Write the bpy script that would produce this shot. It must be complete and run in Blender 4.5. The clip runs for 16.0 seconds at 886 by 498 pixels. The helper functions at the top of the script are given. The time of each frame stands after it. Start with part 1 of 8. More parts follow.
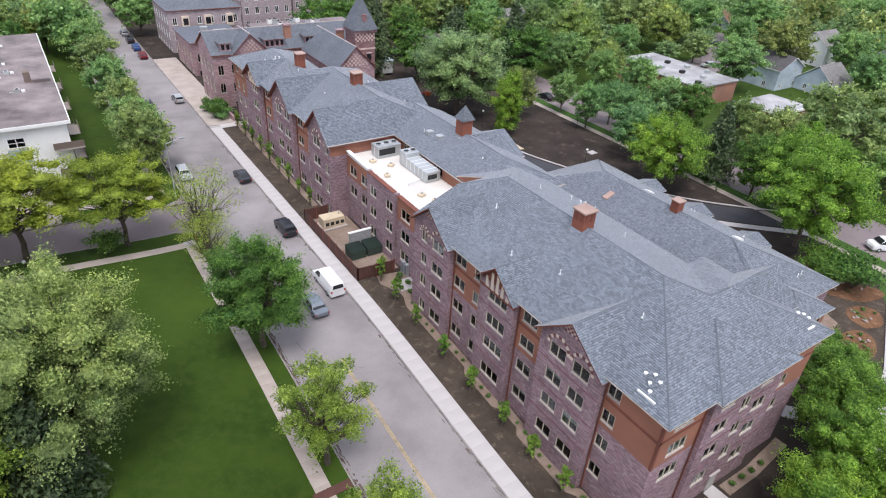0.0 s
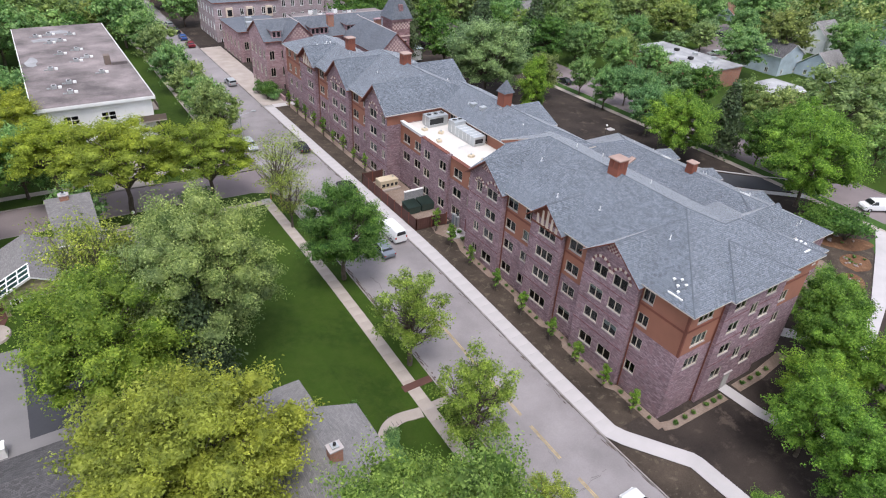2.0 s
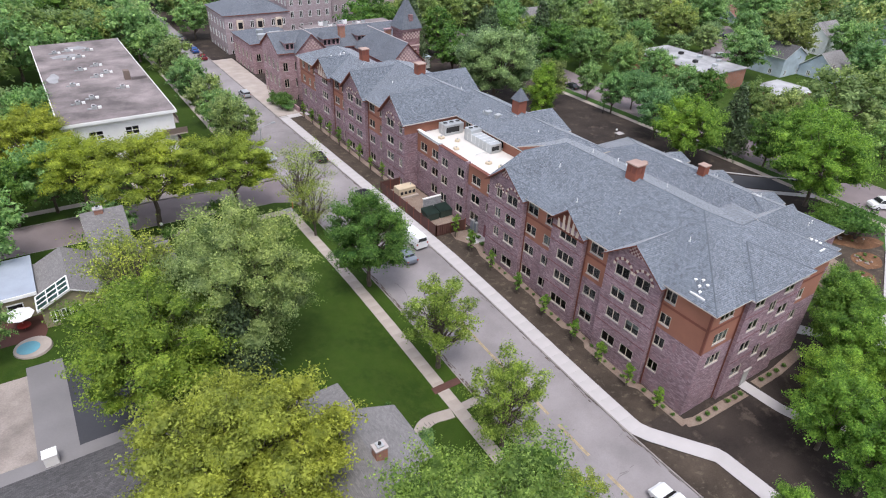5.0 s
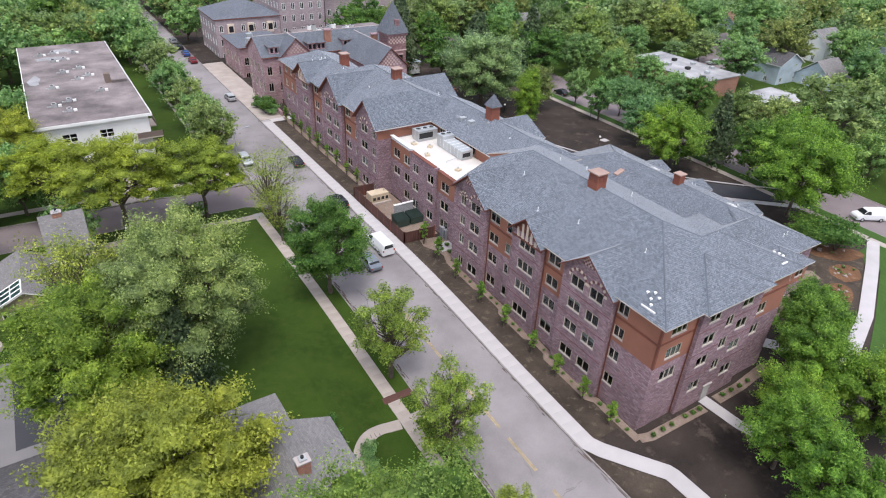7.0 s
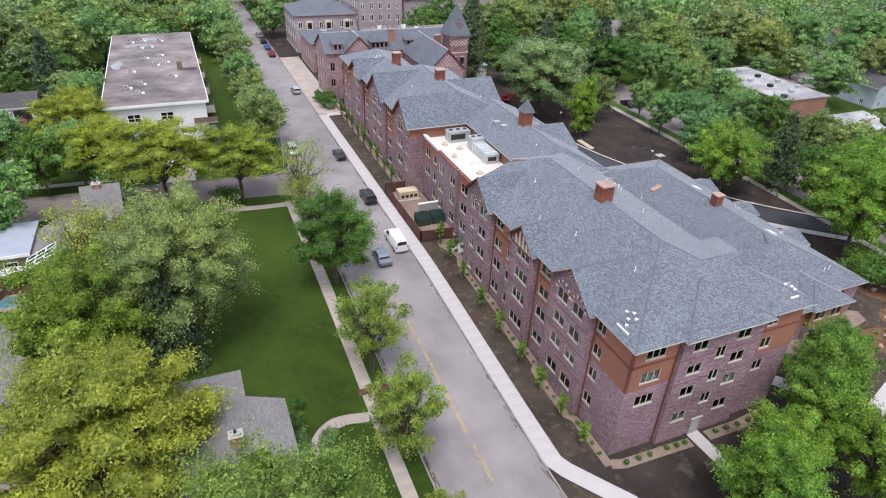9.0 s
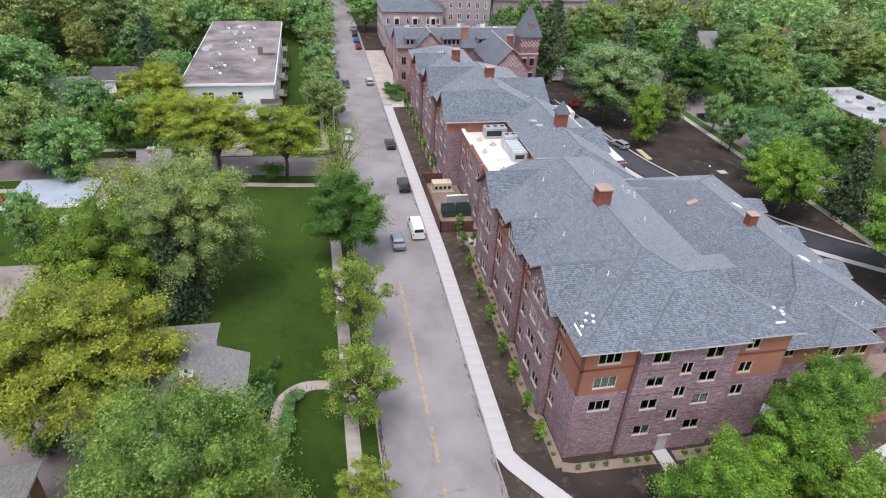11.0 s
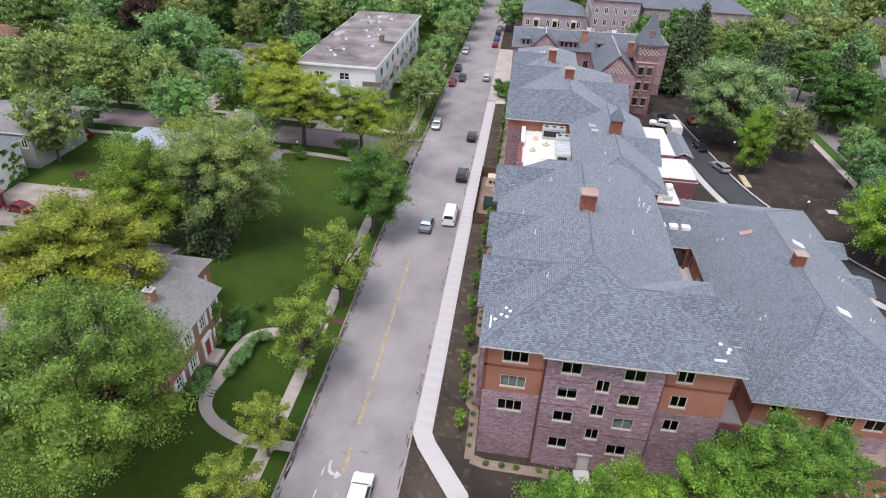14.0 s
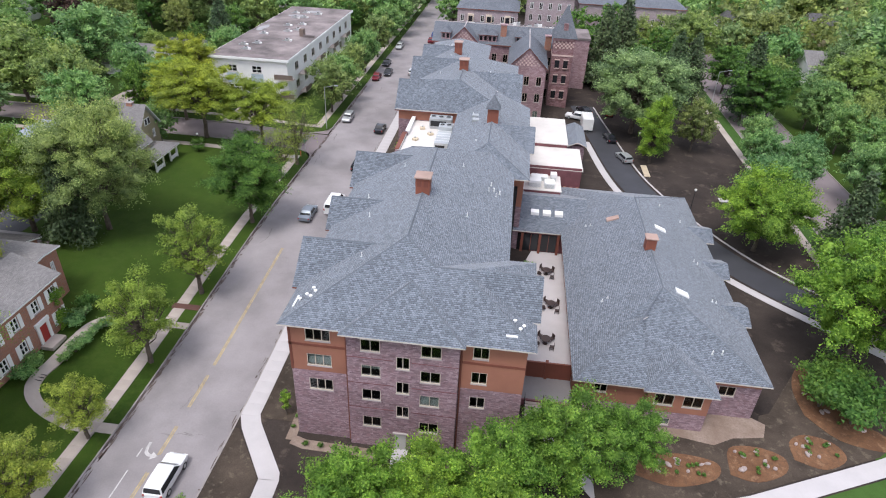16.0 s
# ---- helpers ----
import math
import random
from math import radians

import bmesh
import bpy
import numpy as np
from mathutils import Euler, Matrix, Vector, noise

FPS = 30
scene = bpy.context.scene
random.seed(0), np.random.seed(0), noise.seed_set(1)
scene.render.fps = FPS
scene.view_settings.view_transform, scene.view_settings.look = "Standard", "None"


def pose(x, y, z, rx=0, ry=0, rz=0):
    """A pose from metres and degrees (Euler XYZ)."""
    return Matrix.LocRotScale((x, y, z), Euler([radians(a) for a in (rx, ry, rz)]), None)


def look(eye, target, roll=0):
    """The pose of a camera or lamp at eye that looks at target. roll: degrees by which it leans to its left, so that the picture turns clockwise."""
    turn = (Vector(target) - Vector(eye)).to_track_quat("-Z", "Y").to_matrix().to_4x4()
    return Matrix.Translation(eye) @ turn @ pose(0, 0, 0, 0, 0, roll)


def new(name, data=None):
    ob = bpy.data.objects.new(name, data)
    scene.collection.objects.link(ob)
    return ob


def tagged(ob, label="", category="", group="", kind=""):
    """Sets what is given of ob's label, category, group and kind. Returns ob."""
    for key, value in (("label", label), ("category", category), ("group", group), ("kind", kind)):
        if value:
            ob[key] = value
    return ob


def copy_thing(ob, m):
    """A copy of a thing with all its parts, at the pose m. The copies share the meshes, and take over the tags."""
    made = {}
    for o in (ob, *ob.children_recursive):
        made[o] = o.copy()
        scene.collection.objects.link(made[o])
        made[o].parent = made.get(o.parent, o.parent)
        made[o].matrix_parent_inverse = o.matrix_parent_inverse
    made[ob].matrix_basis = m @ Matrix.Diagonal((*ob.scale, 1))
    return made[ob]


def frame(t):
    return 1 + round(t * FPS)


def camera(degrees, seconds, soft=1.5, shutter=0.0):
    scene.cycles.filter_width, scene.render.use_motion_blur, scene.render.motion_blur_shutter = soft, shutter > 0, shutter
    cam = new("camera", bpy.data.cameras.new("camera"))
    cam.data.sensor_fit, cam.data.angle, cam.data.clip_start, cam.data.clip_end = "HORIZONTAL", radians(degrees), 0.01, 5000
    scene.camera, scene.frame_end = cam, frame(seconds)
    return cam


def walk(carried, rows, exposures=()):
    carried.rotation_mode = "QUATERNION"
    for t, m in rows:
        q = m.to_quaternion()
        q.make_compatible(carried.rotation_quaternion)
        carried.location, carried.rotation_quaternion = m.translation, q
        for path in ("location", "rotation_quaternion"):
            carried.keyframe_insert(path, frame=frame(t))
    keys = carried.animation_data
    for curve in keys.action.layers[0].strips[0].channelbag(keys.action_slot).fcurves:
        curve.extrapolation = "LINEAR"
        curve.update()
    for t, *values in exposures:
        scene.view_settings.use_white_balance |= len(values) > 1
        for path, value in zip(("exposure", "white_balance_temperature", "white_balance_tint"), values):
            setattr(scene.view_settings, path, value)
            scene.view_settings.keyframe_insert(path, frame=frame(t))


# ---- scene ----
cam = camera(71.4, 16.0, 1.1)
METRES, EYE, TILT, LEAN, TURN = 90.0, 47.2, 0.0, 0.0, -35.1
ROWS = [
    (0.0, 0.0, 0.0, 0.0, 2.02, -32.18, -3.22),
    (0.5, -0.0169, -0.0378, 0.0014, 2.3, -32.23, -3.27),
    (1.0, -0.0354, -0.0796, 0.0028, 2.45, -32.32, -3.33),
    (1.5, -0.0522, -0.1227, 0.0048, 2.53, -32.44, -3.27),
    (2.0, -0.0674, -0.1532, 0.007, 2.08, -32.35, -3.03),
    (2.5, -0.0819, -0.1695, 0.0099, 1.68, -32.24, -2.78),
    (3.0, -0.0936, -0.1746, 0.0128, 1.34, -32.08, -2.58),
    (3.5, -0.1036, -0.1763, 0.0152, 1.4, -32.04, -2.41),
    (6.0, -0.0753, -0.1637, 0.0203, 1.98, -31.74, -2.08),
    (6.5, -0.0536, -0.1605, 0.0204, 2.32, -31.66, -2.13),
    (7.0, -0.0289, -0.1581, 0.0205, 2.84, -31.58, -2.16),
    (7.5, -0.0051, -0.1563, 0.0196, 4.24, -31.48, -2.26),
    (8.0, 0.0264, -0.1536, 0.0202, 10.08, -31.59, -2.16),
    (8.5, 0.0588, -0.1485, 0.0207, 11.63, -31.57, -2.16),
    (11.0, 0.233, -0.1265, 0.0193, 24.04, -31.69, -2.52),
    (11.5, 0.2724, -0.1173, 0.0196, 26.73, -31.73, -2.48),
    (12.0, 0.3041, -0.1097, 0.0165, 31.8, -31.79, -2.6),
    (12.5, 0.3444, -0.0934, 0.0171, 50.07, -32.38, -2.29),
    (13.0, 0.3866, -0.0677, 0.0207, 49.34, -32.41, -2.17),
    (13.5, 0.4192, -0.0454, 0.0181, 43.66, -32.11, -2.27),
    (14.0, 0.455, -0.0187, 0.0149, 42.91, -31.95, -2.27),
    (14.5, 0.4925, 0.0098, 0.0088, 42.54, -31.85, -2.26),
    (15.0, 0.5306, 0.0376, 0.0081, 42.22, -31.83, -2.3),
    (15.5, 0.5683, 0.067, 0.0082, 41.93, -31.81, -2.31),
    (16.0, 0.6026, 0.0951, 0.0066, 42.09, -31.79, -2.33),
]
walk(cam, [(t, pose(0, 0, EYE, TILT, LEAN, TURN) @ pose(METRES * x, METRES * y, METRES * z, 90 + pitch, roll, yaw)) for t, x, y, z, yaw, pitch, roll in ROWS])

# ---------------------------------------------------------------- light
world = bpy.data.worlds.new("overcast_sky")
scene.world = world
world.use_nodes = True
wn = world.node_tree.nodes
wl = world.node_tree.links
sky = wn.new("ShaderNodeTexSky")
sky.sky_type = "NISHITA"
sky.sun_disc = False
SUN_ELEV, SUN_AZ = 66.0, 205.0          # azimuth clockwise from +y
sky.sun_elevation = radians(SUN_ELEV)
sky.sun_rotation = radians(SUN_AZ)
sky.air_density, sky.dust_density, sky.ozone_density = 1.0, 4.0, 1.0
wn["Background"].inputs["Strength"].default_value = 0.122
cloud = wn.new("ShaderNodeMix")
cloud.data_type = "RGBA"
cloud.inputs["Factor"].default_value = 0.6
cloud.inputs["B"].default_value = (6.6, 6.8, 7.9, 1)
wl.new(sky.outputs["Color"], cloud.inputs["A"])
wl.new(cloud.outputs["Result"], wn["Background"].inputs["Color"])

sun_data = bpy.data.lights.new("sun", "SUN")
sun_data.energy, sun_data.angle, sun_data.color = 1.25, radians(20), (1.0, 0.98, 0.98)
sun = new("sun", sun_data)
az, el = radians(SUN_AZ), radians(SUN_ELEV)
sun_dir = Vector((math.sin(az) * math.cos(el), math.cos(az) * math.cos(el), math.sin(el)))
sun.matrix_world = look(sun_dir * 200, (0, 0, 0))
scene.view_settings.exposure = 0.85

# ---------------------------------------------------------------- materials
MATS = {}


def nodes_of(name):
    m = bpy.data.materials.new(name)
    m.use_nodes = True
    return m, m.node_tree.nodes, m.node_tree.links, m.node_tree.nodes["Principled BSDF"]


def ramp(n, l, src, a, b, p0=0.3, p1=0.7):
    r = n.new("ShaderNodeValToRGB")
    r.color_ramp.elements[0].position, r.color_ramp.elements[0].color = p0, (*a, 1)
    r.color_ramp.elements[1].position, r.color_ramp.elements[1].color = p1, (*b, 1)
    l.new(src, r.inputs["Fac"])
    return r.outputs["Color"]


def noise_tex(n, l, vec, scale, detail=4, rough=0.55):
    t = n.new("ShaderNodeTexNoise")
    t.inputs["Scale"].default_value, t.inputs["Detail"].default_value, t.inputs["Roughness"].default_value = scale, detail, rough
    l.new(vec, t.inputs["Vector"])
    return t.outputs["Fac"]


def mix_col(n, l, fac, a, b, mode="MIX"):
    m = n.new("ShaderNodeMix")
    m.data_type, m.blend_type = "RGBA", mode
    for sock, v in (("Factor", fac), ("A", a), ("B", b)):
        if isinstance(v, (int, float)):
            m.inputs[sock].default_value = v
        elif isinstance(v, tuple):
            m.inputs[sock].default_value = (*v, 1)
        else:
            l.new(v, m.inputs[sock])
    return m.outputs["Result"]


def bump(n, l, height, b, strength=0.4, distance=0.02):
    u = n.new("ShaderNodeBump")
    u.inputs["Strength"].default_value, u.inputs["Distance"].default_value = strength, distance
    l.new(height, u.inputs["Height"])
    l.new(u.outputs["Normal"], b.inputs["Normal"])


def scaled(c, k):
    return tuple(max(0.0, min(1.0, v * k)) for v in c)


def plain(name, col, rough=0.7, metal=0.0, vary=0.18, big=0.35, fine=6.0, bump_s=0.15, spec=0.5):
    """A surface with soft stains and a fine grain."""
    if name in MATS:
        return MATS[name]
    m, n, l, b = nodes_of(name)
    tc = n.new("ShaderNodeTexCoord").outputs["Object"]
    a = noise_tex(n, l, tc, big, 5)
    f = noise_tex(n, l, tc, fine, 6, 0.65)
    c1 = ramp(n, l, a, scaled(col, 1 - vary), scaled(col, 1 + vary))
    c2 = ramp(n, l, f, scaled((1, 1, 1), 1 - vary * 0.8), (1, 1, 1), 0.25, 0.75)
    l.new(mix_col(n, l, 1.0, c1, c2, "MULTIPLY"), b.inputs["Base Color"])
    b.inputs["Roughness"].default_value, b.inputs["Metallic"].default_value = rough, metal
    b.inputs["Specular IOR Level"].default_value = spec
    if bump_s:
        bump(n, l, f, b, bump_s)
    MATS[name] = m
    return m


def coursed(name, c1, c2, mortar, width, height, gap, rough=0.85, offset=0.5, squash=1.0, stain=0.2, bump_s=0.6, bias=0.0, tint=None, gap_smooth=0.3, butt_shadow=0.0, sheen=0.0):
    """Courses of pieces laid along the faces' own u and v, in metres."""
    m, n, l, b = nodes_of(name)
    uv = n.new("ShaderNodeUVMap").outputs["UV"]
    tc = n.new("ShaderNodeTexCoord").outputs["Object"]
    br = n.new("ShaderNodeTexBrick")
    br.offset, br.squash, br.squash_frequency = offset, squash, 3
    for k, v in (("Color1", c1), ("Color2", c2), ("Mortar", mortar)):
        br.inputs[k].default_value = (*v, 1)
    br.inputs["Scale"].default_value = 1.0
    br.inputs["Brick Width"].default_value, br.inputs["Row Height"].default_value = width, height
    br.inputs["Mortar Size"].default_value, br.inputs["Mortar Smooth"].default_value, br.inputs["Bias"].default_value = gap, gap_smooth, bias
    l.new(uv, br.inputs["Vector"])
    col = br.outputs["Color"]
    big = noise_tex(n, l, tc, 0.22, 5)
    fine = noise_tex(n, l, tc, 9.0, 5, 0.7)
    if tint:
        mid = noise_tex(n, l, tc, 1.6, 3)
        col = mix_col(n, l, ramp(n, l, mid, (0, 0, 0), (1, 1, 1), 0.52, 0.72), col, tint)
    col = mix_col(n, l, 1.0, col, ramp(n, l, big, scaled((1, 1, 1), 1 - stain), (1, 1, 1)), "MULTIPLY")
    col = mix_col(n, l, 1.0, col, ramp(n, l, fine, scaled((1, 1, 1), 1 - stain), (1, 1, 1), 0.2, 0.8), "MULTIPLY")
    if butt_shadow:
        # shadow line along each course's lower edge, painted into the colour as a dark band
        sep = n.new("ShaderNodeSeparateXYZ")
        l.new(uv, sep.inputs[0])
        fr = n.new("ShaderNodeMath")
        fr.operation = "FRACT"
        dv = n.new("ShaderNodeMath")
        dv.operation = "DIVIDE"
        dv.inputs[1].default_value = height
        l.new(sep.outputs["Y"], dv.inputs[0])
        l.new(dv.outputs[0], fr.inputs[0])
        col = mix_col(n, l, 1.0, col, ramp(n, l, fr.outputs[0], scaled((1, 1, 1), 1 - butt_shadow), (1, 1, 1), 0.06, 0.3), "MULTIPLY")
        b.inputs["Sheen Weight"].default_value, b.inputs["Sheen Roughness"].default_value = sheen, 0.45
    l.new(col, b.inputs["Base Color"])
    b.inputs["Roughness"].default_value = rough
    inv = n.new("ShaderNodeMath")
    inv.operation = "SUBTRACT"
    inv.inputs[0].default_value = 1.0
    l.new(br.outputs["Fac"], inv.inputs[1])
    add = n.new("ShaderNodeMath")
    add.operation = "MULTIPLY_ADD"
    l.new(fine, add.inputs[0])
    add.inputs[1].default_value = 0.5
    l.new(inv.outputs[0], add.inputs[2])
    bump(n, l, add.outputs[0], b, bump_s, 0.02)
    MATS[name] = m
    return m


def ground_mat(name, a, b_, c, s1=0.06, s2=1.2, s3=14.0, rough=0.95, bump_s=0.5, patch=None):
    """Earth or turf: broad patches, clods and grain."""
    m, n, l, b = nodes_of(name)
    tc = n.new("ShaderNodeTexCoord").outputs["Object"]
    f1, f2, f3 = noise_tex(n, l, tc, s1, 6, 0.6), noise_tex(n, l, tc, s2, 6, 0.65), noise_tex(n, l, tc, s3, 4, 0.7)
    col = ramp(n, l, f1, a, b_, 0.35, 0.65)
    col = mix_col(n, l, ramp(n, l, f2, (0, 0, 0), (0.7, 0.7, 0.7), 0.45, 0.75), col, c)
    if patch:
        col = mix_col(n, l, ramp(n, l, noise_tex(n, l, tc, s1 * 3.1, 6, 0.7), (0, 0, 0), (1, 1, 1), 0.55, 0.64), col, patch)
    col = mix_col(n, l, 1.0, col, ramp(n, l, f3, (0.62, 0.62, 0.62), (1, 1, 1), 0.25, 0.75), "MULTIPLY")
    l.new(col, b.inputs["Base Color"])
    b.inputs["Roughness"].default_value = rough
    b.inputs["Specular IOR Level"].default_value = 0.2
    bump(n, l, f3, b, bump_s, 0.05)
    MATS[name] = m
    return m


def leaf_mat(name, dark, light, glow=0.4):
    """Leaves: each one a slightly different green, light coming through them."""
    m, n, l, b = nodes_of(name)
    geo = n.new("ShaderNodeNewGeometry")
    tc = n.new("ShaderNodeTexCoord").outputs["Object"]
    col = ramp(n, l, geo.outputs["Random Per Island"], dark, light, 0.0, 1.0)
    clump = ramp(n, l, noise_tex(n, l, tc, 0.8, 4), (0.5, 0.54, 0.5), (1.28, 1.22, 1.05), 0.36, 0.64)
    col = mix_col(n, l, 1.0, col, clump, "MULTIPLY")
    grove = ramp(n, l, noise_tex(n, l, n.new("ShaderNodeNewGeometry").outputs["Position"], 0.075, 2), (0.82, 0.86, 0.95), (1.16, 1.12, 1.0), 0.35, 0.65)
    col = mix_col(n, l, 1.0, col, grove, "MULTIPLY")
    info = n.new("ShaderNodeObjectInfo")
    tree_tone = ramp(n, l, info.outputs["Random"], (0.8, 0.88, 0.85), (1.15, 1.06, 0.95), 0.0, 1.0)
    col = mix_col(n, l, 1.0, col, tree_tone, "MULTIPLY")
    l.new(col, b.inputs["Base Color"])
    b.inputs["Roughness"].default_value = 0.55
    b.inputs["Specular IOR Level"].default_value = 0.25
    tr = n.new("ShaderNodeBsdfTranslucent")
    l.new(col, tr.inputs["Color"])
    mx = n.new("ShaderNodeMixShader")
    mx.inputs[0].default_value = glow
    l.new(b.outputs[0], mx.inputs[1])
    l.new(tr.outputs[0], mx.inputs[2])
    l.new(mx.outputs[0], n["Material Output"].inputs["Surface"])
    MATS[name] = m
    return m


def glass_mat(name, tint, rough=0.03):
    m, n, l, b = nodes_of(name)
    b.inputs["Base Color"].default_value = (*tint, 1)
    b.inputs["Roughness"].default_value = rough
    b.inputs["Transmission Weight"].default_value = 1.0
    b.inputs["IOR"].default_value = 1.45
    MATS[name] = m
    return m


SHINGLE = coursed("slate_grey_shingles", (0.11, 0.129, 0.157), (0.222, 0.253, 0.3), (0.052, 0.062, 0.079), 0.27, 0.2, 0.014, 0.9, 0.43, stain=0.12, bump_s=0.8, butt_shadow=0.5, sheen=0.32)
RIDGE = plain("ridge_shingle", (0.13, 0.146, 0.172), 0.9)
STONE = coursed("mauve_split_stone", (0.25, 0.154, 0.18), (0.52, 0.37, 0.41), (0.225, 0.155, 0.172), 0.33, 0.125, 0.012, 0.9, 0.37, 1.6, stain=0.3, bump_s=0.9, tint=(0.37, 0.22, 0.25))
def piece_mat(name, a, b_):
    """Separate stones, each its own shade."""
    m, n, l, b = nodes_of(name)
    tc = n.new("ShaderNodeTexCoord").outputs["Object"]
    col = ramp(n, l, n.new("ShaderNodeObjectInfo").outputs["Random"], a, b_, 0.0, 1.0)
    f = noise_tex(n, l, tc, 7.0, 5, 0.7)
    l.new(mix_col(n, l, 1.0, col, ramp(n, l, f, (0.7, 0.7, 0.7), (1, 1, 1), 0.3, 0.7), "MULTIPLY"), b.inputs["Base Color"])
    b.inputs["Roughness"].default_value = 0.9
    bump(n, l, f, b, 0.6)
    MATS[name] = m
    return m


STONEPIECE = piece_mat("single_split_stone", (0.27, 0.168, 0.192), (0.39, 0.268, 0.3))
STUCCO = plain("russet_stucco", (0.3, 0.128, 0.084), 0.9, vary=0.12, fine=20)
TRIM = plain("red_brown_trim", (0.175, 0.055, 0.036), 0.75, vary=0.15)
BRICKTRIM = plain("red_pilaster_stone", (0.19, 0.075, 0.085), 0.9, vary=0.25)
FASCIA = plain("pale_fascia", (0.55, 0.5, 0.46), 0.6, vary=0.08)
SOFFIT = plain("dark_soffit", (0.16, 0.12, 0.1), 0.8)
WHITE = plain("white_paint", (0.78, 0.78, 0.77), 0.6, vary=0.08)
CREAM = plain("cream_stone", (0.66, 0.56, 0.46), 0.8, vary=0.12)
SILL = plain("pale_sill", (0.42, 0.375, 0.37), 0.8, vary=0.1)
FRAME = plain("putty_window_frame", (0.56, 0.49, 0.41), 0.6, vary=0.08)
GLASS = glass_mat("window_glass", (0.4, 0.47, 0.48))
# near-black colour that paints in the shade of rooms and open bays
DARKROOM = plain("painted_room_shade", (0.02, 0.02, 0.022), 0.9)
BLIND = plain("white_blind", (0.6, 0.6, 0.56), 0.8)
METAL = plain("galvanised_metal", (0.5, 0.52, 0.53), 0.45, 0.6, vary=0.15)
PVC = plain("white_vent_pipe", (0.78, 0.78, 0.77), 0.5, vary=0.06)
MEMBRANE = plain("white_roof_membrane", (0.62, 0.59, 0.555), 0.75, vary=0.1, big=0.3)
ROAD = plain("pale_worn_concrete_road", (0.276, 0.254, 0.26), 0.9, vary=0.21, big=0.16, fine=7, bump_s=0.25, spec=0.2)
SIDEROAD = plain("mauve_worn_asphalt", (0.22, 0.185, 0.19), 0.92, vary=0.16, big=0.15, fine=7, bump_s=0.25, spec=0.2)
BLACKTOP = plain("new_black_asphalt", (0.045, 0.046, 0.055), 0.85, vary=0.2, big=0.2, fine=9, bump_s=0.3)
WALKNEW = plain("new_concrete", (0.47, 0.445, 0.45), 0.85, vary=0.08, big=0.3, fine=8, bump_s=0.2)
WALKOLD = plain("weathered_concrete", (0.4, 0.345, 0.31), 0.9, vary=0.14, big=0.4, fine=8, bump_s=0.25)
KERB = plain("stained_kerb", (0.3, 0.27, 0.26), 0.9, vary=0.3, big=0.8)
JOINT = plain("dark_joint", (0.11, 0.1, 0.1), 0.95)
SLABJOINT = plain("dusty_slab_joint", (0.36, 0.34, 0.335), 0.95)
YELLOW = plain("worn_yellow_paint", (0.43, 0.33, 0.17), 0.8, vary=0.35, big=1.5)
MARK = plain("worn_white_paint", (0.5, 0.48, 0.475), 0.8, vary=0.25, big=1.5)
GRASS = ground_mat("mown_grass", (0.024, 0.054, 0.005), (0.054, 0.1, 0.011), (0.062, 0.094, 0.015), 0.09, 0.9, 11.0, patch=(0.04, 0.08, 0.008))
LAWN = ground_mat("bright_grass", (0.045, 0.105, 0.02), (0.07, 0.14, 0.03), (0.05, 0.1, 0.02))
SOIL = ground_mat("bare_dark_soil", (0.03, 0.0235, 0.0215), (0.07, 0.055, 0.047), (0.05, 0.039, 0.034), 0.12, 1.4, 9.0, patch=(0.095, 0.074, 0.061))
SOILDRY = ground_mat("dry_brown_soil", (0.05, 0.039, 0.031), (0.1, 0.077, 0.06), (0.075, 0.058, 0.045), 0.3, 1.6, 9.0, patch=(0.135, 0.11, 0.084))
MULCH = ground_mat("orange_mulch", (0.15, 0.074, 0.04), (0.235, 0.125, 0.068), (0.095, 0.056, 0.038), 0.4, 3.0, 14.0, patch=(0.27, 0.16, 0.095))
GRAVEL = ground_mat("tan_river_gravel", (0.26, 0.19, 0.15), (0.36, 0.285, 0.235), (0.2, 0.15, 0.125), 0.4, 5.0, 26.0)
BROWNBRICK = coursed("brown_brick", (0.26, 0.17, 0.14), (0.36, 0.25, 0.21), (0.28, 0.22, 0.19), 0.22, 0.075, 0.009, 0.9, stain=0.22)
REDSTONE = coursed("dark_red_quartzite", (0.27, 0.135, 0.14), (0.42, 0.25, 0.26), (0.2, 0.125, 0.125), 0.55, 0.25, 0.02, 0.9, 0.4, 1.4, stain=0.3, bump_s=0.9)
BLUESHINGLE = coursed("blue_grey_house_shingles", (0.13, 0.145, 0.175), (0.2, 0.22, 0.25), (0.09, 0.1, 0.12), 0.3, 0.14, 0.01, 0.9, 0.4, stain=0.2, bump_s=0.4)
PATCHROOF = plain("patched_pale_roof", (0.36, 0.36, 0.37), 0.85, vary=0.4, big=0.18)
PATIO = plain("dark_brown_metal", (0.05, 0.03, 0.027), 0.6)
BARK = plain("grey_brown_bark", (0.12, 0.095, 0.075), 0.95, vary=0.35, big=2.0, fine=14, bump_s=0.6)
BROWNWOOD = plain("red_brown_fence_boards", (0.105, 0.045, 0.036), 0.85, vary=0.25)
BRICK = coursed("orange_red_brick", (0.37, 0.15, 0.095), (0.48, 0.22, 0.145), (0.34, 0.26, 0.22), 0.22, 0.075, 0.009, 0.9, stain=0.22)
PINKBRICK = coursed("rose_quartzite", (0.4, 0.245, 0.265), (0.58, 0.4, 0.425), (0.32, 0.22, 0.225), 0.55, 0.25, 0.02, 0.9, 0.4, 1.4, stain=0.3, bump_s=0.9)
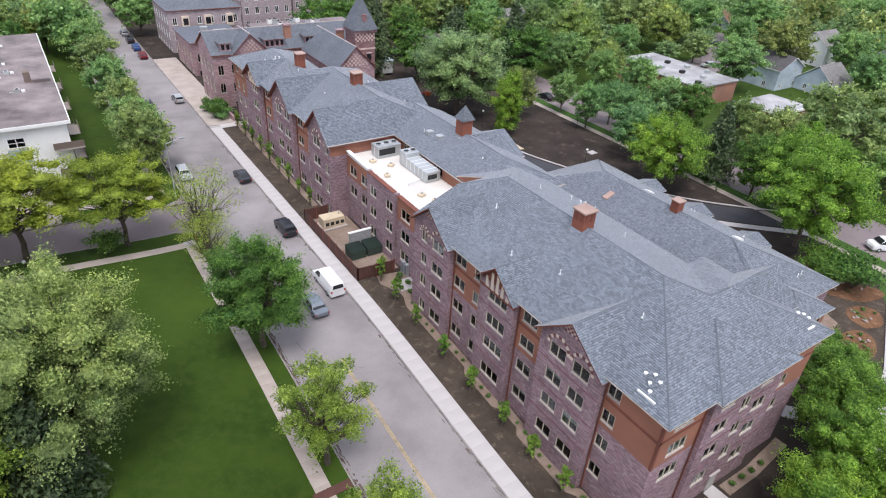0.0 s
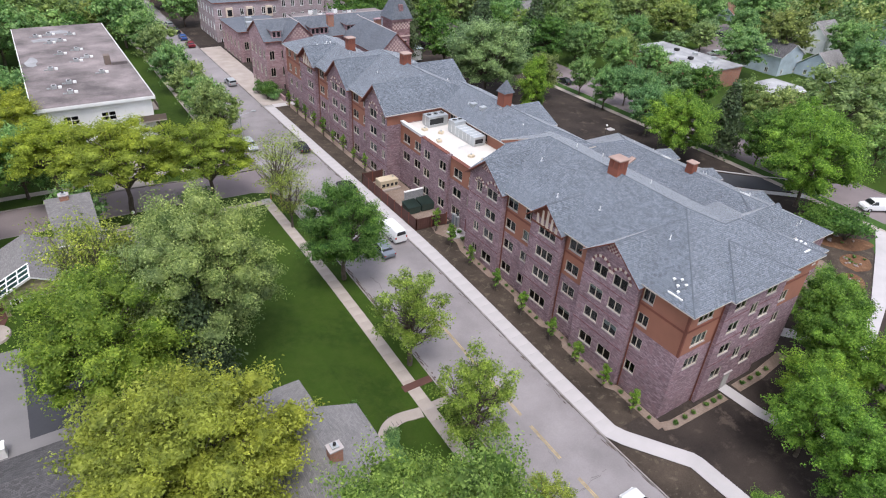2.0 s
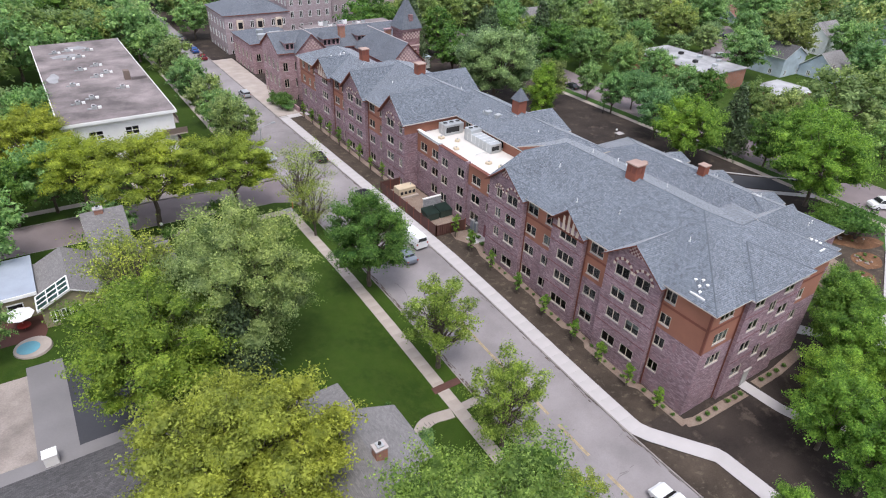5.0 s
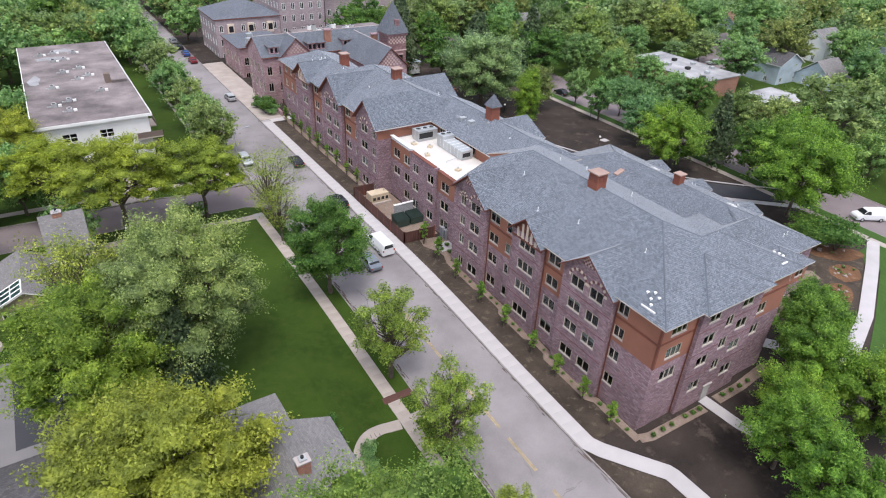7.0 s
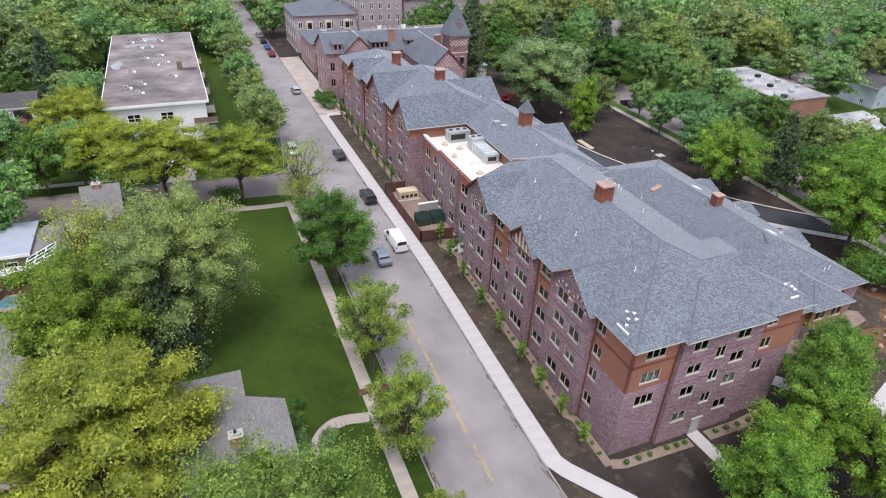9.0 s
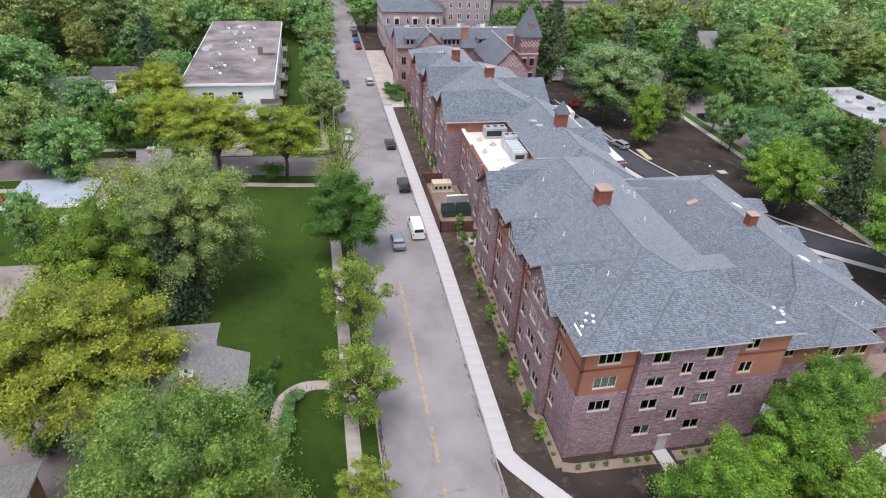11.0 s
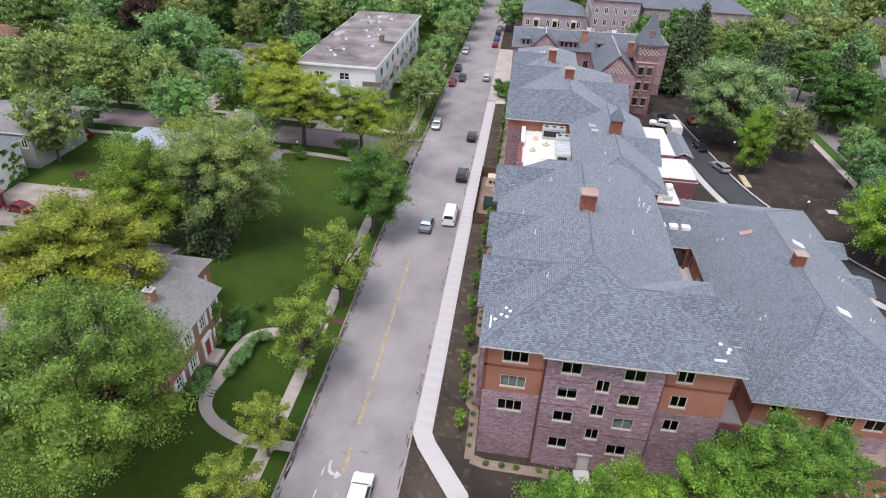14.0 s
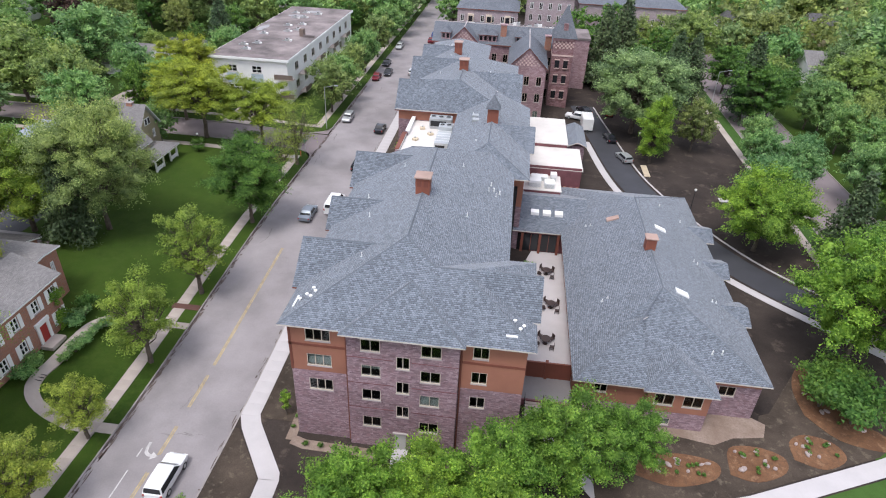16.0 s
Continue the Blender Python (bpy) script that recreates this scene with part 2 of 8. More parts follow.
PALESTONE = coursed("pale_mauve_stone", (0.4, 0.32, 0.34), (0.52, 0.43, 0.45), (0.36, 0.3, 0.31), 0.55, 0.25, 0.015, 0.9, 0.4, 1.4, stain=0.2)
CHEQUER = plain("rose_cream_stone", (0.56, 0.42, 0.38), 0.85, vary=0.15)
SLATE = coursed("blue_slate", (0.1, 0.115, 0.14), (0.165, 0.18, 0.21), (0.08, 0.09, 0.11), 0.3, 0.2, 0.01, 0.7, stain=0.2)
TARROOF = plain("mauve_gravel_roof", (0.225, 0.19, 0.188), 0.95, vary=0.5, big=0.2, fine=5)
GREYSHINGLE = coursed("grey_asphalt_shingles", (0.2, 0.19, 0.19), (0.275, 0.262, 0.26), (0.15, 0.142, 0.142), 0.3, 0.14, 0.01, 0.92, 0.4, stain=0.2, bump_s=0.4)
DARKSHINGLE = coursed("charcoal_shingles", (0.075, 0.07, 0.075), (0.13, 0.125, 0.13), (0.05, 0.05, 0.05), 0.3, 0.14, 0.01, 0.92, 0.4, stain=0.2, bump_s=0.4)
REDROOF = coursed("rust_shingles", (0.2, 0.09, 0.065), (0.28, 0.14, 0.1), (0.12, 0.06, 0.05), 0.3, 0.14, 0.01, 0.92, 0.4, stain=0.2)
TANROOF = coursed("tan_shingles", (0.3, 0.22, 0.16), (0.4, 0.3, 0.22), (0.2, 0.15, 0.11), 0.3, 0.14, 0.01, 0.92, 0.4, stain=0.2)
TEALROOF = coursed("teal_shingles", (0.09, 0.16, 0.17), (0.14, 0.22, 0.23), (0.07, 0.11, 0.12), 0.3, 0.14, 0.01, 0.92, 0.4, stain=0.2)
TANWALL = plain("olive_tan_siding", (0.3, 0.26, 0.17), 0.85)
BLUEWALL = plain("pale_blue_siding", (0.42, 0.5, 0.56), 0.8)
GREYWALL = plain("grey_siding", (0.4, 0.39, 0.37), 0.85)
TYRE = plain("tyre_rubber", (0.025, 0.025, 0.026), 0.9)
CARGLASS = plain("dark_car_glass", (0.02, 0.022, 0.025), 0.06, vary=0.05, bump_s=0)
RED = plain("red_plastic", (0.35, 0.03, 0.025), 0.5)
ORANGE = plain("orange_plastic", (0.6, 0.13, 0.05), 0.5)
DKGREEN = plain("dark_green_steel", (0.03, 0.055, 0.045), 0.5)
TANMETAL = plain("cream_steel", (0.6, 0.5, 0.36), 0.5)
BLOCK = coursed("grey_concrete_block", (0.36, 0.36, 0.38), (0.44, 0.44, 0.46), (0.3, 0.3, 0.31), 0.4, 0.2, 0.012, 0.9)
CEDAR = plain("red_cedar_louver", (0.24, 0.078, 0.048), 0.8, vary=0.2)
COPPER = plain("tan_cap_metal", (0.42, 0.29, 0.24), 0.6, 0.2)
ROCK = plain("pale_boulder", (0.38, 0.31, 0.29), 0.9, vary=0.25, big=1.5)
POOLGLASS = plain("green_tinted_glazing", (0.1, 0.2, 0.19), 0.15, vary=0.2, bump_s=0)
LOTGREY = plain("smooth_grey_asphalt", (0.2, 0.19, 0.195), 0.9, vary=0.12, big=0.2)
BLUEROOF = plain("blue_grey_membrane", (0.33, 0.37, 0.44), 0.8, vary=0.1)
LITTER = plain("brown_leaf_litter", (0.11, 0.082, 0.07), 0.95, vary=0.35, big=1.2)
CRACK = plain("filled_crack", (0.17, 0.155, 0.155), 0.95)
TURQ = plain("pool_blue_cover", (0.12, 0.32, 0.4), 0.4)
DIRTYCONC = plain("broken_concrete", (0.32, 0.275, 0.25), 0.95, vary=0.4, big=0.25)
LEAF_SPRING = leaf_mat("spring_green_leaves", (0.2, 0.268, 0.032), (0.47, 0.56, 0.1))
LEAF_LOCUST = leaf_mat("yellow_green_leaves", (0.24, 0.265, 0.04), (0.53, 0.56, 0.12))
LEAF_OLIVE = leaf_mat("olive_green_leaves", (0.14, 0.195, 0.065), (0.37, 0.44, 0.18))
LEAF_YOUNG = leaf_mat("young_lime_leaves", (0.145, 0.235, 0.036), (0.45, 0.55, 0.14))
# blued green: distance haze of the background trees is mixed into the colour
LEAF_GREEN = leaf_mat("hazed_fresh_green_leaves", (0.105, 0.25, 0.09), (0.36, 0.56, 0.25))
LEAF_BRIGHT = leaf_mat("bright_green_leaves", (0.08, 0.2, 0.03), (0.32, 0.52, 0.1))
LEAF_DARK = leaf_mat("dark_maple_leaves", (0.05, 0.145, 0.034), (0.21, 0.37, 0.095))
LEAF_SILVER = leaf_mat("silver_green_leaves", (0.125, 0.21, 0.072), (0.42, 0.54, 0.245))
LEAF_PALE = leaf_mat("pale_fresh_leaves", (0.1, 0.2, 0.038), (0.37, 0.52, 0.14))
LEAF_SPRUCE = leaf_mat("spruce_needles", (0.05, 0.085, 0.046), (0.135, 0.195, 0.105), 0.15)
LEAF_MID = leaf_mat("deep_green_leaves", (0.094, 0.19, 0.026), (0.335, 0.465, 0.09))
# paler, bluer green with the distance haze painted in
LEAF_SOFT = leaf_mat("hazed_soft_green_leaves", (0.14, 0.25, 0.11), (0.42, 0.57, 0.29))
LEAF_GREY = leaf_mat("grey_green_leaves", (0.1, 0.195, 0.095), (0.33, 0.5, 0.29))
# lime dulled by distance haze that is put into its colour
LEAF_HAZE = leaf_mat("hazed_lime_leaves", (0.14, 0.235, 0.07), (0.42, 0.53, 0.2))
LEAF_PURPLE = leaf_mat("purple_leaves", (0.049, 0.032, 0.036), (0.130, 0.082, 0.082))

# ---------------------------------------------------------------- building blocks


def uv_by_face(me):
    """u along the level line of each face and v up its slope, in metres."""
    layer = me.uv_layers.new(name="UVMap")
    for p in me.polygons:
        nz = p.normal
        if abs(nz.z) > 0.97:
            h, g = Vector((1, 0, 0)), Vector((0, 1, 0))
        else:
            h = Vector((0, 0, 1)).cross(nz).normalized()
            g = nz.cross(h)
        for li in p.loop_indices:
            co = me.vertices[me.loops[li].vertex_index].co
            layer.data[li].uv = (co.dot(h), co.dot(g))


def finish(bm, name, mats):
    me = bpy.data.meshes.new(name)
    bmesh.ops.recalc_face_normals(bm, faces=bm.faces)
    bm.normal_update()
    bm.to_mesh(me)
    bm.free()
    for m in (mats if isinstance(mats, (list, tuple)) else [mats]):
        me.materials.append(m)
    uv_by_face(me)
    return me


def base_of(ob):
    """Where a thing or part stands in the world."""
    if ob.parent is None:
        return Matrix.Translation(ob.location)
    return base_of(ob.parent) @ ob.matrix_parent_inverse @ ob.matrix_basis


def thing(name, x, y, z, label, category, group="", kind=""):
    """An empty at the thing's base; parts hung under it keep world points."""
    ob = new(name)
    ob.location = (x, y, z)
    ob.empty_display_size = 0.3
    return tagged(ob, label, category, group, kind)


def part(name, bm, material, parent, label=""):
    me = finish(bm, name, material)
    ob = new(name, me)
    ob.parent = parent
    ob.matrix_parent_inverse = base_of(parent).inverted()
    if label:
        ob["label"] = label
    return ob


def place_mesh(name, me, parent, m, label=""):
    """A shared mesh at a world pose under a thing."""
    ob = new(name, me)
    ob.parent = parent
    ob.matrix_parent_inverse = base_of(parent).inverted()
    ob.matrix_basis = m
    if label:
        ob["label"] = label
    return ob


def add_box(bm, x0, y0, z0, x1, y1, z1, mi=0, bevel=0.0):
    vs = [bm.verts.new(p) for p in ((x0, y0, z0), (x1, y0, z0), (x1, y1, z0), (x0, y1, z0), (x0, y0, z1), (x1, y0, z1), (x1, y1, z1), (x0, y1, z1))]
    fs = []
    for q in ((0, 3, 2, 1), (4, 5, 6, 7), (0, 1, 5, 4), (1, 2, 6, 5), (2, 3, 7, 6), (3, 0, 4, 7)):
        f = bm.faces.new([vs[i] for i in q])
        f.material_index = mi
        fs.append(f)
    if bevel:
        es = list({e for f in fs for e in f.edges})
        bmesh.ops.bevel(bm, geom=es, offset=bevel, segments=2, affect="EDGES", profile=0.6)
    return bm


def box(x0, y0, z0, x1, y1, z1, bevel=0.0):
    return add_box(bmesh.new(), x0, y0, z0, x1, y1, z1, 0, bevel)


def add_prism(bm, pts, z0, z1, mi=0, side=None):
    """An upright prism over a plan outline."""
    lo = [bm.verts.new((x, y, z0)) for x, y in pts]
    hi = [bm.verts.new((x, y, z1)) for x, y in pts]
    bm.faces.new(hi).material_index = mi
    bm.faces.new(lo[::-1]).material_index = mi
    for i in range(len(pts)):
        j = (i + 1) % len(pts)
        bm.faces.new((lo[i], lo[j], hi[j], hi[i])).material_index = mi if side is None else side
    return bm


def add_cyl(bm, p, q, r0, r1=None, seg=8, mi=0, caps=True):
    p, q = Vector(p), Vector(q)
    r1 = r0 if r1 is None else r1
    d = (q - p).normalized()
    a = d.orthogonal().normalized()
    b = d.cross(a)
    ring = lambda c, r: [bm.verts.new(c + (a * math.cos(t) + b * math.sin(t)) * r) for t in [2 * math.pi * i / seg for i in range(seg)]]
    A, B = ring(p, r0), ring(q, r1)
    for i in range(seg):
        j = (i + 1) % seg
        bm.faces.new((A[i], A[j], B[j], B[i])).material_index = mi
    if caps:
        bm.faces.new(A[::-1]).material_index = mi
        bm.faces.new(B).material_index = mi
    return bm


def solid(bm, top, drop, mi_top=0, mi_side=1):
    """A closed slab under the faces given (lists of 3D points), of the given depth."""
    key = {}

    def v(p, dz):
        k = (round(p[0], 3), round(p[1], 3), round(p[2], 3), dz)
        if k not in key:
            key[k] = bm.verts.new((p[0], p[1], p[2] - dz))
        return key[k]
    edges = {}
    for f in top:
        bm.faces.new([v(p, 0) for p in f]).material_index = mi_top
        bm.faces.new([v(p, drop) for p in reversed(f)]).material_index = mi_side
        for i in range(len(f)):
            a, b = f[i], f[(i + 1) % len(f)]
            ka, kb = tuple(round(c, 3) for c in a), tuple(round(c, 3) for c in b)
            edges.setdefault(frozenset((ka, kb)), []).append((a, b))
    for pair in edges.values():
        if len(pair) == 1:
            a, b = pair[0]
            bm.faces.new((v(a, 0), v(a, drop), v(b, drop), v(b, 0))).material_index = mi_side
    return bm


def hip_roof(x0, x1, y0, y1, ze, slope, ridge_axis="y", gable0=False, gable1=False, drop=0.16):
    """A hip or gable roof as a slab; gable0, gable1: the low and high end upright instead of hipped."""
    sw = ridge_axis == "x"
    if sw:
        x0, x1, y0, y1 = y0, y1, x0, x1
    h = (x1 - x0) / 2
    xm, zr = (x0 + x1) / 2, ze + h * slope
    ya, yb = (y0 if gable0 else y0 + h), (y1 if gable1 else y1 - h)
    P = lambda x, y, z: (y, x, z) if sw else (x, y, z)
    A, B, C, D = P(x0, y0, ze), P(x1, y0, ze), P(x1, y1, ze), P(x0, y1, ze)
    if yb - ya < 0.05:
        ya, yb = (ya + yb) / 2 - 0.03, (ya + yb) / 2 + 0.03
    R0, R1 = P(xm, ya, zr), P(xm, yb, zr)
    faces = [[B, C, R1, R0], [D, A, R0, R1]]
    if not gable0:
        faces.append([A, B, R0])
    if not gable1:
        faces.append([C, D, R1])
    return solid(bmesh.new(), faces, drop), zr


def wall_panel(p0, p1, z0, z1, openings, outward, thick=0.3, bands=((99, 0),)):
    """A wall from p0 to p1 with real openings (u0, u1, za, zb), u from p0. bands: (top height, material index) from below."""
    bm = bmesh.new()
    p0, p1 = Vector((*p0, 0)), Vector((*p1, 0))
    L = (p1 - p0).length
    u = (p1 - p0) / L
    n = Vector((*outward, 0))
    us = sorted({0.0, L, *[o[0] for o in openings], *[o[1] for o in openings]})
    zs = sorted({z0, z1, *[o[2] for o in openings], *[o[3] for o in openings], *[b for b, _ in bands if z0 < b < z1]})
    vk = {}

    def v(a, z, d):
        k = (round(a, 4), round(z, 4), d)
        if k not in vk:
            vk[k] = bm.verts.new(p0 + u * a - n * d + Vector((0, 0, z)))
        return vk[k]

    def hole(a, b, c, d):
        am, zm = (a + b) / 2, (c + d) / 2
        return any(o[0] < am < o[1] and o[2] < zm < o[3] for o in openings)

    def band(z):
        for top, mi in bands:
            if z < top:
                return mi
        return bands[-1][1]
    cells = {(i, j) for i in range(len(us) - 1) for j in range(len(zs) - 1) if not hole(us[i], us[i + 1], zs[j], zs[j + 1])}
    for i, j in cells:
        a, b, c, d = us[i], us[i + 1], zs[j], zs[j + 1]
        mi = band((c + d) / 2)
        bm.faces.new((v(a, c, 0), v(b, c, 0), v(b, d, 0), v(a, d, 0))).material_index = mi
        bm.faces.new((v(a, d, thick), v(b, d, thick), v(b, c, thick), v(a, c, thick))).material_index = mi
        for (ni, nj), (e0, e1) in (((i - 1, j), ((a, c), (a, d))), ((i + 1, j), ((b, d), (b, c))), ((i, j - 1), ((b, c), (a, c))), ((i, j + 1), ((a, d), (b, d)))):
            if (ni, nj) not in cells:
                bm.faces.new((v(*e0, 0), v(*e1, 0), v(*e1, thick), v(*e0, thick))).material_index = mi
    return bm


WINDOWS = {}


def window_meshes(w, h, lights, sill=True):
    """Frame, panes and sill of a window, in its own plane: x along the wall, y outward, z up from its lower left."""
    k = (round(w, 2), round(h, 2), lights)
    if k in WINDOWS:
        return WINDOWS[k]
    white, paned = lights > 9, lights > 19
    lights = lights % 10
    f = 0.12 if white else 0.06
    lights_at = [(f + (w - f) * i / lights, (w - f) * (i + 1) / lights) for i in range(lights)]
    rows_at = [(f, h / 2 - f * 0.3), (h / 2 + f * 0.3, h - f)] if paned else [(f, h - f)]
    bm = wall_panel((0, -0.02), (w, -0.02), 0, h, [(u0, u1, z0, z1) for u0, u1 in lights_at for z0, z1 in rows_at], (0, 1), 0.12)
    frame_me = finish(bm, "window_frame", WHITE if white else FRAME)
    pane_me = [finish(box(u0, -0.09, z0, u1, -0.075, z1), "pane", GLASS) for u0, u1 in lights_at for z0, z1 in rows_at]
    sill_me = finish(box(-0.03, -0.1, -0.1, w + 0.03, 0.06, 0.0), "window_sill", SILL)
    WINDOWS[k] = (frame_me, pane_me, sill_me)
    return WINDOWS[k]


BLIND_RNG = random.Random(5)


def put_window(parent, p, udir, n, w, h, lights=2, sill=True, blind=True):
    """A window with its lower left at p (world), the wall running along udir and facing n."""
    fr, pa, si = window_meshes(w, h, lights)
    m = Matrix(((udir[0], n[0], 0, p[0]), (udir[1], n[1], 0, p[1]), (0, 0, 1, p[2]), (0, 0, 0, 1)))
    if m.determinant() < 0:
        m = m @ Matrix.Translation((w, 0, 0)) @ Matrix.Diagonal((-1, 1, 1, 1))
    win = place_mesh("window", fr, parent, m)
    kids = [("pane", q) for q in pa] + ([("window_sill", si)] if sill else [])
    for nm, me in kids:
        c = new(nm, me)
        c.parent = win
        if nm == "pane":
            c.visible_shadow = False
    if blind and BLIND_RNG.random() < 0.1:
        drop = h * BLIND_RNG.choice((0.35, 0.5, 0.9))
        key = ("blind", round(w, 2), round(drop, 2))
        if key not in WINDOWS:
            WINDOWS[key] = finish(box(0.07, -0.22, 0, w - 0.07, -0.2, drop), "blind", BLIND)
        c = new("blind", WINDOWS[key])
        c.parent = win
        c.matrix_basis = Matrix.Translation((0, 0, h - drop - 0.05))
    return win


def facade(parent, p0, p1, z0, z1, wins, outward, bands, mats, thick=0.3, name="wall"):
    """A wall with windows (u0, width, sill height, height, lights)."""
    op = [(a - 0.006, a + w - 0.006, z, z + h) for a, w, z, h, _ in wins]
    L = math.dist(p0, p1)
    u = ((p1[0] - p0[0]) / L, (p1[1] - p0[1]) / L)
    q0, q1 = (p0[0] + u[0] * 0.006, p0[1] + u[1] * 0.006), (p1[0] - u[0] * 0.006, p1[1] - u[1] * 0.006)
    part(name, wall_panel(q0, q1, z0, z1, op, outward, thick, bands), mats, parent)
    for a, w, z, h, lights in wins:
        put_window(parent, (p0[0] + u[0] * a, p0[1] + u[1] * a, z), u, outward, w, h, lights)

# ---------------------------------------------------------------- ground, roads and walks


def smooth(a, b, t):
    t = max(0.0, min(1.0, (t - a) / (b - a)))
    return t * t * (3 - 2 * t)


def ground_z(x, y):
    """The street climbs northwards; the lawns west of it rise to a terrace under the houses; the east side stays lower."""
    along = 2.2 * smooth(12, 58, y)
    near = 2.0 * (1 - smooth(3.0, 10.4, x)) * (1 - smooth(33, 52, y))
    far = (0.8 * (1 - smooth(-6, 11, x)) + 0.5 * (1 - smooth(-40, -8, x))) * smooth(30, 55, y)
    return along * (1 - 0.75 * smooth(44, 68, x)) + near + far


XL = [-1200, -600, -300, -200, -140, -100, -70, -50] + [-40 + 2.5 * i for i in range(22)] + [25.5, 35, 44, 47, 50, 53, 56, 59, 62, 65, 68, 80, 120, 200, 400, 700, 1200]
YL = [-900, -400, -150, -60, -20, 0, 8] + [12 + 2.5 * i for i in range(20)] + [75, 90, 120, 160, 240, 500, 900, 1500]


def lines(L, a, b):
    return [a] + [v for v in L if a + 0.05 < v < b - 0.05] + [b]


def draped(x0, y0, x1, y1, dz, depth):
    """A slab that follows the ground."""
    xs, ys = lines(XL, x0, x1), lines(YL, y0, y1)
    bm = bmesh.new()
    T = [[bm.verts.new((x, y, ground_z(x, y) + dz)) for y in ys] for x in xs]
    for i in range(len(xs) - 1):
        for j in range(len(ys) - 1):
            bm.faces.new((T[i][j], T[i + 1][j], T[i + 1][j + 1], T[i][j + 1]))
    rim = [r[0] for r in T] + T[-1][1:] + [r[-1] for r in reversed(T[:-1])] + T[0][-2:0:-1]
    low = [bm.verts.new((v.co.x, v.co.y, v.co.z - depth)) for v in rim]
    for i in range(len(rim)):
        j = (i + 1) % len(rim)
        bm.faces.new((rim[i], low[i], low[j], rim[j]))
    return bm


def rect(x0, y0, x1, y1):
    return (x0, y0, x1, y1)


def sheet(name, r, dz, mat, label, category="ground", depth=0.12):
    ob = new(name, finish(draped(*r, dz, depth), name, mat))
    return tagged(ob, label, category, kind="structure")


def patch(name, pts, dz, mat, label, category="ground", depth=0.12):
    """A flat-topped area of any outline, following the ground at its corners."""
    bm = bmesh.new()
    cx, cy = sum(p[0] for p in pts) / len(pts), sum(p[1] for p in pts) / len(pts)
    top = [bm.verts.new((x, y, ground_z(x, y) + dz)) for x, y in pts]
    low = [bm.verts.new((x, y, ground_z(x, y) + dz - depth)) for x, y in pts]
    c = bm.verts.new((cx, cy, ground_z(cx, cy) + dz))
    for i in range(len(pts)):
        j = (i + 1) % len(pts)
        bm.faces.new((top[i], top[j], c))
        bm.faces.new((top[i], low[i], low[j], top[j]))
    ob = new(name, finish(bm, name, mat))
    return tagged(ob, label, category, kind="structure")


def dense(line, step=2.0):
    out = []
    for a, b in zip(line, line[1:]):
        n = max(1, int(math.dist(a, b) / step))
        out += [(a[0] + (b[0] - a[0]) * k / n, a[1] + (b[1] - a[1]) * k / n) for k in range(n)]
    return out + [line[-1]]


def band_sheet(name, line, w, dz, mat, label, category="pavement", depth=0.12):
    """A band of width w along a line of points, following the ground."""
    line = dense(line)
    bm = bmesh.new()
    rows = []
    for i, p in enumerate(line):
        a, b = line[max(0, i - 1)], line[min(len(line) - 1, i + 1)]
        dx, dy = b[0] - a[0], b[1] - a[1]
        n = math.hypot(dx, dy)
        e = [(p[0] - dy / n * w / 2, p[1] + dx / n * w / 2), (p[0] + dy / n * w / 2, p[1] - dx / n * w / 2)]
        rows.append([bm.verts.new((x, y, ground_z(x, y) + dz + q)) for x, y in e for q in (0, -depth)])
    for r, q in zip(rows, rows[1:]):
        for k, m in ((0, 2), (2, 3), (1, 0)):
            bm.faces.new((r[k], r[m], q[m], q[k]))
    for r in (rows[0], rows[-1]):
        bm.faces.new((r[0], r[1], r[3], r[2]))
    ob = new(name, finish(bm, name, mat))
    return tagged(ob, label, category, kind="structure")


def curve_pts(pts, n=8):
    """A smooth line through the points."""
    out = []
    P = [pts[0]] + list(pts) + [pts[-1]]
    for i in range(1, len(P) - 2):
        for k in range(n):
            t = k / n
            a, b, c, d = (Vector((*P[i + j], 0)) for j in (-1, 0, 1, 2))
            q = 0.5 * (2 * b + (c - a) * t + (2 * a - 5 * b + 4 * c - d) * t * t + (3 * b - a - 3 * c + d) * t ** 3)
            out.append((q.x, q.y))
    return out + [pts[-1]]


sheet("ground", rect(-1200, -900, 1200, 1500), -0.3, GRASS, "wide green ground that reaches the horizon", depth=1.0)
ROADZ = -0.14
SS0, SS1 = 79.4, 87.4                     # side street
KW, KE = 14.6, 25.5                       # kerb lines of the main street
sheet("road", rect(KW, -150, KE, 500), ROADZ, ROAD, "pale worn concrete street with a yellow centre line", "road", 0.1)
sheet("side_street", rect(-300, SS0, KW, SS1), ROADZ, SIDEROAD, "worn mauve asphalt side street", "road", 0.1)
# the block lawns stand a kerb's height above the road
sheet("lawn_west", rect(-300, -150, KW - 0.15, SS0 - 0.15), 0.0, GRASS, "dark mown lawn rising to a low terrace", "lawn", 0.3)
sheet("lawn_northwest", rect(-300, SS1 + 0.15, KW - 0.15, 500), 0.0, GRASS, "mown lawn round the white apartment house", "lawn", 0.3)
sheet("soil_east", rect(KE + 0.15, -150, 100, 500), 0.0, SOIL, "bare dark soil round the new building", "ground", 0.3)
sheet("lawn_far_east", rect(112.15, -150, 600, 500), 0.0, GRASS, "grass beyond the east street", "lawn", 0.3)
sheet("east_street", rect(100, -150, 112, 500), ROADZ, SIDEROAD, "worn mauve asphalt street behind the building", "road", 0.1)
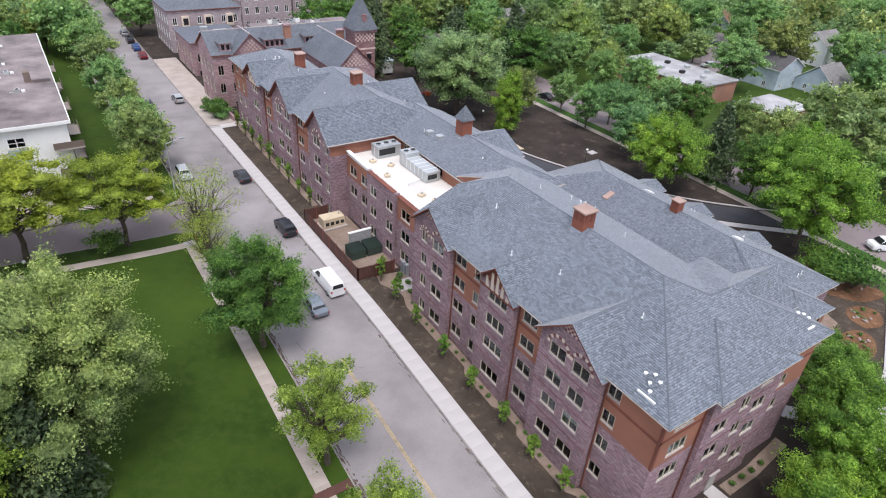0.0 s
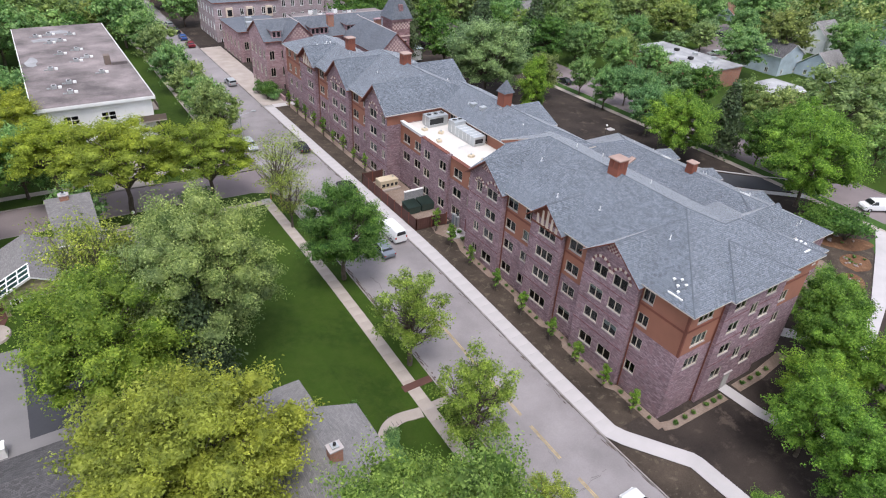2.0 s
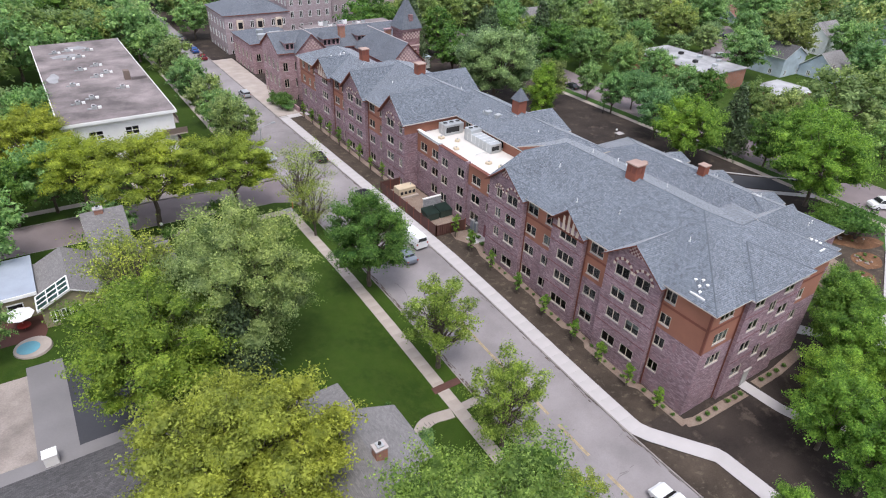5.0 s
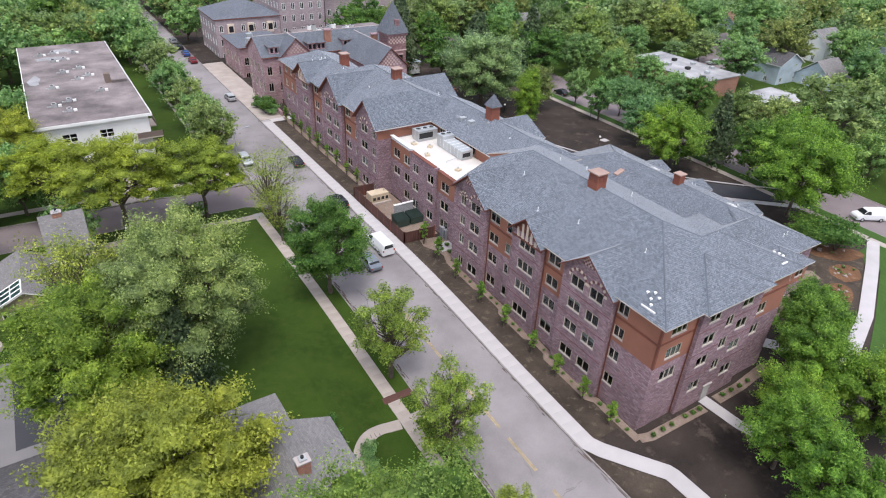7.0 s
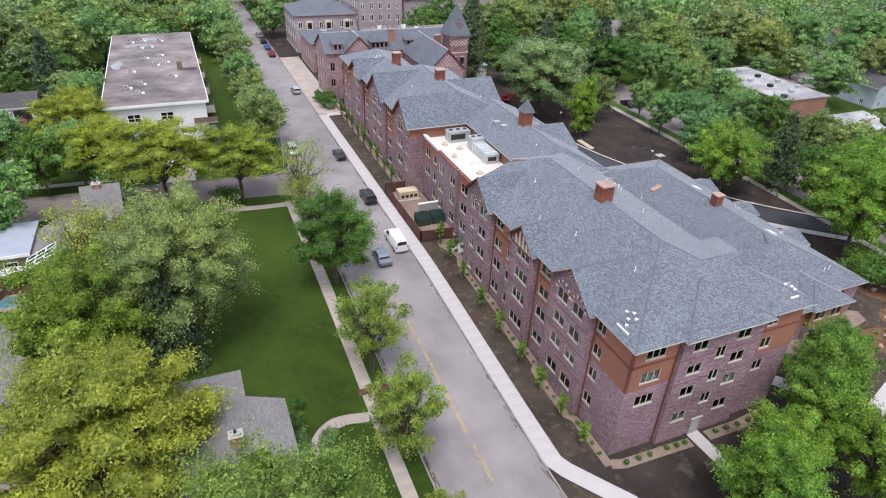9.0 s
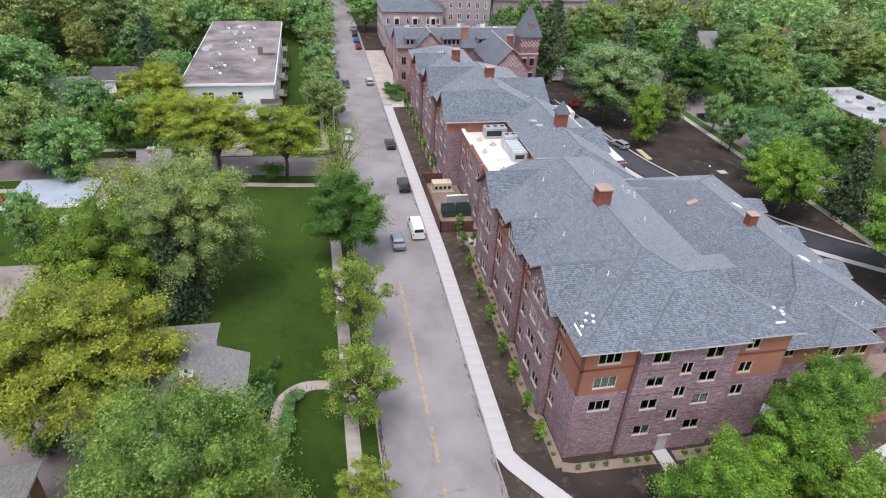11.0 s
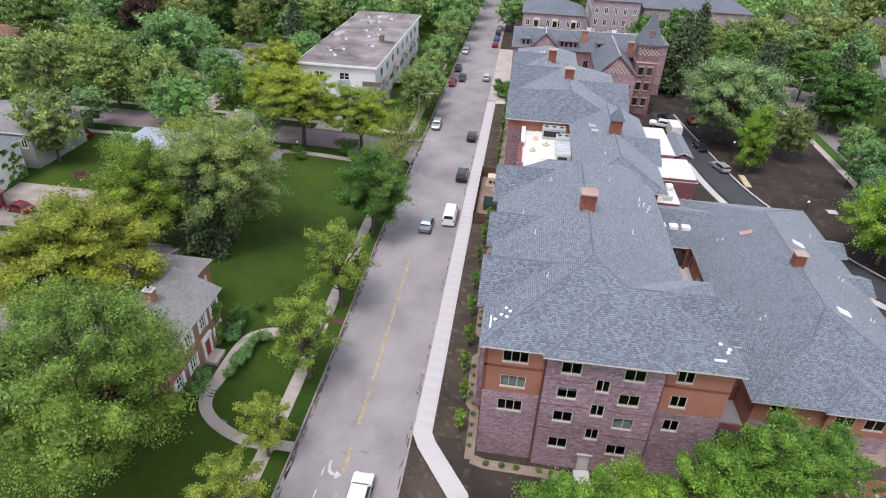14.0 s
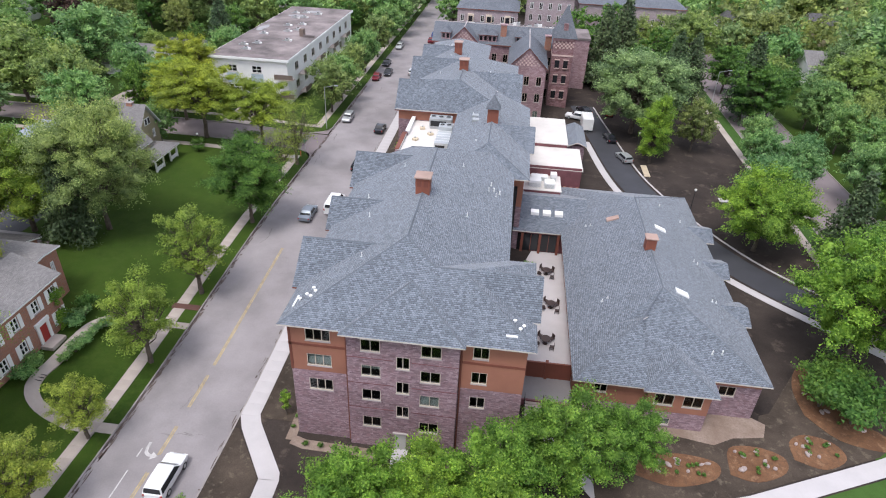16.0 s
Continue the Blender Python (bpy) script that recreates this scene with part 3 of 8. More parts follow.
for r in (rect(KW - 0.15, -150, KW, SS0 - 4), rect(KW - 0.15, SS1 + 4, KW, 500), rect(KE, -150, KE + 0.15, 500),
          rect(-300, SS0 - 0.15, KW - 4, SS0), rect(-300, SS1, KW - 4, SS1 + 0.15), rect(100, -150, 100.15, 500), rect(112, -150, 112.15, 500)):
    sheet("kerb", r, 0.015, KERB, "stained concrete kerb", "kerb", 0.25)
# rounded corners at the mouth of the side street
for cy, sy in ((SS0, -1), (SS1, 1)):
    arc = [(KW - 4 + 4 * math.sin(a), cy + sy * 4 * (1 - math.cos(a))) for a in [math.pi / 2 * i / 8 for i in range(9)]]
    patch("street_corner", [(KW, cy)] + arc, 0.02, SIDEROAD, "rounded asphalt corner of the side street", "road", 0.05)
    band_sheet("kerb", arc, 0.16, 0.03, KERB, "stained concrete kerb round the street corner", "kerb", 0.2)
# sidewalks
sheet("sidewalk_east", rect(KE + 0.15, 17.2, KE + 2.05, 116), 0.03, WALKNEW, "new pale concrete sidewalk along the kerb", "sidewalk", 0.1)
band_sheet("sidewalk_bend", [(26.5, 17.6), (27.2, 16.1), (31.0, 10.7), (31.1, 10.3), (31.2, 4.6), (31.2, -20)], 1.9, 0.034, WALKNEW, "new pale concrete sidewalk bending away from the road", "sidewalk")
band_sheet("door_walk", [(42.2, 15.5), (42.5, 11.0), (43.2, 8.5), (46.0, 5.0)], 1.5, 0.03, WALKNEW, "pale concrete walk to the end door", "sidewalk")
band_sheet("east_door_walk", [(55.5, 20), (58.5, 16.5), (62, 12)], 1.9, 0.03, WALKNEW, "pale concrete walk beside the wing", "sidewalk")
sheet("sidewalk_west", rect(11.3, -60, 12.75, SS0 - 3), 0.03, WALKOLD, "weathered concrete sidewalk beside the lawn", "sidewalk", 0.1)
sheet("sidewalk_side", rect(-300, SS0 - 4.6, 11.3, SS0 - 3.2), 0.03, WALKOLD, "weathered concrete sidewalk beside the side street", "sidewalk", 0.1)
sheet("sidewalk_side", rect(-300, SS1 + 3.2, 11.3, SS1 + 4.5), 0.03, WALKOLD, "weathered concrete sidewalk beyond the side street", "sidewalk", 0.1)
sheet("sidewalk_northwest", rect(11.0, SS1 + 3.2, 12.4, 400), 0.03, WALKOLD, "weathered concrete sidewalk beside the street trees", "sidewalk", 0.1)
sheet("sidewalk_far_east", rect(96.3, -100, 97.7, 400), 0.03, WALKOLD, "concrete sidewalk along the east street", "sidewalk", 0.1)
sheet("verge_east", rect(97.7, -100, 100, 400), 0.03, LAWN, "green verge along the east street", "lawn", 0.1)
sheet("lawn_southeast", rect(88.5, -100, 96.3, 24), 0.02, LAWN, "bright green new lawn", "lawn", 0.1)
band_sheet("south_walk", [(60, 9.5), (75, 14.4), (89, 20.6), (97, 24.5)], 1.8, 0.04, WALKNEW, "pale concrete walk past the planting beds", "sidewalk")
sheet("entry_court", rect(KE + 0.15, 116.2, 31.0, 165), 0.02, WALKOLD, "buff concrete forecourt of the old building", "pavement", 0.1)
sheet("entry_walk", rect(KE + 2.05, 114.3, 32, 116.2), 0.03, WALKNEW, "new concrete crossing walk", "sidewalk", 0.1)
patch("lawn_south", [(61, 7.6), (75, 13.2), (89, 19.4), (88.4, -30), (61, -30)], 0.05, LAWN, "bright green new lawn beside the walk", "lawn", 0.1)
sheet("soil_strip", rect(KE + 2.1, 17.2, 31.9, 116), 0.02, SOILDRY, "dry brown planting strip between walk and wall", "ground", 0.1)
patch("soil_corner", [(KE + 0.2, 15.6), (26.1, 15.6), (29.7, 10.8), (30.0, 10.0), (30.0, -10), (KE + 0.2, -10)], 0.02, SOILDRY, "dry tan soil between road and bending walk", "ground", 0.1)
# service drive
band_sheet("service_drive", curve_pts([(66.5, 122), (69.5, 100), (73.5, 78), (84, 55), (100, 40)]), 5.2, 0.03, BLACKTOP, "new black asphalt drive", "road")
band_sheet("drive_walk", curve_pts([(66.0, 99), (70.0, 76), (79.8, 54), (97, 37.5)]), 1.3, 0.05, WALKNEW, "new pale concrete walk beside the drive", "sidewalk")
band_sheet("drive_kerb", curve_pts([(69.4, 122), (72.4, 100.6), (76.6, 79), (87, 57), (101, 43)]), 0.3, 0.1, WALKNEW, "new concrete kerb of the drive", "kerb")
patch("far_parking", [(150, 100), (172, 105), (190, 108), (212, 136), (196, 140), (180, 118), (150, 112)], 0.06, SIDEROAD, "worn asphalt parking area among the houses", "pavement", 0.1)
# yards and driveways
sheet("parking_lot", rect(-37.5, 17, -9.5, 39.8), 0.04, SIDEROAD, "worn asphalt yard behind the brick house", "pavement", 0.3)
sheet("gutter_strip", rect(-30, 37.4, -12, 41.2), 0.045, LOTGREY, "smooth grey asphalt strip behind the garage", "pavement", 0.3)
sheet("yard_slab", rect(-24.5, 41.2, -21.2, 54.8), 0.045, LOTGREY, "smooth grey asphalt strip", "pavement", 0.3)
sheet("yard_asphalt", rect(-21.2, 41.2, -15.0, 53.5), 0.04, BLACKTOP, "dark new asphalt beside the grey strip", "pavement", 0.3)
sheet("driveway", rect(-43.8, 41.2, -24.5, 53.5), 0.04, DIRTYCONC, "cracked pale concrete driveway", "pavement", 0.3)
sheet("driveway", rect(-34, SS1 + 4, -30, 124), 0.03, WALKOLD, "concrete driveway to a small garage", "pavement", 0.1)
sheet("side_drive", rect(-7, SS1 + 0.2, -1.5, 100), 0.03, WALKOLD, "concrete driveway beside the apartment house", "pavement", 0.1)

# centre line, lane line and arrow
for y0, y1 in ((-14, 2), (4.5, 9.5), (11.5, 15.0), (17.5, 22), (23.5, 46)):
    for dx in (-0.1, 0.1):
        sheet("centre_line", rect(20.0 + dx - 0.06, y0, 20.0 + dx + 0.06, y1), ROADZ + 0.01, YELLOW, "worn yellow centre line", "road marking", 0.006)
bm = bmesh.new()
bend = [((18.2, 13.6), (18.6, 13.6)), ((18.2, 12.6), (18.6, 12.7)), ((18.45, 11.75), (18.8, 12.1)), ((19.0, 11.3), (19.15, 11.75)), ((19.6, 11.2), (19.6, 11.65))]
AX, AY, AK = 19.15, 11.75, 0.68
flat = lambda p: bm.verts.new((AX + (p[0] - 19.3) * AK, AY + (p[1] - 12.1) * AK, ROADZ + 0.02 + ground_z(p[0], p[1])))
prev = None
for p, q in bend:
    e = (flat(p), flat(q))
    if prev:
        bm.faces.new((prev[0], e[0], e[1], prev[1]))
    prev = e
bm.faces.new((flat((19.6, 10.75)), flat((20.55, 11.45)), flat((19.6, 12.1))))
bm.normal_update()
bmesh.ops.solidify(bm, geom=bm.faces[:], thickness=0.008)
tagged(new("turn_arrow", finish(bm, "turn_arrow", MARK)), "worn white turn arrow painted on the road", "road marking", kind="structure")
for y0, y1 in ((-4, 2.5), (4.0, 9.5), (11.0, 12.0)):
    sheet("lane_line", rect(18.05, y0, 18.17, y1), ROADZ + 0.01, MARK, "worn white lane line", "road marking", 0.006)

# ---------------------------------------------------------------- the new building
EAVE, SL = 14.0, 0.42
hall = thing("residence_building", 42.0, 60.0, 0.0, "four-storey mauve stone and russet stucco building with grey shingle roofs", "building")
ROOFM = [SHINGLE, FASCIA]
WALLM = [STONE, STUCCO, BRICKTRIM]
XW, XB = 32.1, 31.4
ST = ((8.45, 0), (99, 1))          # stone below, stucco above
ALL = ((99, 0),)
ROWS_R = (12.0, 9.1, 6.15, 2.8)    # sills in the set-back parts
ROWS_B = (11.9, 9.0, 6.1, 2.65)     # sills in the bays


def cols(y_from, spans, rows, h=1.45, lights=2):
    return [(a - y_from, b - a, z, h, lights) for a, b in spans for z in rows]


# west side, from the south end northwards: (start, end, x, spans, rows, lights, bands)
WEST = [
    (16.1, 21.75, XW, [(20.2, 21.55)], ROWS_R, 2, ST),
    (21.75, 29.05, XB, [(23.05, 24.95), (25.8, 27.75)], ROWS_B, 2, ALL),
    (29.05, 32.8, XW, [(30.2, 32.2)], ROWS_R, 2, ST),
    (32.8, 38.0, XB, [(33.75, 36.6)], ROWS_B, 3, ALL),
    (38.0, 43.4, XW, [(38.15, 39.85), (41.3, 43.2)], ROWS_R, 2, ST),
    (43.4, 50.5, XB, [(44.55, 46.65), (47.75, 48.85)], ROWS_B, 2, ALL),
    (73.0, 80.6, XB, [(76.5, 78.8), (73.7, 74.7)], ROWS_B, 2, ALL),
    (80.6, 86.8, XW, [(81.5, 82.6), (84.4, 86.4)], ROWS_R, 2, ST),
    (86.8, 95.4, XB, [(88.0, 90.3), (91.4, 93.6)], ROWS_B, 2, ALL),
    (95.4, 101.2, XW, [(96.2, 97.4), (98.7, 100.6)], ROWS_R, 2, ST),
    (101.2, 108.4, XB, [(102.4, 105.0)], ROWS_B, 3, ALL),
    (108.4, 117.5, XW, [(109.6, 110.8), (112.4, 113.4), (115.2, 116.4)], ROWS_R, 2, ST),
]
for a, b, x, spans, rows, lights, bands in WEST:
    facade(hall, (x, b), (x, a), 0, EAVE - 0.1, [(b - s1, s1 - s0, z, 1.35, lights) for s0, s1 in spans for z in rows], (-1, 0), bands, WALLM)
# returns between bays and set-back walls
for y, d in ((21.75, -1), (29.05, 1), (32.8, -1), (38.0, 1), (43.4, -1), (80.6, 1), (86.8, -1), (95.4, 1), (101.2, -1), (108.4, 1)):
    y0, y1 = (y, y + 0.3) if d < 0 else (y - 0.3, y)
    part("bay_corner", box(XB + 0.003, y0 + 0.003, 0, XW + 0.3, y1 - 0.003, EAVE - 0.12), STONE, hall)
# stone corner shafts and downpipes at the junctions
for y in (21.6, 29.2, 32.65, 38.15, 43.25, 80.75, 86.65, 95.55, 101.05, 108.55):
    part("downpipe", add_cyl(bmesh.new(), (XW - 0.1, y, 0.1), (XW - 0.1, y, EAVE - 0.2), 0.07), TRIM, hall)
# thin belts at the floors of the bays, coloured dark red for their shadow lines
for a, b, x, spans, rows, lights, bands in WEST:
    if bands is ALL:
        for z in (5.05, 8.1, 11.1):
            part("belt_course", box(x - 0.045, a + 0.02, z, x + 0.05, b - 0.02, z + 0.07), BRICKTRIM, hall)
# brown bands on the stucco
for a, b in ((16.1, 21.75), (29.05, 32.8), (38.0, 43.4), (80.6, 86.8), (95.4, 101.2), (108.4, 117.5)):
    part("trim_board", box(XW - 0.05, a, 11.35, XW + 0.02, b, 11.6), TRIM, hall)
part("corner_board", box(XW - 0.045, 16.05, 8.45, XW + 0.2, 16.3, EAVE - 0.3), TRIM, hall)

# south end
facade(hall, (XW, 16.1), (37.4, 16.1), 0, EAVE - 0.1, [(1.5, 2.25, z, 1.35, 3) for z in ROWS_R[:3]], (0, -1), ST, WALLM)
bay_w = [(1.25, 1.75, z, 1.3, 2) for z in ROWS_B] + [(6.55, 1.8, z, 1.3, 2) for z in ROWS_B] + [(4.4, 1.2, z, 1.4, 2) for z in (10.24, 7.3, 4.3)]
facade(hall, (37.4, 15.6), (47.3, 15.6), 0, EAVE - 0.1, bay_w, (0, -1), ALL, WALLM)
facade(hall, (47.3, 16.1), (53.0, 16.1), 0, EAVE - 0.1, [(1.1, 1.4, z, 1.35, 2) for z in ROWS_R[:3]], (0, -1), ST, WALLM)
for x in (37.4, 47.0):
    part("bay_corner", box(x + 0.004, 15.62, 0, x + 0.296, 16.4, EAVE - 0.12), STONE, hall)
for x in (37.25, 47.45):
    part("downpipe", add_cyl(bmesh.new(), (x, 16.0, 0.1), (x, 16.0, EAVE - 0.2), 0.07), TRIM, hall)
for a, b in ((32.0, 37.4), (47.3, 53.0)):
    part("trim_board", box(a, 16.05, 11.35, b, 16.12, 11.6), TRIM, hall)
# the same dark red strips for the shadow lines of the south bay
for z in (5.05, 8.1, 11.1):
    for x0, x1 in ((37.42, 41.6), (43.2, 47.28)):
        part("belt_course", box(x0, 15.565, z, x1, 15.65, z + 0.07), BRICKTRIM, hall)
door = part("door", box(41.7, 15.52, 0.03, 42.75, 15.6, 2.1), GREYWALL, hall, "pale grey end door")
part("door_head", box(41.5, 15.42, 2.12, 42.95, 15.6, 2.25), SILL, hall)
# east side and inner walls
facade(hall, (53.0, 16.1), (53.0, 28.5), 0, EAVE - 0.1, [(2 + 4 * i, 1.6, z, 1.4, 2) for i in range(3) for z in ROWS_R], (1, 0), ST, WALLM)
facade(hall, (53.0, 28.5), (50.2, 28.5), 0, EAVE - 0.1, [], (0, 1), ST, WALLM)
facade(hall, (50.2, 28.5), (50.2, 52.0), 0, EAVE - 0.1, [(2 + 4.4 * i, 1.6, z, 1.4, 2) for i in range(5) for z in ROWS_R], (1, 0), ST, WALLM)
facade(hall, (52.4, 52.0), (52.4, 73.0), 0, 13.6, [(2 + 4.4 * i, 1.6, z, 1.4, 2) for i in range(4) for z in (8.7, 5.7)], (1, 0), ST, WALLM)
facade(hall, (52.4, 52.0), (50.2, 52.0), 0, 13.6, [], (0, -1), ST, WALLM)
facade(hall, (50.0, 73.0), (50.0, 97.0), 0, EAVE - 0.1, [(2 + 4.4 * i, 1.6, z, 1.4, 2) for i in range(5) for z in (8.7, 5.7)], (1, 0), ST, WALLM)
facade(hall, (43.6, 97.0), (43.6, 117.5), 0, EAVE - 0.1, [], (1, 0), ST, WALLM)
facade(hall, (50.0, 97.0), (43.6, 97.0), 0, EAVE - 0.1, [], (0, 1), ST, WALLM)
facade(hall, (43.6, 117.5), (32.0, 117.5), 0, EAVE - 0.1, [], (0, 1), ST, WALLM)
# low middle part with the flat roof
FLAT = 11.9
LOWR = (9.5, 6.5, 3.5)
facade(hall, (33.9, 58.6), (33.9, 50.5), 0, FLAT + 0.05, [(0.9, 2.1, z, 1.4, 2) for z in LOWR] + [(4.6, 1.3, z, 1.4, 2) for z in LOWR[:2]], (-1, 0), ((8.9, 0), (99, 1)), WALLM)
facade(hall, (33.5, 66.2), (33.5, 58.6), 0, FLAT + 0.5, [(1.0, 1.7, z, 1.4, 2) for z in LOWR] + [(5.3, 1.7, z, 1.4, 2) for z in LOWR], (-1, 0), ALL, WALLM)
facade(hall, (33.9, 73.0), (33.9, 66.2), 0, FLAT + 0.05, [(1.0, 2.0, z, 1.4, 2) for z in LOWR[:2]] + [(4.4, 2.0, z, 1.4, 2) for z in LOWR], (-1, 0), ((8.9, 0), (99, 1)), WALLM)
for y in (58.6, 65.9):
    part("bay_corner", box(33.503, y + 0.003, 0, 34.2, y + 0.297, FLAT + 0.49), STONE, hall)
facade(hall, (XB, 73.0), (41.5, 73.0), 0, EAVE - 0.1, [], (0, -1), ((12.0, 0), (99, 1)), WALLM)
facade(hall, (41.6, 73.0), (41.6, 50.5), FLAT - 0.3, EAVE - 0.35, [(2.5, 1.5, 12.15, 1.2, 2), (11.0, 1.5, 12.15, 1.2, 2), (18.0, 1.5, 12.15, 1.2, 2)], (-1, 0), ((99, 1),), WALLM)
part("flat_roof", box(34.0, 50.6, FLAT - 0.25, 41.7, 72.9, FLAT), MEMBRANE, hall, "white membrane flat roof")
for x0, y0, x1, y1, zt in ((33.92, 66.3, 34.25, 72.9, 12.5), (33.6, 58.95, 33.95, 65.85, 12.42), (33.92, 50.7, 34.25, 58.5, 12.1)):
    part("parapet", box(x0 + 0.02, y0, FLAT + 0.005, x1, y1, zt), WHITE, hall)
    part("parapet_cap", box(x0 - 0.22, y0, zt, x1 + 0.06, y1, zt + 0.09), WHITE if y0 > 60 else TRIM, hall)
# near-black boxes added for room shade, so that windows read as rooms
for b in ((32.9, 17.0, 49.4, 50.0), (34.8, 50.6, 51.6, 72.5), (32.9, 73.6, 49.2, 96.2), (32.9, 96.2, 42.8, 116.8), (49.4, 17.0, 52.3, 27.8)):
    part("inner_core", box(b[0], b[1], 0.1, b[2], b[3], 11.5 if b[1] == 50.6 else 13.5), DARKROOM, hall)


def gable(y_mid, half, ze, zr, x_tip, x_in, over=0.45, side=-1):
    """A street gable: two shingled slopes running into the main roof, with its rake boards."""
    s = (zr - ze) / half
    h = half + over
    zo = ze - over * s + 0.12
    zr2 = zr + 0.12
    A, B = (x_tip, y_mid - h, zo), (x_tip, y_mid + h, zo)
    C, D = (x_in, y_mid - h, zo), (x_in, y_mid + h, zo)
    R, Q = (x_tip, y_mid, zr2), (x_in, y_mid, zr2)
    part("gable_roof", solid(bmesh.new(), [[A, C, Q, R], [D, B, R, Q]], 0.16), [SHINGLE, TRIM], hall)


def gable_wall(y_mid, half, ze, zr, x, mat, name="gable_wall"):
    bm = bmesh.new()
    a = [(x, y_mid - half, ze - 0.1), (x, y_mid + half, ze - 0.1), (x, y_mid, zr - 0.05)]
    lo = [bm.verts.new(p) for p in a]
    hi = [bm.verts.new((p[0] + 0.3, p[1], p[2])) for p in a]
    bm.faces.new(lo)
    bm.faces.new(hi[::-1])
    for i in range(3):
        j = (i + 1) % 3
        bm.faces.new((lo[i], lo[j], hi[j], hi[i]))
    return part(name, bm, mat, hall)


GABLES = [(25.4, 3.65, 16.7), (35.4, 2.6, 16.1), (46.95, 3.55, 16.7), (76.8, 3.8, 17.4), (91.1, 4.3, 17.5), (104.8, 3.6, 16.5)]
for ym, half, zr in GABLES:
    gable(ym, half, 13.9, zr, 30.8, 31.2 + (zr - EAVE) / SL + 0.6)
    gable_wall(ym, half, 13.9, zr, XB, TRIM if half < 3 or ym > 100 else STONE)


def arch(yc, z, r, x):
    """A ring of small wedge stones, pale and rose by turns, over a window."""
    n = 11
    for i in range(n):
        a = math.pi * (i + 0.5) / n
        e = math.pi / n * 0.44
        bm = bmesh.new()
        pts = [(yc + q * math.cos(t), z + 0.95 * q * math.sin(t)) for t, q in ((a - e, r), (a + e, r), (a + e, r + 0.3), (a - e, r + 0.3))]
        lo = [bm.verts.new((x, p[0], p[1])) for p in pts]
        hi = [bm.verts.new((x + 0.2, p[0], p[1])) for p in pts]
        bm.faces.new(lo)
        bm.faces.new(hi[::-1])
        for k in range(4):
            j = (k + 1) % 4
            bm.faces.new((lo[k], lo[j], hi[j], hi[k]))
        part("arch_stone", bm, BRICKTRIM if i % 2 else CREAM, hall)


for ym, half, zr in GABLES:
    x = XB - 0.05
    if half < 3 or ym > 100:
        # half-timbered fan
        for k, (dy, lean) in enumerate(((-1.5, -0.5), (-0.75, -0.22), (0.0, 0.0), (0.75, 0.22), (1.5, 0.5))):
            bm = bmesh.new()
            top = zr - 0.45 - abs(dy) * 0.95
            pts = [(ym + dy - 0.22, 13.1), (ym + dy + 0.22, 13.1), (ym + dy + 0.14 + lean * 0.3, top), (ym + dy - 0.14 + lean * 0.3, top)]
            if top < 13.3:
                continue
            lo = [bm.verts.new((x, p[0], p[1])) for p in pts]
            hi = [bm.verts.new((x + 0.2, p[0], p[1])) for p in pts]
            bm.faces.new(lo)
            bm.faces.new(hi[::-1])
            for q in range(4):
                j = (q + 1) % 4
                bm.faces.new((lo[q], lo[j], hi[j], hi[q]))
            part("fan_panel", bm, CREAM, hall)
        part("fan_board", box(x + 0.01, ym - half, 12.85, x + 0.2, ym + half, 13.1), TRIM, hall)
    else:
        spans = [s for w in WEST if abs((w[0] + w[1]) / 2 - ym) < 1.0 for s in w[3]]
        for s0, s1 in spans:
            arch((s0 + s1) / 2, 12.95, (s1 - s0) / 2 + 0.12, x)
        # chequered gable peak
        for r in range(5):
            for c in range(-4, 5):
                yy, zz = ym + c * 0.24, zr - 1.5 + r * 0.24
                if abs(yy - ym) < (zr - zz) / ((zr - 13.9) / half) - 0.35:
                    part("peak_stone", box(x + 0.02, yy - 0.11, zz, x + 0.2, yy + 0.11, zz + 0.22), CHEQUER if (r + c) % 2 else BRICKTRIM, hall)

# roofs
ZR = EAVE + (41.1 - 31.2) * SL


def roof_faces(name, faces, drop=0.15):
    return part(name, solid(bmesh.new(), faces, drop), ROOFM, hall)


# south block: ridge at x 41.1, hipped to the south; its south-east corner runs out further under a lower ridge
h = 9.9
yS = 15.4
SE_D = 6.9
SE_Z = EAVE + SE_D * SL
xv = 41.1 + h - SE_D
R0 = (41.1, yS + h, ZR)
RN = (41.1, 47.0, ZR)
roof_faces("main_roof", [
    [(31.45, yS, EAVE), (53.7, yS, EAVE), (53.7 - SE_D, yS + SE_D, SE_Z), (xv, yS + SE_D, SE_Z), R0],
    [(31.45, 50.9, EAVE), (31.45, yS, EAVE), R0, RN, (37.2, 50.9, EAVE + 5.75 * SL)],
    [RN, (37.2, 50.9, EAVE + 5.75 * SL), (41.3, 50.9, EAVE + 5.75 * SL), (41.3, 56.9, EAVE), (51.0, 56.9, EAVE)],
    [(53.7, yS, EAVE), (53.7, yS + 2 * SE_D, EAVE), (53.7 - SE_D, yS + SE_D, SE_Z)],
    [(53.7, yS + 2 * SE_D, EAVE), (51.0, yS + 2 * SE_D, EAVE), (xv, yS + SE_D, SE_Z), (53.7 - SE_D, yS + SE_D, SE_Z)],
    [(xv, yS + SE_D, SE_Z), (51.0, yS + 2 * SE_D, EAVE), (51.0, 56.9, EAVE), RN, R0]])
yg, hg = yS + SE_D, 3.2
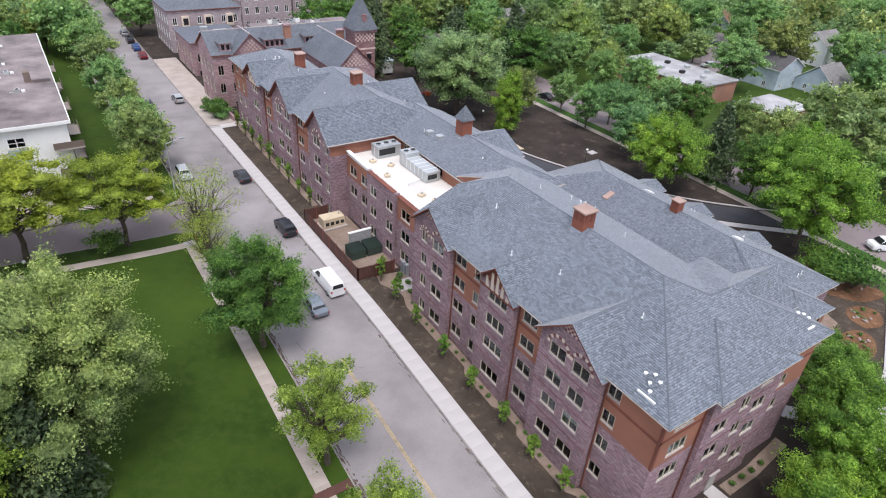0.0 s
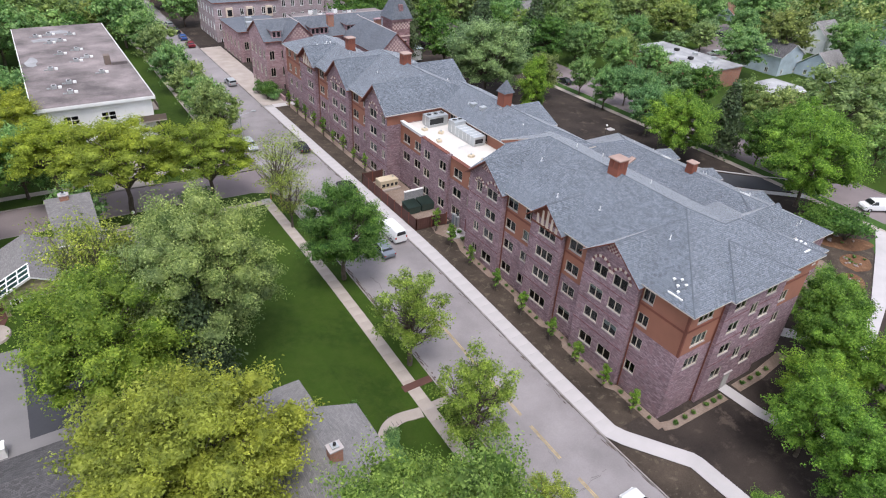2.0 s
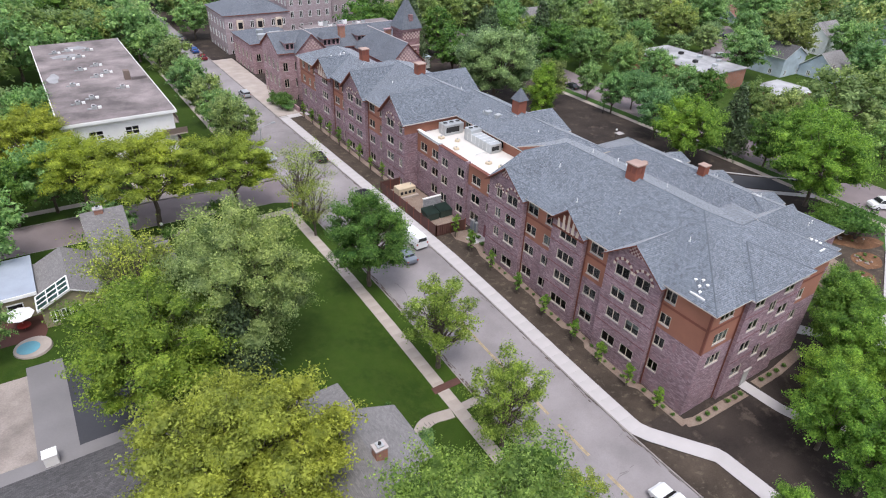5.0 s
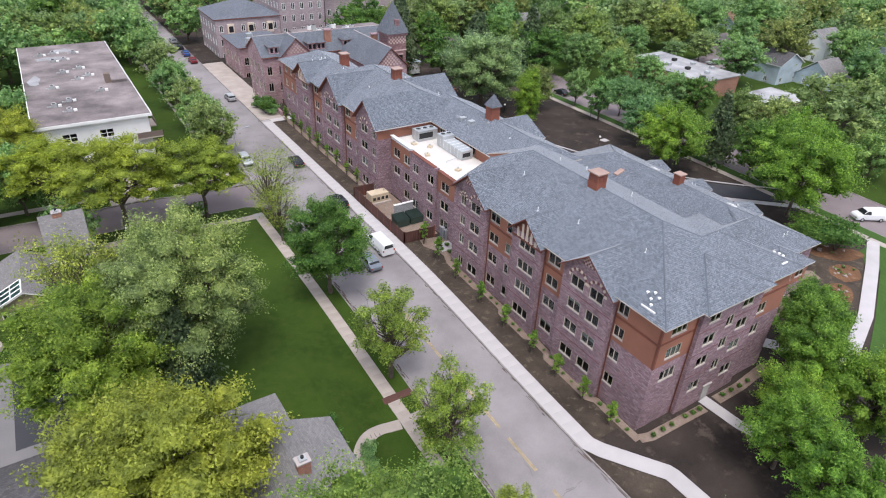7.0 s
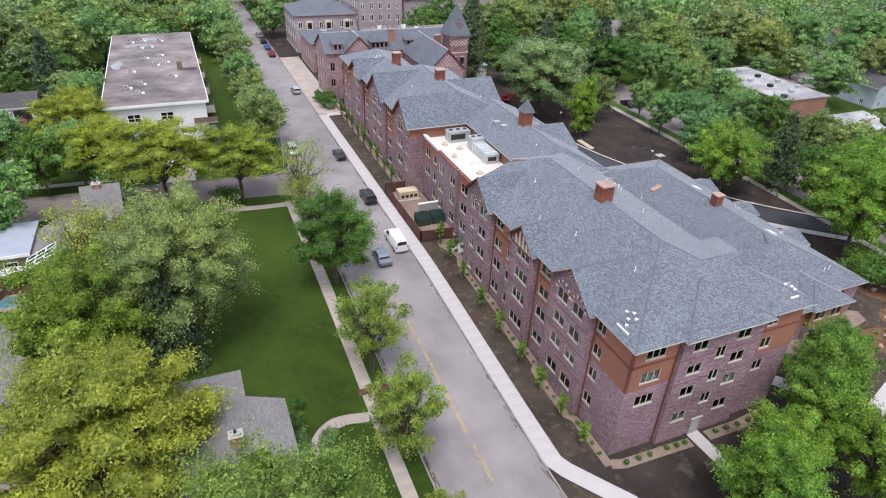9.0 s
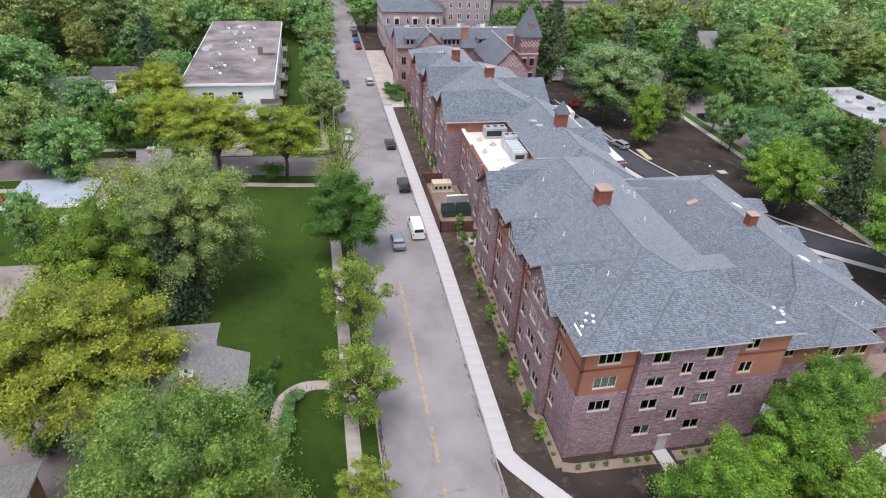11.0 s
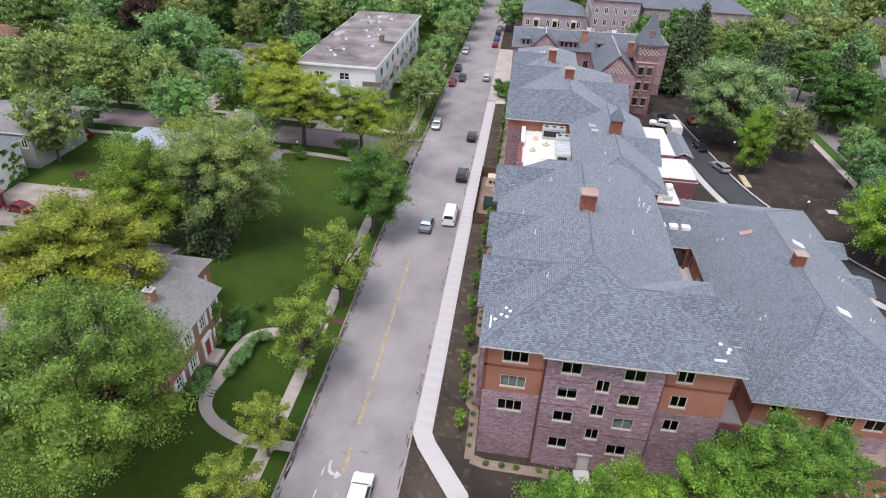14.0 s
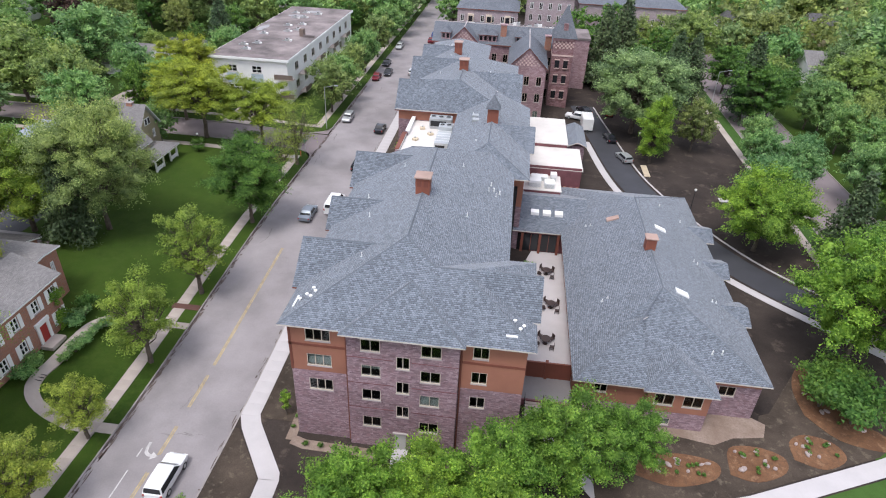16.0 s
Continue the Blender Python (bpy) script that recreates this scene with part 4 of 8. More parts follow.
roof_faces("east_gable_roof", [[(54.0, yg - hg, 14.2), (54.0, yg, SE_Z + 0.12), (46.8, yg, SE_Z + 0.12), (46.8, yg - hg, 14.2)], [(54.0, yg, SE_Z + 0.12), (54.0, yg + hg, 14.2), (46.8, yg + hg, 14.2), (46.8, yg, SE_Z + 0.12)]])
bm = bmesh.new()
for dx in (0.0, 0.25):
    bm.faces.new([bm.verts.new(p) for p in ((41.32 + dx, 50.95, 13.5), (41.32 + dx, 56.9, 13.5), (41.32 + dx, 56.9, 13.86), (41.32 + dx, 50.95, 16.24))])
lo, hi = bm.faces[:]
for k in range(4):
    j = (k + 1) % 4
    bm.faces.new((lo.verts[k], lo.verts[j], hi.verts[j], hi.verts[k]))
part("closing_wall", bm, STUCCO, hall)
# bay of the south end
roof_faces("bay_roof", [[(36.9, 14.9, EAVE), (47.8, 14.9, EAVE), (42.35, 20.4, EAVE + 5.5 * 0.44)], [(36.9, 14.9, EAVE), (42.35, 20.4, EAVE + 5.5 * 0.44), (36.9, 20.4, EAVE)], [(47.8, 14.9, EAVE), (47.8, 20.4, EAVE), (42.35, 20.4, EAVE + 5.5 * 0.44)]])
# middle block
bm, z_mid = hip_roof(41.2, 53.0, 49.3, 78.0, 13.75, SL, "y", False, True)
part("middle_roof", bm, ROOFM, hall)
for yy, hh in ((63.3, 5.0),):
    zz = 13.75 + hh * SL
    roof_faces("east_gable_roof", [[(53.6, yy - hh, 13.75), (53.6, yy, zz + 0.1), (46.0, yy, zz + 0.1), (46.0, yy - hh, 13.75)], [(53.6, yy, zz + 0.1), (53.6, yy + hh, 13.75), (46.0, yy + hh, 13.75), (46.0, yy, zz + 0.1)]])
# north block: its south end is the steep slope of the first gable
ZN = EAVE + 9.7 * SL
N1 = (40.9, 76.8, ZN)
roof_faces("north_roof", [
    [(31.0, 72.6, 13.8), (50.6, 72.6, 13.8), N1, (31.0, 76.8, 17.5)],
    [(50.6, 72.6, 13.8), (50.6, 103.0, EAVE), (40.9, 93.3, ZN), N1],
    [(31.45, 103.0, EAVE), (31.45, 76.8, EAVE), N1, (40.9, 93.3, ZN)],
    [(50.6, 103.0, EAVE), (31.45, 103.0, EAVE), (40.9, 93.3, ZN)]])
bm, _ = hip_roof(31.45, 44.2, 94.0, 118.3, EAVE, SL, "y", True, False)
part("north_end_roof", bm, ROOFM, hall)
roof_faces("east_gable_roof", [[(51.4, 79.5, 14.0), (51.4, 84.9, 17.4), (41.0, 84.9, 17.4), (41.0, 79.5, 14.0)], [(51.4, 84.9, 17.4), (51.4, 90.3, 14.0), (41.0, 90.3, 14.0), (41.0, 84.9, 17.4)]])


def cupola(x, y, zb, zt, w):
    c = part("cupola", box(x - w / 2, y - w / 2, zb, x + w / 2, y + w / 2, zt - 0.2), CEDAR, hall, "red cedar louvred cupola with a flat metal cap")
    part("cap", box(x - w / 2 - 0.16, y - w / 2 - 0.16, zt - 0.2, x + w / 2 + 0.16, y + w / 2 + 0.16, zt - 0.04, 0.03), COPPER, c)
    part("base_band", box(x - w / 2 - 0.05, y - w / 2 - 0.05, zb, x + w / 2 + 0.05, y + w / 2 + 0.05, zb + 0.35), TRIM, c)
    for sx, sy in ((-1, 0), (1, 0), (0, -1), (0, 1)):
        for k in (-0.24, 0.24):
            px, py = (x + sx * (w / 2 + 0.02), y + k * w) if sx else (x + k * w, y + sy * (w / 2 + 0.02))
            e = 0.16 * w
            b = box(px - (0.03 if sx else e), py - (0.03 if sy else e), zt - 1.15, px + (0.03 if sx else e), py + (0.03 if sy else e), zt - 0.45)
            part("louvre", b, TRIM, c)
    return c


cupola(41.1, 35.2, 17.4, 19.95, 1.5)
cupola(40.95, 84.0, 17.3, 19.75, 1.45)
cupola(38.4, 100.2, 16.3, 18.8, 1.4)
# small turret with a steep cap on the middle ridge
t = part("turret", box(46.4, 63.3, 15.3, 48.0, 64.9, 18.1), CEDAR, hall, "small red turret with a steep grey pyramid cap")
bm = bmesh.new()
vs = [bm.verts.new(p) for p in ((46.15, 63.05, 18.1), (48.25, 63.05, 18.1), (48.25, 65.15, 18.1), (46.15, 65.15, 18.1), (47.2, 64.1, 20.0))]
for q in ((0, 1, 4), (1, 2, 4), (2, 3, 4), (3, 0, 4), (3, 2, 1, 0)):
    bm.faces.new([vs[i] for i in q])
part("cap", bm, SLATE, t)

# one-storey wing
WE, WS = 5.2, 0.41
bm, wz = hip_roof(58.3, 78.2, 24.4, 66.5, WE, WS, "y", False, False)
part("wing_roof", bm, ROOFM, hall)
roof_faces("wing_bay_roof", [[(65.2, 21.9, WE), (72.5, 21.9, WE), (68.85, 25.6, WE + 3.7 * WS)], [(65.2, 21.9, WE), (68.85, 25.6, WE + 3.7 * WS), (68.85, 34.0, WE + 3.7 * WS), (65.2, 30.0, WE)], [(72.5, 21.9, WE), (72.5, 30.0, WE), (68.85, 34.0, WE + 3.7 * WS), (68.85, 25.6, WE + 3.7 * WS)]])
for yy, xx in ((36.5, 78.9), (46.0, 79.1), (55.0, 79.3)):
    roof_faces("wing_gable_roof", [[(xx, yy - 2.4, WE), (xx, yy, WE + 1.0), (74.0, yy, WE + 1.0), (74.0, yy - 2.4, WE)], [(xx, yy, WE + 1.0), (xx, yy + 2.4, WE), (74.0, yy + 2.4, WE), (74.0, yy, WE + 1.0)]])
swa = (65.5, 29.45, WE + 7.2 * WS + 0.04)
roof_faces("wing_corner_roof", [[(58.28, 22.25, WE + 0.04), (65.6, 22.25, WE + 0.04), swa], [(58.28, 30.0, WE + 0.04), (58.28, 22.25, WE + 0.04), swa, (66.2, 30.0, WE + 7.5 * WS)]])
WST = ((2.3, 0), (99, 1))
facade(hall, (59.0, 22.9), (65.8, 22.9), 0, WE, [(1.6, 1.3, 3.5, 1.2, 2)], (0, -1), WST, WALLM)
facade(hall, (65.8, 22.4), (71.9, 22.4), 0, WE, [(0.7, 1.9, 3.2, 1.4, 2), (3.5, 1.9, 3.2, 1.4, 2), (1.2, 1.6, 0.5, 0.9, 2)], (0, -1), WST, WALLM)
facade(hall, (71.9, 25.0), (77.5, 25.0), 0, WE, [(1.5, 1.7, 2.9, 1.3, 2)], (0, -1), ((4.3, 0), (99, 1)), WALLM)
facade(hall, (65.8, 22.9), (65.8, 22.4), 0, WE, [], (-1, 0), WST, WALLM)
facade(hall, (71.9, 22.4), (71.9, 25.0), 0, WE, [], (1, 0), WST, WALLM)
facade(hall, (59.0, 66.0), (59.0, 22.9), 0, WE, [(3 + 5 * i, 1.6, 1.0, 2.2, 2) for i in range(7)], (-1, 0), ((99, 1),), WALLM)
facade(hall, (77.5, 25.0), (77.5, 66.0), 0, WE, [(3 + 5 * i, 1.6, 3.0, 1.3, 2) for i in range(7)], (1, 0), WST, WALLM)
facade(hall, (77.5, 66.0), (59.0, 66.0), 0, WE, [], (0, 1), WST, WALLM)
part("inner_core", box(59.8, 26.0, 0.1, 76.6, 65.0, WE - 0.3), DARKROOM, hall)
c = part("cupola", box(67.55, 42.4, 8.4, 68.75, 43.6, 10.6), CEDAR, hall, "red cedar louvred cupola with a flat metal cap")
part("cap", box(67.4, 42.25, 10.6, 68.9, 43.75, 10.75, 0.03), COPPER, c)
# glazed link with skylights, court between the wings
bm, _ = hip_roof(51.0, 62.0, 51.5, 64.5, 5.0, 0.38, "x", True, True)
part("link_roof", bm, ROOFM, hall)
part("link_wall", box(50.5, 52.2, 0, 59.0, 52.5, 5.0), BRICKTRIM, hall)
for i in range(3):
    x = 54.0 + 1.7 * i
    s = part("skylight", box(x, 54.4, 6.05, x + 1.15, 55.5, 6.55, 0.04), WHITE, hall, "white framed skylight")
# dark panels put in for the shade of the open porch recess
for x0, x1 in ((51.2, 52.9), (53.2, 55.4), (55.7, 57.9)):
    lw = part("link_window", box(x0, 52.1, 1.6, x1, 52.19, 4.3), CARGLASS, hall)
    part("mullion", box((x0 + x1) / 2 - 0.05, 52.05, 1.6, (x0 + x1) / 2 + 0.05, 52.09, 4.3), TRIM, lw)
for x in (53.05, 55.55, 58.1):
    part("porch_post", box(x - 0.17, 51.6, 1.45, x + 0.17, 51.95, 4.9), TRIM, hall)
COURT = 1.45
part("court_floor", box(50.5, 27.0, 0.0, 59.0, 52.2, COURT), WALKNEW, hall, "pale concrete court floor")
part("court_gate", box(53.1, 26.8, 0, 58.9, 27.0, 3.0), TRIM, hall)
part("court_landing", box(53.1, 23.2, 0, 58.9, 26.78, 0.9), LOTGREY, hall, "grey concrete landing before the court gate")
part("landing_wall", box(53.1, 23.0, 0, 58.9, 23.2, 1.1), BRICKTRIM, hall)
# flat-roofed entrance block north of the link
for x0, y0, x1, y1, zt in ((53.0, 77.5, 60.0, 90.5, 8.0), (53.0, 68.2, 62.0, 77.5, 7.4), (53.0, 62.5, 58.5, 68.2, 6.2)):
    part("entrance_wall", box(x0, y0, 0, x1, y1, zt - 0.1), BRICKTRIM, hall)
    part("flat_roof", box(x0 - 0.2, y0 + 0.01, zt - 0.1, x1 + 0.2, y1 - 0.01, zt), MEMBRANE, hall, "white membrane flat roof")
bm, _ = hip_roof(60.2, 63.6, 78.6, 89.0, 7.4, 0.45, "y", True, True)
part("canopy_roof", bm, ROOFM, hall)
for i, (x0, y0, w, d, hh) in enumerate(((53.6, 63.4, 1.9, 1.5, 1.1), (56.0, 63.2, 1.6, 1.8, 0.9), (54.0, 65.8, 2.6, 1.3, 0.7), (57.0, 66.0, 1.0, 1.2, 1.2))):
    u = part("roof_unit", box(x0, y0, 6.2, x0 + w, y0 + d, 6.2 + hh, 0.05), PVC, hall, "white rooftop air unit")
    for k in range(4):
        part("slat", box(x0 + 0.1, y0 - 0.02, 6.3 + 0.16 * k, x0 + w - 0.1, y0 + 0.01, 6.38 + 0.16 * k), METAL, u)
for x0, x1 in ((53.0, 62.0),):
    part("parapet", box(x0, 68.25, 7.4, x1, 68.45, 7.75), BRICKTRIM, hall)
for x in (59.4, 60.4, 61.4):
    part("pier", box(x, 67.4, 0, x + 0.45, 68.15, 4.6), BRICK, hall)
part("canopy_pier", box(60.8, 79.0, 0, 63.2, 79.9, 7.3), STONE, hall)
part("canopy_pier", box(60.8, 87.6, 0, 63.2, 88.5, 7.3), STONE, hall)

# ---------------------------------------------------------------- other buildings


def simple_house(name, x0, y0, x1, y1, zb, eave, slope, axis, wall, roof, label, wins=(), chimney=None, over=0.45, hip=False, category="house", trim=WHITE):
    """A house with a gabled or hipped roof and windows (side, u, sill, w, h)."""
    hs = thing(name, (x0 + x1) / 2, (y0 + y1) / 2, zb, label, category)
    sides = {"s": ((x0, y0), (x1, y0), (0, -1)), "n": ((x1, y1), (x0, y1), (0, 1)), "e": ((x1, y0), (x1, y1), (1, 0)), "w": ((x0, y1), (x0, y0), (-1, 0))}
    half = ((y1 - y0) if axis == "x" else (x1 - x0)) / 2
    for s, (p, q, nrm) in sides.items():
        ops = [(u, w, zb + z, h, 22 if wall is BRICK else 12) for sd, u, z, w, h in wins if sd == s]
        facade(hs, p, q, zb, eave + 0.05, ops, nrm, ((99, 0),), [wall], 0.25)
        gable_end = not hip and ((axis == "x" and s in "ew") or (axis == "y" and s in "ns"))
        if gable_end:
            bm = bmesh.new()
            m = ((p[0] + q[0]) / 2, (p[1] + q[1]) / 2)
            pts = [(*p, eave + 0.05), (*q, eave + 0.05), (*m, eave + half * slope - 0.05)]
            a = [bm.verts.new(v) for v in pts]
            b = [bm.verts.new((v[0] - nrm[0] * 0.25, v[1] - nrm[1] * 0.25, v[2])) for v in pts]
            bm.faces.new(a)
            bm.faces.new(b[::-1])
            for i in range(3):
                j = (i + 1) % 3
                bm.faces.new((a[i], a[j], b[j], b[i]))
            part("gable_wall", bm, wall, hs)
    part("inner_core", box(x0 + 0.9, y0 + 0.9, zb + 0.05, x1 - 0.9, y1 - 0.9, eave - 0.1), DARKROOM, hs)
    bm, zr = hip_roof(x0 - over, x1 + over, y0 - over, y1 + over, eave + 0.1, slope, axis, not hip, not hip, 0.18)
    part("roof", bm, [roof, trim], hs)
    if chimney:
        cx, cy, zt = chimney
        c = part("chimney", box(cx - 0.48, cy - 0.38, eave, cx + 0.48, cy + 0.38, zt), BRICK, hs, "red brick chimney")
        part("chimney_cap", box(cx - 0.56, cy - 0.46, zt, cx + 0.56, cy + 0.46, zt + 0.14, 0.03), SILL, c)
        part("flue_cap", box(cx - 0.28, cy - 0.28, zt + 0.14, cx + 0.28, cy + 0.28, zt + 0.3, 0.03), METAL, c)
        part("flue", add_cyl(bmesh.new(), (cx, cy, zt + 0.3), (cx, cy, zt + 0.5), 0.13), TYRE, c)
    return hs


def shutters(hs, x, ys, zs, h, w):
    for y in ys:
        for z in zs:
            for d in (-0.5, w + 0.04):
                part("shutter", box(x, y + d, z - 0.1, x + 0.06, y + d + 0.46, z + h + 0.05), PVC, hs)


# brick house with the red door
T = 2.4
bh_w = [("e", u, z, 1.0, 1.5) for u in (1.0, 3.8, 6.8, 9.4) for z in (0.9, 3.9) if not (u == 6.8 and z == 0.9)]
brick_house = simple_house("brick_house", -6.6, 14.6, 2.4, 25.6, T, 8.6, 0.42, "y", BRICK, GREYSHINGLE, "two-storey orange brick house with white shutters and a red door", bh_w + [("n", 1.2, 3.9, 0.9, 1.4)], (-1.6, 20.4, 11.7))
shutters(brick_house, 2.42, [14.6 + u for u in (1.0, 3.8, 9.4)], [T + 0.9, T + 3.9], 1.5, 1.0)
shutters(brick_house, 2.42, [14.6 + 6.8], [T + 3.9], 1.5, 1.0)
dr = part("door", box(2.4, 21.4, T + 0.3, 2.48, 22.4, T + 2.4), RED, brick_house, "red front door")
part("door_surround", box(2.41, 21.0, T + 0.3, 2.58, 21.36, T + 2.45), WHITE, brick_house)
part("door_surround", box(2.41, 22.44, T + 0.3, 2.58, 22.8, T + 2.45), WHITE, brick_house)
part("door_surround", box(2.41, 20.9, T + 2.46, 2.64, 22.9, T + 2.95), WHITE, brick_house)
part("doorstep", box(2.4, 20.8, T - 0.2, 3.8, 23.0, T + 0.25, 0.03), WALKOLD, brick_house)
rear = simple_house("brick_house_wing", -7.5, 25.7, -0.7, 30.4, T, 8.9, 0.1, "x", BRICK, GREYSHINGLE, "brick rear wing with a low grey shingle roof", [("e", 1.0, 3.9, 1.0, 1.4), ("e", 3.2, 3.9, 0.6, 1.4)], None, 0.35)
garage = simple_house("garage", -28, 31.3, -9.2, 37.2, T, 5.1, 0.3, "x", BRICK, DARKSHINGLE, "long low brick garage with a charcoal shingle roof", [("s", 2, 0.9, 1.2, 1.2), ("s", 8, 0.9, 1.2, 1.2)], None)
south_house = simple_house("brick_house", -31, 7.2, -12.5, 15.2, T, 8.5, 0.3, "x", BRICK, GREYSHINGLE, "large orange brick house with white multi-pane windows", [("s", u, z, 2.0, 1.5) for u in (9.6, 13.6) for z in (0.9, 3.9)] + [("e", 2.2, 3.9, 1.2, 1.5), ("e", 5.2, 3.9, 1.2, 1.5)], (-24.0, 9.9, 12.2), 0.5, True)
south_wing = simple_house("brick_house_wing", -31, 4.9, -22.7, 7.1, T, 8.4, 0.3, "x", BRICK, GREYSHINGLE, "projecting brick front of the house with white windows", [("s", u, z, 1.2, 1.4) for u in (1.2, 3.6, 6.2) for z in (0.9, 3.9)], None, 0.45)
annex = simple_house("entry_annex", -18.2, 5.6, -14.0, 7.1, T, 5.0, 0.35, "x", BRICK, GREYSHINGLE, "small brick entry annex with a grey shingle roof", [("s", 1.4, 0.8, 1.0, 1.4)], None, 0.4)
porch = thing("entry_porch", -15.3, 4.1, T, "small white gabled entry porch with a red door", "porch")
pg = ground_z(-15.3, 4.1)
bm, _ = hip_roof(-16.7, -13.9, 2.6, 5.5, pg + 2.5, 0.7, "y", True, True, 0.14)
part("roof", bm, [TEALROOF, WHITE], porch)
for px in (-16.5, -14.3):
    for py in (2.85, 5.1):
        part("post", box(px, py, pg - 0.1, px + 0.2, py + 0.2, pg + 2.5), WHITE, porch)
part("floor", box(-16.7, 2.6, pg - 0.1, -13.9, 5.5, pg + 0.2), WALKOLD, porch)
part("door", box(-15.9, 5.42, pg + 0.2, -14.8, 5.5, pg + 2.3), RED, porch, "red door")
band_sheet("front_walk", [(-26.0, 2.9), (-18.0, 2.6), (-12.6, 2.2)], 1.2, 0.05, WALKOLD, "weathered concrete walk before the brick house", "sidewalk")
tan_roofed = simple_house("tan_house", -56, 13, -45.5, 23, T, 5.2, 0.45, "y", WHITE, TANROOF, "low white house with a tan shingle roof", [("e", 2, 0.9, 1.2, 1.3), ("e", 6, 0.9, 1.2, 1.3)])
HZ = 3.3
tan_wing = simple_house("tan_house_wing", -14.6, 60.2, -9.4, 66.1, HZ - 0.6, 6.9, 1.0, "y", TANWALL, GREYSHINGLE, "olive tan south gable with white windows", [("s", 1.6, 3.1, 0.75, 1.2), ("s", 2.6, 3.1, 0.75, 1.2), ("s", 2.1, 5.4, 0.7, 0.8)], None, 0.4)
tan_house = simple_house("tan_house", -15.2, 66.2, -11.3, 72.7, HZ - 0.6, 7.6, 1.18, "x", TANWALL, GREYSHINGLE, "olive tan gabled house with a front porch", [("e", 1.2, 3.2, 0.85, 1.4), ("e", 4.3, 3.2, 0.85, 1.4)], (-13.6, 69.45, 12.2))
for y in (68.6, 69.5):
    part("attic_window", box(-11.28, y, 8.5, -11.2, y + 0.75, 9.7), WHITE, tan_house)
    part("attic_pane", box(-11.2, y + 0.12, 8.62, -11.17, y + 0.63, 9.58), CARGLASS, tan_house)
p = thing("front_porch", -9.2, 66.3, 2.3, "open front porch with white posts and a grey shingle hip roof", "porch")
bm, _ = hip_roof(-11.2, -6.6, 62.0, 70.4, 5.3, 0.38, "y", False, False, 0.18)
part("roof", bm, [GREYSHINGLE, WHITE], p)
part("deck", box(-11.2, 62.8, 2.0, -7.0, 70.0, 2.9), WALKOLD, p)
for y in (62.95, 65.3, 67.6, 69.8):
    part("post", box(-7.3, y - 0.13, 2.9, -7.04, y + 0.13, 5.15), WHITE, p)
for y0, y1 in ((63.1, 65.1), (67.8, 69.6)):
    part("railing", box(-7.22, y0, 3.1, -7.14, y1, 3.75), WHITE, p)
for i in range(4):
    part("step", box(-7.0 + 0.32 * i, 65.6, 2.0, -6.68 + 0.32 * i, 67.3, 2.75 - 0.17 * i), WALKOLD, p)
low_house = simple_house("sunroom_house", -22.0, 61.0, -15.4, 70.6, HZ - 0.3, 5.7, 0.5, "y", TANWALL, GREYSHINGLE, "low tan house with a glazed sunroom end", [("s", 0.7, 0.7, 0.95, 1.5), ("s", 1.75, 0.7, 0.95, 1.5), ("s", 2.8, 0.7, 0.95, 1.5), ("s", 5.0, 1.2, 1.2, 0.9)], None, 0.35)
flat_house = thing("flat_roofed_house", -27.5, 68, HZ, "low tan house part with a bluish flat roof", "house")
part("wall", box(-33, 64.2, HZ - 0.4, -22.1, 72.5, 6.2), TANWALL, flat_house)
part("roof", box(-33.3, 63.9, 6.2, -22.0, 72.8, 6.45), BLUEROOF, flat_house)
part("roof_edge", box(-33.35, 63.8, 6.1, -22.0, 63.9, 6.5), WHITE, flat_house)
for x in (-31.5, -28.8, -25.2):
    part("window", box(x, 64.12, 3.9, x + 1.6, 64.2, 5.4), WHITE, flat_house)
    part("pane", box(x + 0.12, 64.09, 4.02, x + 1.48, 64.12, 5.28), CARGLASS, flat_house)
white_gar = simple_house("garage", -37, 124, -28.5, 131, 3.5, 6.3, 0.5, "x", WHITE, DARKSHINGLE, "small white garage with an open door", [], None)
east_white = simple_house("white_house", -62, 41.6, -44.3, 56.2, HZ, 9.5, 0.24, "x", WHITE, BLUESHINGLE, "white two-storey house with ivy and a bluish roof", [("s", u, z, 1.1, 1.4) for u in (2, 5, 9, 12) for z in (0.8, 3.9)] + [("e", u, 3.9, 1.1, 1.4) for u in (3, 8)], (-50, 50, 13.0), 0.7, True)
for c in east_white.children:
    if c.name.startswith("chimney"):
        c.data.materials[0] = WHITE
grey_house = simple_house("grey_house", -64, 58.5, -44, 71, HZ, 9.6, 0.28, "x", GREYWALL, GREYSHINGLE, "wide grey house with a low hipped roof", [("s", u, 3.6, 1.1, 1.4) for u in (3, 8, 14, 18)], None, 0.6, True)

def ivy(x, y0, y1, z0, z1, seed, label):
    """Ivy climbing a wall that faces east: uneven patches of leaves close to it."""
    r = random.Random(seed)
    cl = []
    for i in range(26):
        y, f = r.uniform(y0, y1), r.random() ** 1.5
        cl.append(((x + 0.12, y, z0 + (z1 - z0) * f), (0.14, r.uniform(0.4, 0.9), r.uniform(0.4, 1.0))))
    ob = new("ivy", leaf_mesh("ivy", cl, 2600, 0.13, seed, LEAF_BRIGHT, 0.2))
    tagged(ob, label, "ivy", kind="stuff")


HOUSE_IVY = ((-44.3, 50.5, 56.0, HZ, 9.0, 61, "green ivy climbing the white house wall"), (2.42, 24.4, 25.5, T, 6.6, 62, "green ivy on the corner of the brick house"))
